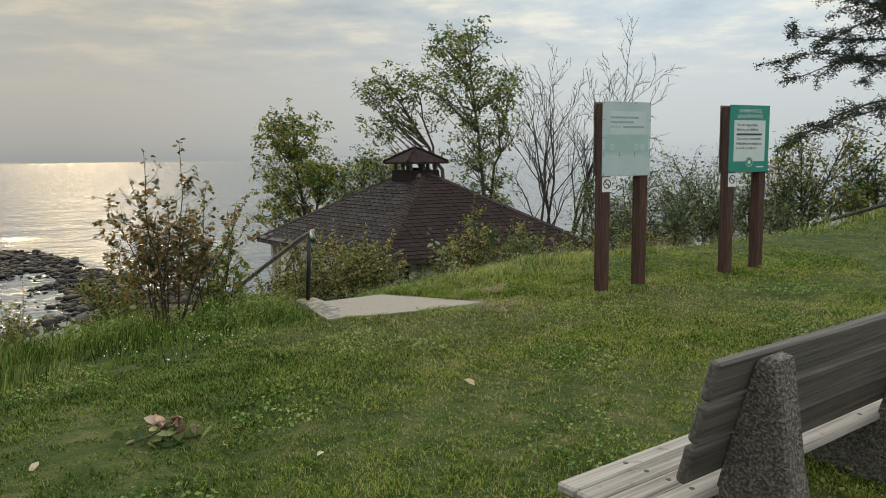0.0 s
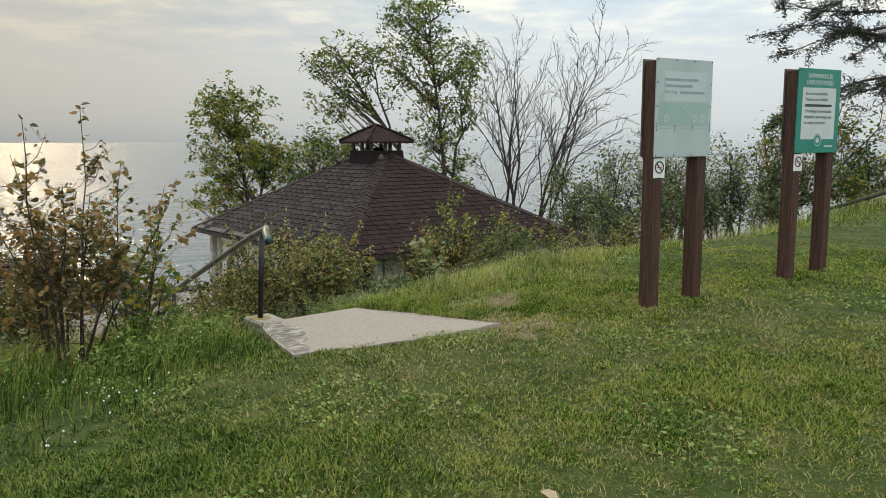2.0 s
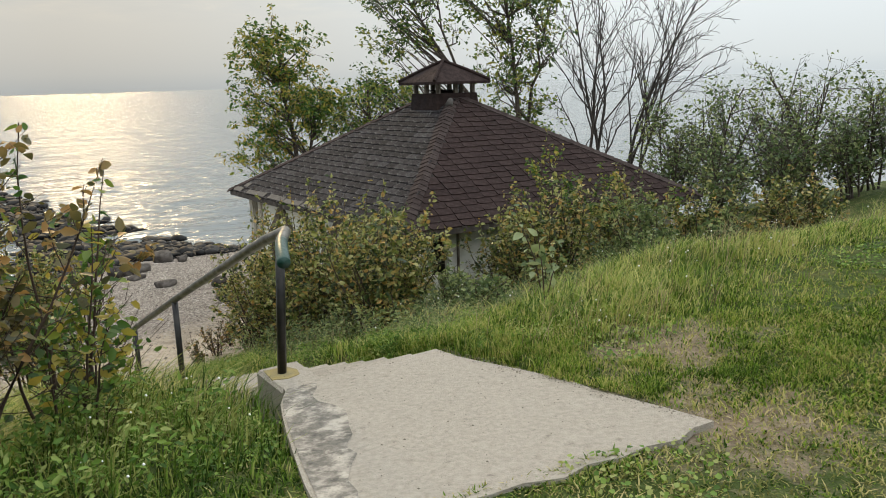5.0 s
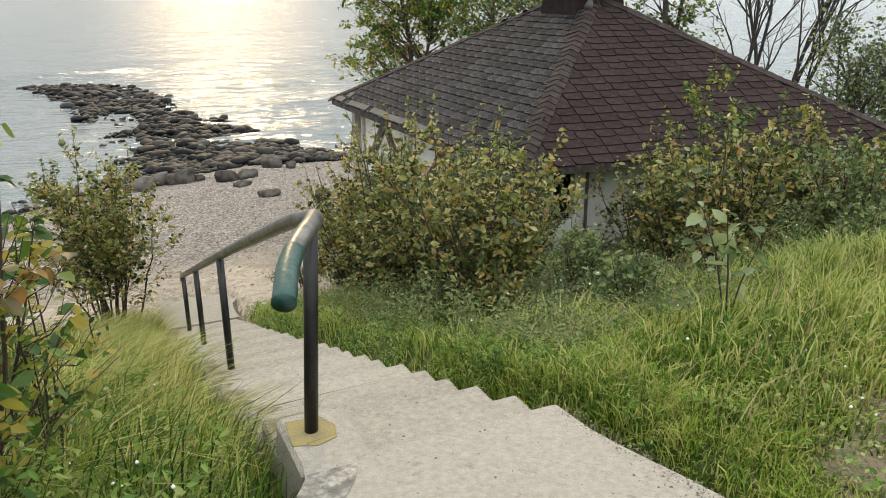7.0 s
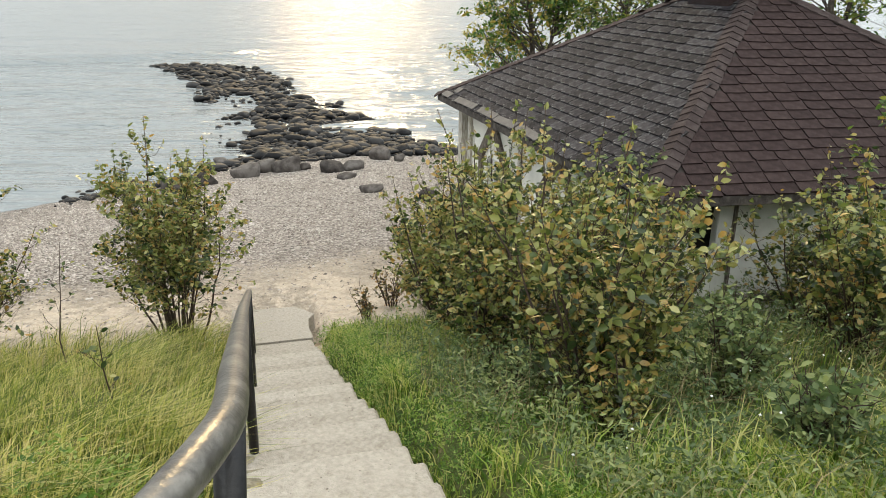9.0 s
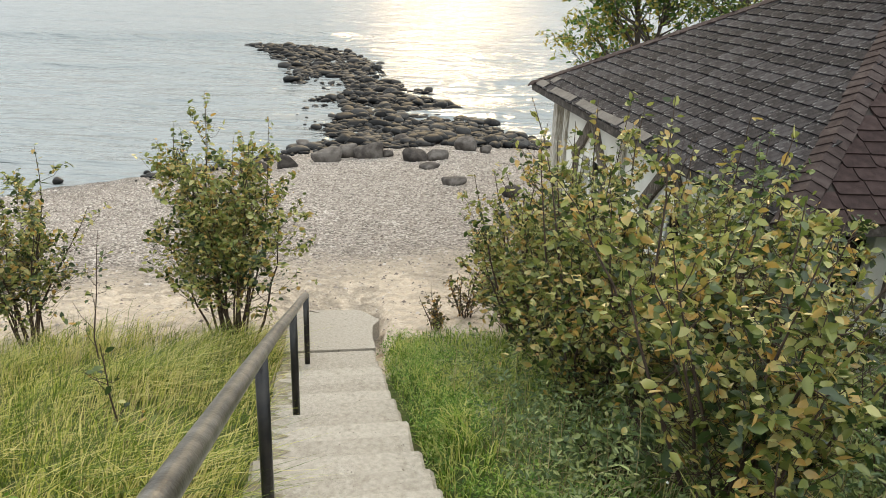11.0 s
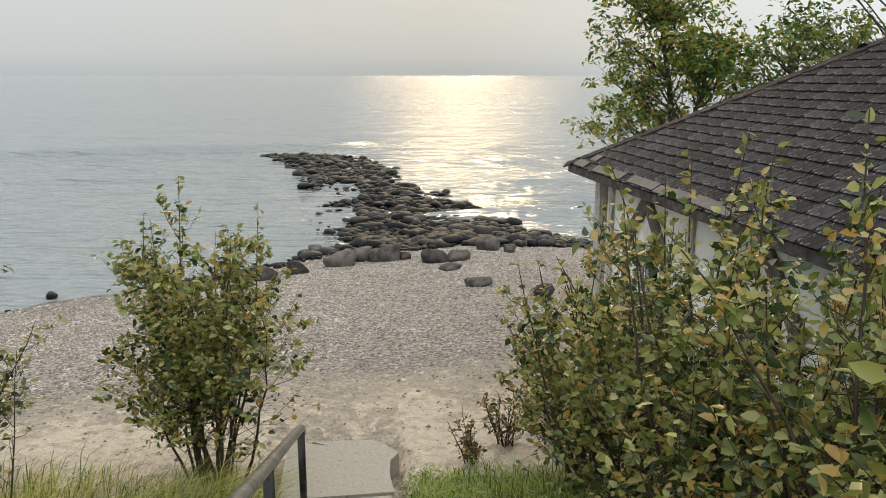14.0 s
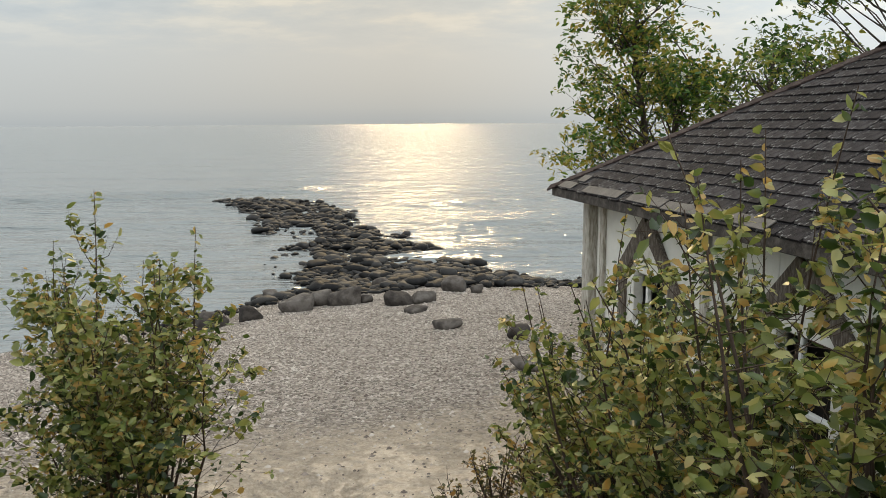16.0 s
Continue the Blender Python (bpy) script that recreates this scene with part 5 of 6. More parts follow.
TREE = dict(segs=[8, 6, 4, 3], wander=[0.07, 0.13, 0.2, 0.25], lift=[0.05, 0.10, 0.05, -0.02], taper=[0.2, 0.25, 0.3, 0.4], sides=[8, 6, 4, 3], kids=[12, 6, 5], first=[0.28, 0.3, 0.2], angle=[0.75, 0.75, 0.8], ratio=[0.42, 0.5, 0.5], thin=0.006, leaf_from=2, leaves=17, spread=0.09)


def tree(name, label, x, y, top, seed, material, size, lean=(0, 0), stems=1, bark=None, category="tree", group="", **change):
    """Trunks, limbs and a crown on the ground at (x, y), reaching to the height top."""
    q = np.random.default_rng(seed)
    spec = {**TREE, **change}
    z = land1(x, y)
    ob = thing(name, label, category, (x, y, z - 0.05), group)
    leaves = []
    h = top - z
    for k in range(stems):
        g = Geo()
        d = unit(np.array([lean[0] + q.normal() * 0.12 * (stems > 1), lean[1] + q.normal() * 0.12 * (stems > 1), 1.0]))
        off = q.normal(size=3) * 0.15 * (stems > 1)
        off[2] = 0
        grow(g, leaves, q, off, d, h * (0.93 if k == 0 else q.uniform(0.6, 0.9)), (0.009 * h + 0.012) * spec.get("thick", 1.0), 0, spec)
        part("trunk", g.mesh("trunk", bark or M_BARK, True), ob)
    pts = np.concatenate(leaves) if leaves else np.zeros((0, 3))
    if material is not None and len(pts):
        tagged(part("crown", leaf_mesh("crown", pts, size, material, seed + 1), ob), kind="stuff")
    return ob


def bush(label, x, y, height, seed, material, size, stems=9, width=0.42, leaves=26, group="shrubs on the bank", twig=0.46, bare=0.12, name="shrub"):
    """Thin stems fanning out of one foot, forked side twigs with leaves along them, and bare-tipped leaders."""
    q = np.random.default_rng(seed)
    ob = thing(name, label, "shrub", (x, y, land1(x, y) - 0.03), group)
    pos = []
    for k in range(stems):
        g = Geo()
        leader = k % 3 == 0
        h = height * (1.0 if k == 0 else q.uniform(0.70, 0.98) if leader else q.uniform(0.40, 0.82))
        th = q.uniform(0, 6.3)
        out = width * q.uniform(0.2, 1.0) * (0.25 if k == 0 else 0.55 if leader else 1.25)
        d = unit(np.array([math.cos(th) * out, math.sin(th) * out, 1.0]))
        p = np.array([math.cos(th), math.sin(th), 0]) * 0.10 * q.random() * height
        pts = [p]
        for i in range(7):
            d = unit(d + q.normal(size=3) * 0.09 + np.array([0, 0, 0.07]))
            p = p + d * h / 7
            pts.append(p)
        r0 = 0.004 + 0.0045 * height
        tube_geo(g, pts, list(np.linspace(r0, 0.0025, 8)), 4, cap=False)
        pts = np.array(pts)
        nt = int(5 + 4 * height)
        for j in range(nt):
            t = bare + (0.97 - bare) * (j + q.random()) / nt
            if leader and t > 0.84:
                continue
            i = min(int(t * 7), 6)
            o = pts[i] + (pts[i + 1] - pts[i]) * (t * 7 - i)
            sd = unit(np.array([q.normal(), q.normal(), 0.35 + 0.6 * q.random()]))
            L = twig * height * 0.5 * (1.25 - 0.85 * t) * q.uniform(0.45, 1.35)
            tip = o + unit(sd + np.array([0, 0, 0.25])) * L
            e = [o, o + sd * L * 0.5, tip]
            tube_geo(g, e, [0.0035, 0.0028, 0.0015], 3, cap=False)
            runs = [(o + (tip - o) * 0.35, tip, 0.6)]
            for f in (0.35, 0.6, 0.8):
                if q.random() < 0.75:
                    a0 = o + (tip - o) * f
                    a1 = a0 + unit(unit(tip - o) * 0.8 + q.normal(size=3) * 0.6) * L * q.uniform(0.25, 0.5)
                    tube_geo(g, [a0, a1], [0.002, 0.0012], 3, cap=False)
                    runs.append((a0, a1, 0.8))
            thick = q.choice([0.25, 0.8, 1.5], p=[0.25, 0.45, 0.30]) * (0.45 if t < 0.38 else 1.0)
            for a0, a1, w in runs:
                m = max(1, int(leaves * np.linalg.norm(a1 - a0) * w * thick))
                f = q.uniform(0.1, 1.08, m)[:, None]
                pos.append(a0 + (a1 - a0) * f + q.normal(size=(m, 3)) * 0.016)
        part("stem", g.mesh("stem", M_TWIG, True), ob)
        m = int(leaves * (0.16 if leader else 0.35) * h)
        f = q.uniform(0.72, 1.0, m) * 7
        i = np.minimum(f.astype(int), 6)
        pos.append(pts[i] + (pts[i + 1] - pts[i]) * (f - i)[:, None] + q.normal(size=(m, 3)) * 0.012)
    pos = np.concatenate(pos)
    tagged(part("foliage", leaf_mesh("foliage", pos, size, material, seed + 1, ratio=0.28, droop=0.12), ob), kind="stuff")
    return ob


def crowned_tree(label, x, y, trunks, lobes, clumps, per, seed, material, size, bare_twigs=0):
    """A tree whose limbs end in clumps of leaves; trunks: lines of (dx, dy, height); lobes: (dx, dy, height, half width, half height)."""
    q = np.random.default_rng(seed)
    z = land1(x, y)
    ob = thing("tree", label, "tree", (x, y, z - 0.05))
    lines = []
    for tr in trunks:
        v = np.array([(0.0, 0.0, 0.0)] + [(a, b, c - z) for a, b, c in tr])
        k = np.linspace(0, len(v) - 1, 13)
        i = np.minimum(k.astype(int), len(v) - 2)
        w = v[i] + (v[i + 1] - v[i]) * (k - i)[:, None] + q.normal(size=(13, 3)) * 0.05 * np.array([1, 1, 0])
        lines.append(w)
    geos = [Geo() for _ in lines]
    for w, g in zip(lines, geos):
        tube_geo(g, w, list(np.linspace(0.10, 0.018, 13)), 8, cap=False)
    share = np.array([a[3] * a[3] * a[4] for a in lobes])
    pos = []
    for c in range(clumps + bare_twigs):
        dx, dy, h, rw, rh = lobes[q.choice(len(lobes), p=share / share.sum())]
        u = unit(q.normal(size=3)) * q.uniform(0.25, 1.0) ** 0.5
        end = np.array([dx, dy, h - z]) + u * np.array([rw, rw, rh])
        best = None
        for w, g in zip(lines, geos):
            dist = np.linalg.norm(w[:, :2] - end[:2], axis=1)
            miss = np.abs(w[:, 2] - (end[2] - 0.9 * dist - 0.1)) + 0.5 * dist
            k = int(np.argmin(miss[2:])) + 2
            if best is None or miss[k] < best[0]:
                best = (miss[k], w[k], g)
        o, g = best[1], best[2]
        way = end - o
        mid1 = o + way * 0.35 + q.normal(size=3) * 0.10 + np.array([0, 0, -0.05])
        mid2 = o + way * 0.7 + q.normal(size=3) * 0.10
        tube_geo(g, [o, mid1, mid2, end], [0.028, 0.019, 0.012, 0.005], 4, cap=False)
        if c >= clumps:
            continue
        for _ in range(5):
            e2 = end + q.normal(size=3) * np.array([0.30, 0.30, 0.22])
            tube_geo(g, [mid2 + (end - mid2) * q.random(), e2], [0.006, 0.003], 3, cap=False)
            m = int(per * q.uniform(0.08, 0.34))
            pos.append(e2 + q.normal(size=(m, 3)) * np.array([0.10, 0.10, 0.075]))
        m = int(per * 0.15)
        pos.append(mid2 + (end - mid2) * q.random((m, 1)) + q.normal(size=(m, 3)) * 0.08)
    for g in geos:
        part("trunk", g.mesh("trunk", M_BARK, True), ob)
    tagged(part("crown", leaf_mesh("crown", np.concatenate(pos), size, material, seed + 1, ratio=0.22, droop=0.35), ob), kind="stuff")
    return ob


def bare_tree(label, x, y, tips, seed):
    """A leafless tree: stems from one foot towards the tips (dx, height), each with fine upright twigs."""
    q = np.random.default_rng(seed)
    z = land1(x, y)
    ob = thing("dead_tree", label, "tree", (x, y, z - 0.05))
    spec = dict(segs=[9, 5, 4, 3], wander=[0.07, 0.10, 0.14, 0.16], lift=[0.0, 0.07, 0.05, 0.03], taper=[0.14, 0.25, 0.35, 0.5], sides=[7, 5, 4, 3], kids=[9, 5, 3], first=[0.25, 0.2, 0.2], angle=[0.62, 0.6, 0.6], ratio=[0.42, 0.5, 0.5], thin=0.010, leaf_from=9, leaves=0, spread=0.1)
    for dx, h in tips:
        g = Geo()
        way = np.array([dx, q.normal() * 0.4, h - z])
        foot = np.array([0.12 * dx, q.normal() * 0.15, 0.0])
        grow(g, [], q, foot, unit(unit(way) + np.array([-0.05 * dx, 0, 0])), np.linalg.norm(way) * 0.97, 0.075, 0, spec)
        part("trunk", g.mesh("trunk", M_DEADBARK, True), ob)
    return ob


# trees on the point behind the pavilion
crowned_tree("broad-crowned green tree yellowing at its top behind the pavilion", -7.2, 29.4, [[(0.1, 0, -0.5), (-0.1, 0, 1.8), (-0.3, 0, 3.4)], [(0.5, 0.1, -0.5), (0.9, 0, 1.2)]], [(-0.35, 0, 2.7, 1.15, 1.0), (-0.1, 0, 1.2, 1.5, 1.1), (-0.7, 0, -0.3, 1.1, 0.8), (0.9, 0.2, 0.9, 0.8, 0.9)], 104, 84, 11, M_LEAF_GOLD, 0.145, 10)
crowned_tree("tall open-crowned green tree behind the pavilion", -0.1, 29.6, [[(0.05, 0, 0.5), (-0.2, 0, 3.6), (-0.6, 0, 6.6)], [(0.3, 0.2, 0.5), (0.9, 0.1, 3.6)]], [(-0.65, 0, 6.0, 1.4, 1.05), (-0.4, 0, 4.5, 1.9, 0.9), (0.6, 0, 3.2, 1.35, 0.9), (-0.4, 0, 2.2, 1.2, 0.9), (0.0, 0, 0.6, 1.0, 0.8)], 125, 56, 23, M_LEAF_TREE, 0.145, 14)
crowned_tree("thin-leaved leaning tree behind the pavilion", -1.5, 29.5, [[(-0.2, 0, 1.4), (-1.2, 0, 3.1), (-2.3, 0, 4.9)], [(-0.4, 0.1, 1.2), (-1.0, 0, 4.4)]], [(-2.6, 0, 4.7, 0.75, 0.75), (-1.4, 0, 4.5, 0.85, 0.85), (-2.4, 0, 3.2, 1.0, 0.6), (-1.0, 0, 3.2, 0.7, 0.6), (-2.6, 0, 1.5, 1.1, 0.5)], 72, 46, 37, M_LEAF_TREE, 0.14, 12)
crowned_tree("low spreading leafy tree beside the pavilion roof", -4.7, 29.0, [[(0, 0, 0.2), (0.1, 0, 1.9)]], [(0.1, 0, 1.3, 1.0, 0.7), (-0.4, 0, 0.3, 0.9, 0.7)], 34, 50, 41, M_LEAF_TREE, 0.14, 5)
bare_tree("bare dead grey tree with fine upright branches", 2.3, 30.6, [(-1.3, 4.2), (0.2, 4.7), (1.5, 4.6)], 53)
bare_tree("bare dead tree with spreading grey branches", 2.9, 30.9, [(1.0, 4.5), (2.5, 4.7), (3.3, 3.9)], 59)
# thicket on the bank to the side of the pavilion
SHRUBBY = dict(segs=[5, 4, 3], wander=[0.12, 0.18, 0.25], lift=[0.04, 0.06, 0.02], taper=[0.3, 0.3, 0.4], sides=[5, 4, 3], kids=[12, 8], first=[0.15, 0.15], angle=[0.85, 0.85], ratio=[0.45, 0.5], leaf_from=1, leaves=26, spread=0.12)
for k, (x, y, top, m_) in enumerate(((4.0, 27.0, 0.9, 0), (5.3, 27.2, 1.8, 0), (6.6, 26.8, 1.5, 1), (7.9, 27.6, 2.3, 1), (9.1, 26.3, 1.5, 0), (6.1, 24.6, 0.5, 0), (7.6, 24.1, 0.8, 0), (9.1, 23.5, 1.2, 0), (9.75, 24.0, 3.1, 2), (11.8, 23.9, 1.8, 2), (12.9, 23.0, 1.7, 0), (14.0, 21.9, 2.0, 0), (10.1, 21.3, 1.1, 2), (11.8, 21.1, 1.3, 0), (4.8, 24.2, 0.2, 0), (8.3, 21.9, 0.5, 0), (15.8, 22.5, 2.4, 0))):
    tree("thicket_shrub", ("dense grey-green shrub on the bank", "half-bare grey-green shrub on the bank", "light yellow-green young tree on the bank")[m_], x, y, top, 100 + k, (M_LEAF_FAR, M_LEAF_FAR, M_LEAF_GOLD)[m_], 0.11, stems=5, category="shrub", group="thicket on the bank", **{**SHRUBBY, "leaves": (11, 7, 13)[m_]})

# conifer whose limbs hang in over the bank
cx, cy = 12.9, 22.6
conifer = thing("conifer", "dark old conifer with drooping ragged limbs", "tree", (cx, cy, land1(cx, cy) - 0.1))
q = np.random.default_rng(77)
g, needles = Geo(), []
tube_geo(g, [(0, 0, 0), (0.05, 0, 4), (0.0, 0.05, 9), (0.05, 0, 13)], [0.24, 0.19, 0.10, 0.03], 10)
for k in range(30):
    z = 2.7 + 9.5 * k / 30
    th = math.pi * (1.0 + 0.28 * math.sin(k * 2.4)) if k % 3 else k * 2.4
    L = (5.6 if k % 3 else 4.4) * (1.05 - 0.055 * z) * q.uniform(0.8, 1.1)
    d = unit(np.array([math.cos(th), math.sin(th), 0.22]))
    p = np.array([0, 0, z])
    pts = [p]
    for i in range(8):
        d = unit(d + q.normal(size=3) * 0.10 + np.array([0, 0, -0.055]))
        p = p + d * L / 8
        pts.append(p)
    tube_geo(g, pts, list(np.linspace(0.05, 0.008, 9)), 5, cap=False)
    pts = np.array(pts)
    for j in range(26):
        t = q.uniform(0.25, 1.0) * 8
        i = min(int(t), 7)
        o = pts[i] + (pts[i + 1] - pts[i]) * (t - i)
        sd = unit(unit(pts[i + 1] - pts[i]) * 0.7 + q.normal(size=3) * np.array([0.8, 0.8, 0.35]))
        L2 = q.uniform(0.25, 0.85)
        tw = [o, o + sd * L2 * 0.5, o + sd * L2 + np.array([0, 0, -0.05])]
        tube_geo(g, tw, [0.010, 0.007, 0.004], 3, cap=False)
        m = int(130 * L2)
        f = q.uniform(0.3, 1.1, m)[:, None]
        needles.append(o + (tw[2] - o) * f + q.normal(size=(m, 3)) * 0.055)
part("trunk", g.mesh("trunk", M_BARK, True), conifer)
tagged(part("needles", leaf_mesh("needles", np.concatenate(needles), 0.10, M_NEEDLE, 78, ratio=0.13, droop=0.0, up=0.2), conifer), kind="stuff")

# shrubs along the stairs and on the brow of the bank
OLIVE, BRONZE = "olive-green shrub with dark red twigs", "sparse bronze-leaved autumn shrub"
bush(BRONZE + " on the brow", -3.25, 8.5, 2.35, 201, M_LEAF_RED, 0.068, 13, 0.40, 62, bare=0.24, twig=0.5)
bush("slender yellowing leafy shrub near the handrail", -3.0, 9.25, 1.9, 202, M_LEAF_GOLD, 0.075, 7, 0.30, 40)
bush("yellowing leafy shrub beside the handrail", -3.25, 9.95, 1.35, 203, M_LEAF_GOLD, 0.07, 7, 0.45, 40)
bush(OLIVE + " at the foot of the stairs", -7.9, 16.35, 3.0, 204, M_LEAF_BUSH, 0.072, 24, 0.42, 62, bare=0.24, twig=0.5)
bush(OLIVE + " by the beach", -9.9, 15.0, 2.5, 205, M_LEAF_BUSH, 0.072, 15, 0.42, 55, bare=0.2)
bush("slender bare-stemmed seedling in the grass", -5.34, 12.86, 1.0, 206, M_LEAF_BUSH, 0.06, 1, 0.15, 12)
bush("slender dark-stemmed seedling in the grass", -7.5, 14.1, 1.5, 207, M_LEAF_BUSH, 0.06, 1, 0.15, 14)
for k, (s, n, h, m_) in enumerate(((2.79, 2.03, 1.61, 0), (3.86, 2.26, 1.93, 0), (5.02, 2.21, 2.16, 0), (6.17, 2.43, 2.48, 0), (7.33, 2.52, 2.39, 0), (8.31, 2.7, 2.02, 0), (4.57, 3.24, 2.02, 0), (5.73, 3.59, 2.12, 1), (3.24, 3.24, 0.75, 1), (2.26, 4.04, 1.43, 0), (3.24, 4.57, 1.56, 0), (1.9, 5.19, 1.15, 1), (4.0, 5.85, 2.7, 2), (4.5, 5.2, 1.75, 0), (3.6, 4.9, 1.35, 1), (4.0, 6.7, 1.7, 0), (3.0, 5.6, 1.1, 0), (2.97, 6.17, 1.61, 0), (2.35, 6.97, 1.43, 0), (3.33, 7.6, 1.56, 2), (1.81, 8.49, 1.29, 0), (2.7, 9.2, 1.38, 0), (9.2, 2.08, 0.83, 3), (8.8, 1.65, 0.62, 3), (9.0, 2.6, 0.75, 3), (9.7, 2.5, 0.55, 3))):
    x, y = to_xy(s, n)
    h *= (1.06 if s > 7 else 1.12) if m_ in (0, 1) else 1.0
    bush((OLIVE + " beside the stairs", "grey-green leafy shrub in front of the pavilion", "tall yellow-green pointed shrub by the pavilion", "small twiggy half-bare shrub on the sand")[m_], x, y, h, 220 + k, (M_LEAF_BUSH, M_LEAF_FAR, M_LEAF_GOLD, M_LEAF_RED)[m_], (0.066, 0.060, 0.062, 0.05)[m_], (18, 16, 7, 12)[m_], (0.46, 0.46, 0.16, 0.5)[m_], (66, 60, 80, 14)[m_])

# low leafy clumps in front of the shrubs
for k, (s, n, h) in enumerate(((1.5, 2.5, 0.55), (1.7, 3.5, 0.65), (1.15, 4.4, 0.5), (0.9, 5.4, 0.6), (2.2, 1.9, 0.5), (2.7, 2.9, 0.75), (2.0, 4.9, 0.7), (1.3, 6.4, 0.6), (3.4, 1.75, 0.55))):
    x, y = to_xy(s, n)
    bush("low tangled leafy clump in front of the shrubs", x, y, h, 260 + k, (M_LEAF_FAR, M_LEAF_BUSH)[k % 3 == 1], 0.055, 13, 0.75, 80, "leafy clumps on the bank", 0.75, 0.1)

# big-leaved weed by the stairs
x, y = to_xy(2.6, 2.2)
weed = thing("broad_leaf_weed", "pale large-leaved weed standing in the grass", "plant", (x, y, land1(x, y)))
g = Geo()
tube_geo(g, [(0, 0, -0.05), (0.02, 0.01, 0.3), (0.01, 0, 0.52)], [0.008, 0.007, 0.004], 5)
part("stem", g.mesh("stem", M_TWIG, True), weed)
part("leaves", leaf_mesh("leaves", [(0.01, 0, 0.26), (0.02, 0, 0.30), (0.01, 0.01, 0.38), (0, 0, 0.44), (0.02, 0, 0.50), (0.01, 0, 0.53), (0, 0.01, 0.48)], 0.20, M_LEAF_FAR, 5, 0.36, -0.2), weed)

# saplings with pale broad leaves on the bank
for k, (sp, np_, h, lf) in enumerate(((1.55, -1.35, 0.95, 0.095), (0.25, 2.15, 0.85, 0.10), (1.2, -2.2, 0.8, 0.09), (1.3, 3.1, 0.7, 0.09))):
    x, y = to_xy(sp, np_)
    q = np.random.default_rng(500 + k)
    sapling = thing("sapling", "young sapling with pale broad leaves in the grass", "plant", (x, y, land1(x, y) - 0.02), "saplings in the grass")
    g, spots = Geo(), []
    for b in range(3):
        end = np.array([q.normal() * 0.22, q.normal() * 0.22, h * (1.0, 0.8, 0.62)[b]])
        tube_geo(g, [(0, 0, 0), tuple(end * np.array([0.35, 0.35, 0.5])), tuple(end)], [0.006, 0.005, 0.002], 5, cap=False)
        for t in np.linspace(0.4, 1.0, 8):
            spots.append(end * np.array([0.35 + 0.65 * (t - 0.4) / 0.6, 0.35 + 0.65 * (t - 0.4) / 0.6, t]))
    part("stem", g.mesh("stem", M_TWIG, True), sapling)
    part("leaves", leaf_mesh("leaves", spots, lf, M_LEAF_PALE, 510 + k, 0.30, 0.0, 1.0), sapling, "pale grey-green broad leaves")

# dirt, bark crumbs and grit lying on the concrete
r = np.random.default_rng(61)
cs = np.concatenate([r.uniform(-2.1, -0.1, 900), r.uniform(-1.9, 0.2, 320), r.uniform(0.0, 8.2, 700)])
cn = np.concatenate([0.90 + 0.10 * np.clip(-cs[:900], 0, 2) - np.abs(r.normal(0, 0.05, 900)), r.uniform(-0.6, 0.9, 320), r.uniform(-0.2, 0.85, 700)])
cz = np.where(cs < -0.06, -0.118 + np.maximum(0.0, -0.06 - cs) * 0.088, STEP_Z0 - STEP_RISE * np.clip(np.floor((cs - STEP_S0) / STEP_RUN) + 1, 1, STEP_N))
ok = cn > -0.20 - np.clip(-cs, 0, 1.9) * 0.25
cs, cn, cz = cs[ok], cn[ok], cz[ok]
cx_, cy_ = to_xy(cs, cn)
sz = r.choice([0.0025, 0.0045, 0.008], len(cs), p=[0.62, 0.31, 0.07])
tip5 = np.array([(1, 0, 0), (0.1, 0.8, 0), (-1, 0.2, 0), (0, -0.7, 0), (0.1, 0.05, 0.7)])
ang = r.uniform(0, 6.3, len(cs))
vx, vy = tip5[None, :, 0] * sz[:, None], tip5[None, :, 1] * sz[:, None]
cv = np.stack([cx_[:, None] + vx * np.cos(ang)[:, None] - vy * np.sin(ang)[:, None], cy_[:, None] + vx * np.sin(ang)[:, None] + vy * np.cos(ang)[:, None], cz[:, None] + tip5[None, :, 2] * sz[:, None] + 0.001], -1)
thing("grit", "dark crumbs and grit scattered over the concrete", "grit", kind="stuff", data=mesh_np("grit", cv, [(0, 1, 4), (1, 2, 4), (2, 3, 4), (3, 0, 4)], M_DIRT))

# dock plant with browning leaves on the lawn
dock = thing("dock_weed", "low broad-leaved weed with browning leaves in the lawn", "plant", (-1.3, 4.14, land1(-1.3, 4.14)))
q = np.random.default_rng(31)
part("leaves", leaf_mesh("leaves", np.column_stack([q.normal(0, 0.13, 40), q.normal(0, 0.09, 40), q.uniform(0.02, 0.09, 40)]), 0.10, M_LEAF_FAR, 6, 0.30, 0.15), dock)
part("dead_leaves", leaf_mesh("dead_leaves", np.column_stack([q.normal(0.02, 0.07, 20), q.normal(0, 0.05, 20), q.uniform(0.05, 0.14, 20)]), 0.11, M_DOCKLEAF, 7, 0.30, 0.1), dock, "curled brown dead leaves")


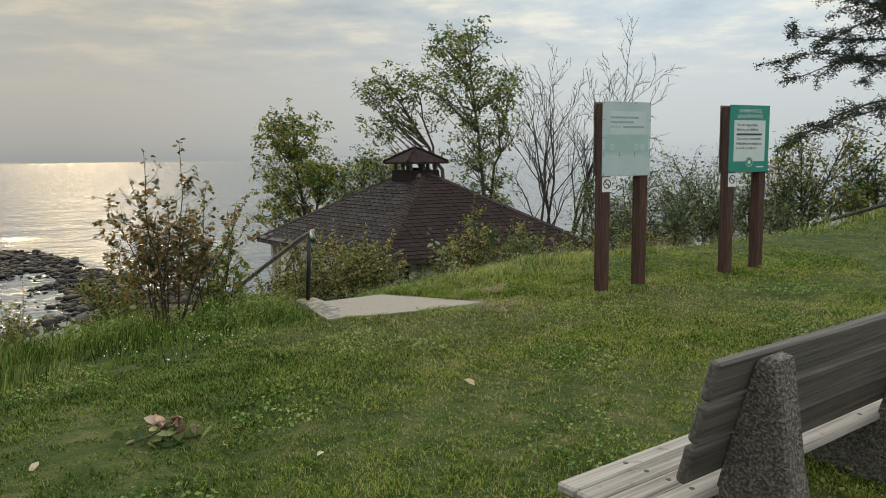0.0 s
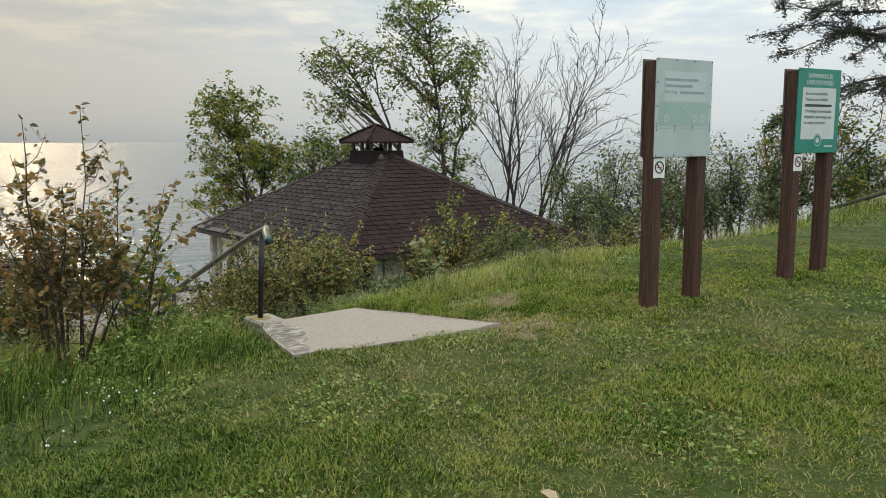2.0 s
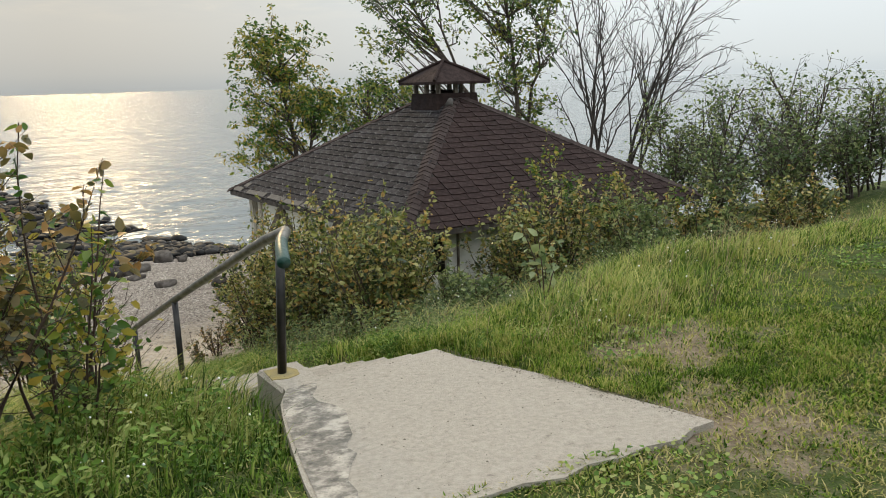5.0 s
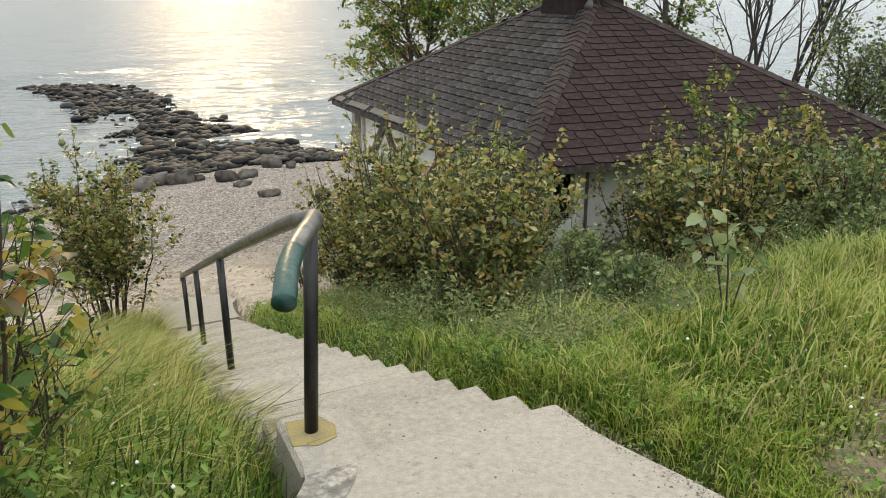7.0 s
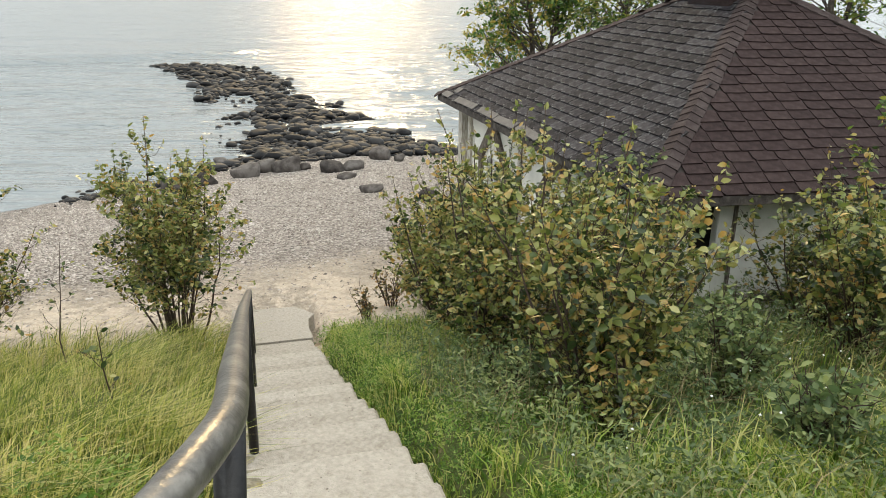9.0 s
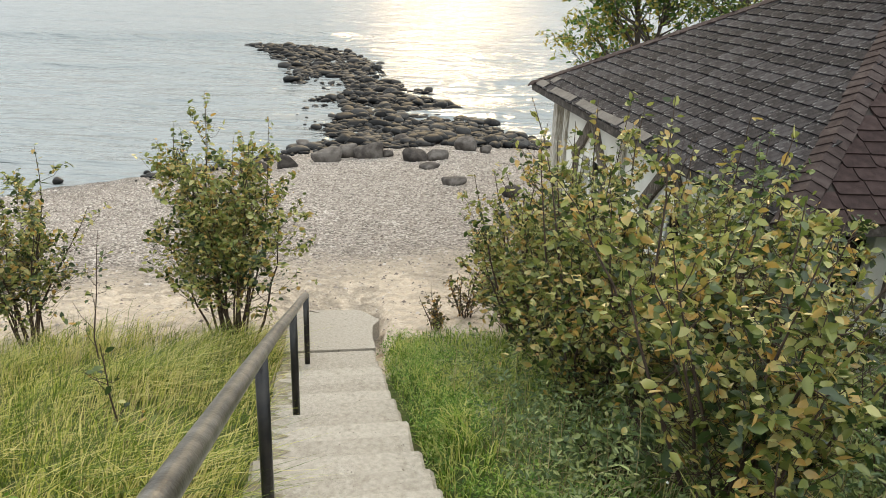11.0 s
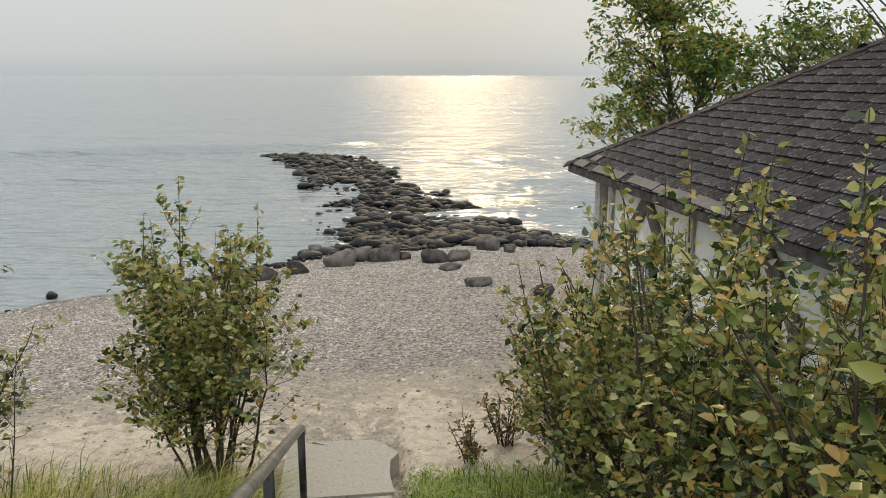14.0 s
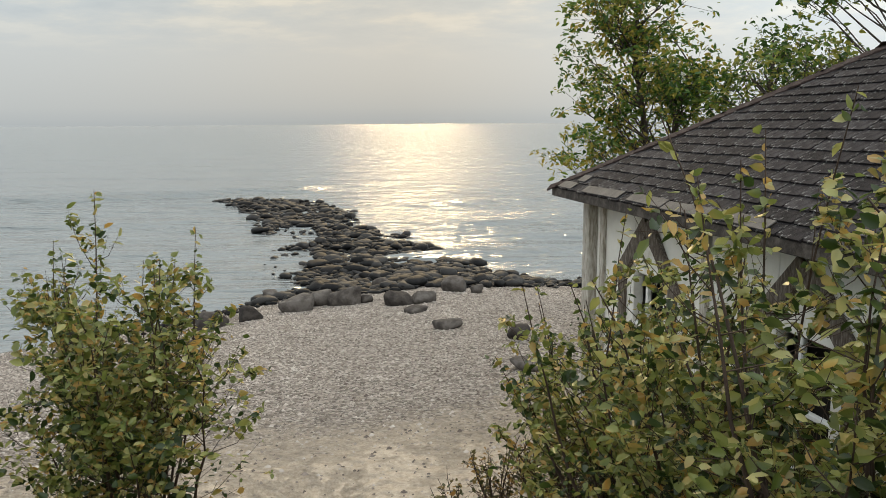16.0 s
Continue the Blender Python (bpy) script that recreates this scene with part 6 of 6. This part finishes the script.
# fallen leaves on the lawn and the slab
FALLEN = [(-0.86, 3.98), (0.56, 5.28), (1.64, 6.5), (-0.93, 4.26), (-1.59, 4.28), (-2.18, 6.53), (-1.76, 7.8), (1.84, 6.63), (-1.84, 3.65), (-0.28, 3.96), (2.6, 5.6), (-2.4, 5.0)]
for k, (x, y) in enumerate(FALLEN):
    me = leaf_mesh("fallen_leaf", [(0, 0, 0)], 0.065 + 0.02 * math.sin(k * 1.7), M_DRYLEAF, 400 + k, 0.36, 0.05, 2.5)
    ob = thing("fallen_leaf", "dry pale tan leaf lying in the grass", "leaf", (x, y, land1(x, y) + 0.035), "fallen leaves on the lawn", data=me)


# ---------------------------------------------------------------- grass
def on_path(s, n):
    return ((s > -1.85 - 0.2 * (n + 0.83)) & (n > -0.30 - np.clip(-s, 0, 1.9) * 0.29) & (n < 0.90 + np.clip(-s - 0.2, 0, 2.2) * 0.10) & (s < 8.5)) | ((s > 8.2) & (n > -0.3) & (n < 0.95) & (s < 9.6))


def blades(name, label, x, y, height, width, material, seed, bend=0.5, wind=(0.15, 0.1)):
    """Curved blades, a quad and a tip each."""
    q = np.random.default_rng(seed)
    n = len(x)
    z = land(x, y) - 0.01
    th = q.uniform(0, 6.3, n)
    side = np.stack([np.cos(th), np.sin(th), np.zeros(n)], 1)
    fw = np.stack([-np.sin(th), np.cos(th), np.zeros(n)], 1) * (q.uniform(0.1, 1.0, n) * bend)[:, None] + np.array([wind[0], wind[1], 0])
    p = np.stack([x, y, z], 1)
    h = height[:, None] * q.uniform(0.6, 1.2, n)[:, None]
    w = width[:, None] if hasattr(width, "shape") else width
    up = np.array([0, 0, 1.0])
    mid = p + up * h * 0.62 + fw * h * 0.28
    tip = p + up * h * 0.92 + fw * h * 0.95
    v = np.stack([p - side * w, p + side * w, mid + side * w * 0.8, mid - side * w * 0.8, tip], 1)
    me = mesh_np(name, v, [(0, 1, 2, 3), (3, 2, 4)], material)
    return thing(name, label, "grass", kind="stuff", data=me)


q = np.random.default_rng(91)
# mown lawn, thickest where the walk begins
def mottle(x, y):
    """Uneven patches a hand to a stride across."""
    a = np.sin(1.7 * x + 0.6 * y) + np.sin(2.3 * y - 0.9 * x) + 0.8 * np.sin(0.8 * x - 1.9 * y)
    b = np.sin(9.1 * x + 3 * np.sin(2.3 * y)) * np.sin(8.3 * y + 3 * np.sin(1.9 * x)) + np.sin(21 * x + 4 * np.sin(5.1 * y)) * np.sin(19 * y + 4 * np.sin(4.3 * x))
    return a, b


x = np.concatenate([q.uniform(-4.0, 6.0, 330000), q.uniform(-7, 16, 150000), q.uniform(-3.2, 3.6, 170000), q.uniform(-1.0, 3.6, 60000)])
y = np.concatenate([q.uniform(1.8, 12.5, 330000), q.uniform(1.8, 22, 150000), q.uniform(1.8, 7.0, 170000), q.uniform(6.8, 11.5, 60000)])
s, n = to_sn(x, y)
bare = np.minimum(np.hypot(x - 0.62, y - 8.95), np.hypot(x - 0.55, y - 10.05)) + 0.22 * np.sin(9 * x + 5 * y) * np.sin(8 * y - 3 * x)
ok = ~on_path(s, n) & (s < np.where(n > 0.8, 1.1, -0.3) + 0.25 * np.sin(2 * n)) & (bare > q.random(len(x)) * 0.75)
patch, fine = mottle(x, y)
ok &= q.random(len(x)) < 0.62 + 0.10 * patch + 0.26 * fine
x, y, patch, fine = x[ok], y[ok], patch[ok], fine[ok]
far = np.hypot(x - 0.3, y - 1.5)
lawn_h = (0.026 + 0.007 * patch.clip(-1.5, 2) + 0.008 * fine + 0.012 * q.random(len(x))).clip(0.012, 0.06) * 0.8
lush = q.random(len(x)) < smooth(0.7, -1.5, x + 0.25 * patch + 0.2 * fine - 0.10 * (y - 3)) * 0.9 + 0.10
for name, label, pick, grass in (("lawn_grass", "short mown lawn grass with dry patches", ~lush, M_LAWN), ("lush_grass", "darker lush grass in the lawn", lush, M_LUSH)):
    blades(name, label, x[pick], y[pick], lawn_h[pick] * (1.0 if grass is M_LAWN else 1.2), (0.0021 + 0.00045 * far)[pick], grass, 92, 1.5, (0, 0))

# straw-coloured short grass where the lawn is dry
x, y = q.uniform(-2.6, 6.5, 150000), q.uniform(2.0, 10.5, 150000)
s, n = to_sn(x, y)
patch, fine = mottle(x + 3.1, y - 1.7)
dry = smooth(3.4, 1.0, np.hypot((x - 1.3) * 0.8, y - 7.3)) * 0.60 + 0.16 * smooth(-1.5, 0.5, x) + (0.11 * patch + 0.14 * fine) * smooth(-2.0, 0.3, x)
ok = ~on_path(s, n) & (s < -0.3) & (q.random(len(x)) < dry)
x, y = x[ok], y[ok]
blades("dry_lawn", "dry straw-coloured grass among the mown lawn", x, y, 0.024 + 0.018 * q.random(len(x)), 0.0019 + 0.0004 * np.hypot(x, y - 1.5), M_DRYLAWN, 98, 1.9, (0, 0))

# low clover and weeds in the lawn
x, y = q.uniform(-4, 7, 60000), q.uniform(2, 12, 60000)
s, n = to_sn(x, y)
ok = ~on_path(s, n) & (s < -0.4) & (np.sin(2.1 * x + 1.3 * y) * np.sin(1.9 * y - 1.1 * x + 1) + 0.3 * np.sin(6 * x) > 0.50)
me = leaf_mesh("clover", np.column_stack([x[ok], y[ok], land(x[ok], y[ok]) + 0.03 + 0.02 * q.random(ok.sum())]), 0.026, M_WEED, 93, 0.45, 0.0, 1.5)
thing("clover", "bright green clover patches in the lawn", "clover", kind="stuff", data=me)

x, y = q.uniform(-4.2, -1.4, 120), q.uniform(4.6, 8.6, 120)
s, n = to_sn(x, y)
ok = ~on_path(s, n) & (np.sin(2.2 * x + y) + np.sin(1.7 * y - x) > 0.5)
x, y = x[ok], y[ok]
head = np.array([(1, 0, 0), (0, 1, 0), (-1, 0, 0), (0, -1, 0), (0, 0, 1), (0, 0, -1)]) * 0.009
hv = np.stack([x, y, land(x, y) + 0.06 + 0.05 * q.random(len(x))], 1)[:, None, :] + head[None]
me = mesh_np("clover_heads", hv, [(0, 1, 4), (1, 2, 4), (2, 3, 4), (3, 0, 4), (1, 0, 5), (2, 1, 5), (3, 2, 5), (0, 3, 5)], M_WHITE)
thing("clover_heads", "small white clover flowers in the lawn", "flowers", kind="stuff", data=me)

# long grass on the brow and the bank
sl, nl = q.uniform(-4.2, 9.0, 140000), q.uniform(-7.0, -0.25, 140000)
sr, nr = q.uniform(-1.6, 5.0, 190000), np.concatenate([q.uniform(0.92, 6.5, 130000), q.uniform(4, 12, 60000)])
sf, nf = np.concatenate([q.uniform(-4, 3, 30000), q.uniform(4.5, 8.4, 16000)]), np.concatenate([q.uniform(7, 19, 30000), 0.92 + np.abs(q.normal(0, 0.8, 16000))])
s, n = np.concatenate([sl, sr, sf]), np.concatenate([nl, nr, nf])
edge_l = np.interp(n, [-8, -3, -1.2, -0.3], [-4.0, -2.9, -1.5, -0.8])
tall = np.where(n < 0, smooth(edge_l - 0.5, edge_l + 1.3, s), smooth(-2.2 + 0.16 * np.clip(n, 0, 9), 0.9 - 0.02 * np.clip(n, 0, 9), s))
clump = 0.5 + 0.5 * np.sin(2.3 * s + 1.1 * np.sin(1.7 * n)) * np.sin(2.0 * n + 0.7 * s)
tuft = 0.5 + 0.5 * np.sin(11 * s + 3 * np.sin(3.1 * n)) * np.sin(10 * n + 3 * np.sin(2.7 * s))
ok = ~on_path(s, n) & (q.random(len(s)) < (0.15 + 0.85 * clump) * (0.25 + 0.75 * tuft) * np.where((n > 1.2) & (s < 5), 0.8, np.where((n < 0) & (s < 0.3), 0.6, 1.0)) * smooth(0.0, 0.35, tall) * smooth(-7.0, -4.6, n + 0.5 * np.sin(1.9 * s))) & ~((n < 0) & (q.random(len(s)) > smooth(9.2, 8.0, s)))
ok &= ~((n > 1.2) & (s > 1.6) & (s < 5.2) & (q.random(len(s)) < 0.80))
s, n, tall, clump, tuft = s[ok], n[ok], tall[ok], clump[ok], tuft[ok]
x, y = to_xy(s, n)
hgt = (0.08 + 0.27 * tall) * (0.45 + 0.5 * clump + 0.4 * tuft) * np.where((n < 0) & (s < 0), 0.75, 1.0) * np.where((n > 0.8) & (n < 1.7), 0.42, np.where(n > 9.5, 1.35, np.where(n > 5, 0.55, np.where(n > 0, 0.66, 1.15))))
left = n < 0
brow = left & (s + 0.3 * np.sin(2 * n) < 0.1)
left &= ~brow
blades("long_grass", "long wind-blown green grass on the lower bank", x[left], y[left], hgt[left], 0.0024 + 0.0030 * q.random(left.sum()), M_TALLGRASS, 94, 1.1, (0.75, 0.10))
blades("brow_grass", "rank grass on the brow of the bank, darkened for its shade", x[brow], y[brow], hgt[brow], 0.0024 + 0.0026 * q.random(brow.sum()), M_LUSH, 294, 1.2, (0.25, 0.0))
right = n >= 0
blades("bank_grass", "uneven tufted grass on the brow of the bank", x[right], y[right], hgt[right], 0.0026 + 0.0034 * q.random(right.sum()), M_BANKGRASS, 194, 1.3, (0.12, -0.12))

# dense short turf along the slab and the upper steps
s, n = q.uniform(-2.3, 1.6, 75000), 0.90 + np.abs(q.normal(0, 1.15, 75000))
x, y = to_xy(s, n)
worn = np.minimum(np.hypot(x - 0.62, y - 8.95), np.hypot(x - 0.55, y - 10.05)) + 0.22 * np.sin(9 * x + 5 * y) * np.sin(8 * y - 3 * x)
patch, fine = mottle(x, y)
ok = ~on_path(s, n) & (worn > 0.30 + 0.45 * q.random(len(x))) & (q.random(len(x)) < 0.70 + 0.22 * fine)
x, y, s = x[ok], y[ok], s[ok]
blades("edge_turf", "bright short turf beside the slab", x, y, (0.045 + 0.05 * smooth(-1.6, 0.4, s) + 0.03 * q.random(len(x))) * (0.8 + 0.25 * fine[ok]), 0.0020 + 0.0016 * q.random(len(x)), M_LAWN, 296, 1.4, (0.05, -0.05))
x, y = q.normal(0.6, 0.75, 9000), q.normal(9.6, 0.85, 9000)
s, n = to_sn(x, y)
ok = ~on_path(s, n) & (n > 0.95)
x, y = x[ok], y[ok]
blades("trodden_grass", "flattened straw on the trodden earth", x, y, 0.020 + 0.020 * q.random(len(x)), 0.0016 + 0.0012 * q.random(len(x)), M_DRYLAWN, 297, 2.6, (0, 0))

s = np.concatenate([q.uniform(-0.4, 9, 9000), q.uniform(-1, 4.8, 6000)])
n = np.concatenate([q.uniform(-6, -0.5, 9000), q.uniform(1.2, 9, 6000)])
tuft = 0.5 + 0.5 * np.sin(3.1 * s + 2 * np.sin(1.3 * n)) * np.sin(2.9 * n + np.sin(1.1 * s))
ok = ~on_path(s, n) & (q.random(len(s)) < tuft)
x, y = to_xy(s[ok], n[ok])
blades("dry_stems", "dry straw-coloured stems among the green grass", x, y, 0.16 + 0.26 * q.random(len(x)), 0.0018 + 0.0012 * q.random(len(x)), M_DRYGRASS, 95, 1.1, (0.45, 0.05))


def plants(name, label, s, n, height, leaf, per, material, seed, spread=0.05, ratio=0.2, stem=None):
    """Small upright plants, leaves set along a leaning stem, fuller below."""
    r = np.random.default_rng(seed)
    x, y = to_xy(s, n)
    k = len(x)
    base = np.stack([x, y, land(x, y)], 1)
    lean = r.normal(size=(k, 3)) * 0.22
    lean[:, 2] = 1.0
    t = r.random((k, per)) ** 0.8
    pos = base[:, None, :] + lean[:, None, :] * (t * height[:, None])[:, :, None] + r.normal(size=(k, per, 3)) * np.array([1, 1, 0.3]) * (spread * (1.25 - 0.8 * t))[:, :, None]
    thing(name, label, "weeds", kind="stuff", data=leaf_mesh(name, pos.reshape(-1, 3), leaf, material, seed + 1, ratio, -0.1, 0.7))
    if stem:
        blades(stem, "thin stems of the plants on the bank", x, y, height * 1.05, 0.0022 + 0 * x, M_DRYGRASS, seed + 2, 0.2, (0, 0))


def patches(s, n, k, power):
    f = 0.5 + 0.5 * np.sin(k * s + 2 * np.sin(1.3 * n)) * np.sin(0.9 * k * n + 1 + np.sin(1.7 * s))
    return q.random(len(s)) < f ** power


# low bright weeds along the edge of the steps and round the slab
s = np.concatenate([q.uniform(-0.6, 8.6, 1500), q.uniform(-0.9, 2.5, 600)])
n = np.concatenate([0.93 + np.abs(q.normal(0, 0.42, 1500)), -0.42 - np.abs(q.normal(0, 0.7, 600))])
ok = ~on_path(s, n) & patches(s, n, 3.1, 1.2)
plants("edge_weeds", "low bright green weeds beside the steps", s[ok], n[ok], 0.06 + 0.13 * q.random(ok.sum()), 0.030, 34, M_WEED, 96, 0.055, 0.17)
# knee-high grey-green forbs over the bank in front of the shrubs
s, n = q.uniform(0.4, 5.8, 4600), q.uniform(1.2, 8.5, 4600)
ok = patches(s, n, 2.6, 1.1) & (s > 0.3 + 0.14 * n)
plants("forbs", "knee-high grey-green forbs in front of the shrubs", s[ok], n[ok], 0.16 + 0.40 * q.random(ok.sum()) * smooth(0.6, 2.4, s[ok]), 0.044, 30, M_LEAF_FAR, 97, 0.055, 0.15, "forb_stems")
# leafy tangle on the lower side of the top slab
s, n = q.uniform(-1.3, 3.0, 1300), q.uniform(-3.6, -0.55, 1300)
ok = ~on_path(s, n) & patches(s, n, 2.2, 1.5) & (n < -0.62 - np.clip(-s, 0, 1.9) * 0.29)
plants("tangle", "dark leafy tangle below the slab", s[ok], n[ok], 0.12 + 0.26 * q.random(ok.sum()), 0.05, 24, M_WEED, 197, 0.06, 0.2)
# pale seed heads and small white flowers on thin stalks
s = np.concatenate([q.uniform(-1.2, 4.5, 150), q.uniform(-2.2, 3.0, 110)])
n = np.concatenate([q.uniform(1.2, 7.5, 150), q.uniform(-4.0, -0.7, 110)])
ok = ~on_path(s, n)
x, y = to_xy(s[ok], n[ok])
hv = np.stack([x, y, land(x, y) + 0.14 + 0.26 * q.random(len(x))], 1)[:, None, :] + head[None] * (0.4 + 0.6 * q.random(len(x)))[:, None, None]
me = mesh_np("flower_heads", hv, [(0, 1, 4), (1, 2, 4), (2, 3, 4), (3, 0, 4), (1, 0, 5), (2, 1, 5), (3, 2, 5), (0, 3, 5)], M_WHITE)
thing("flower_heads", "small white flower heads above the bank grass", "flowers", kind="stuff", data=me)

# ---------------------------------------------------------------- roof shingles, one by one
for meshes, frames in ROOF_PIECES:
    for rr, m in frames:
        ob = new("shingle", random.choice(meshes))
        ob.parent = roof
        ob.matrix_local = m
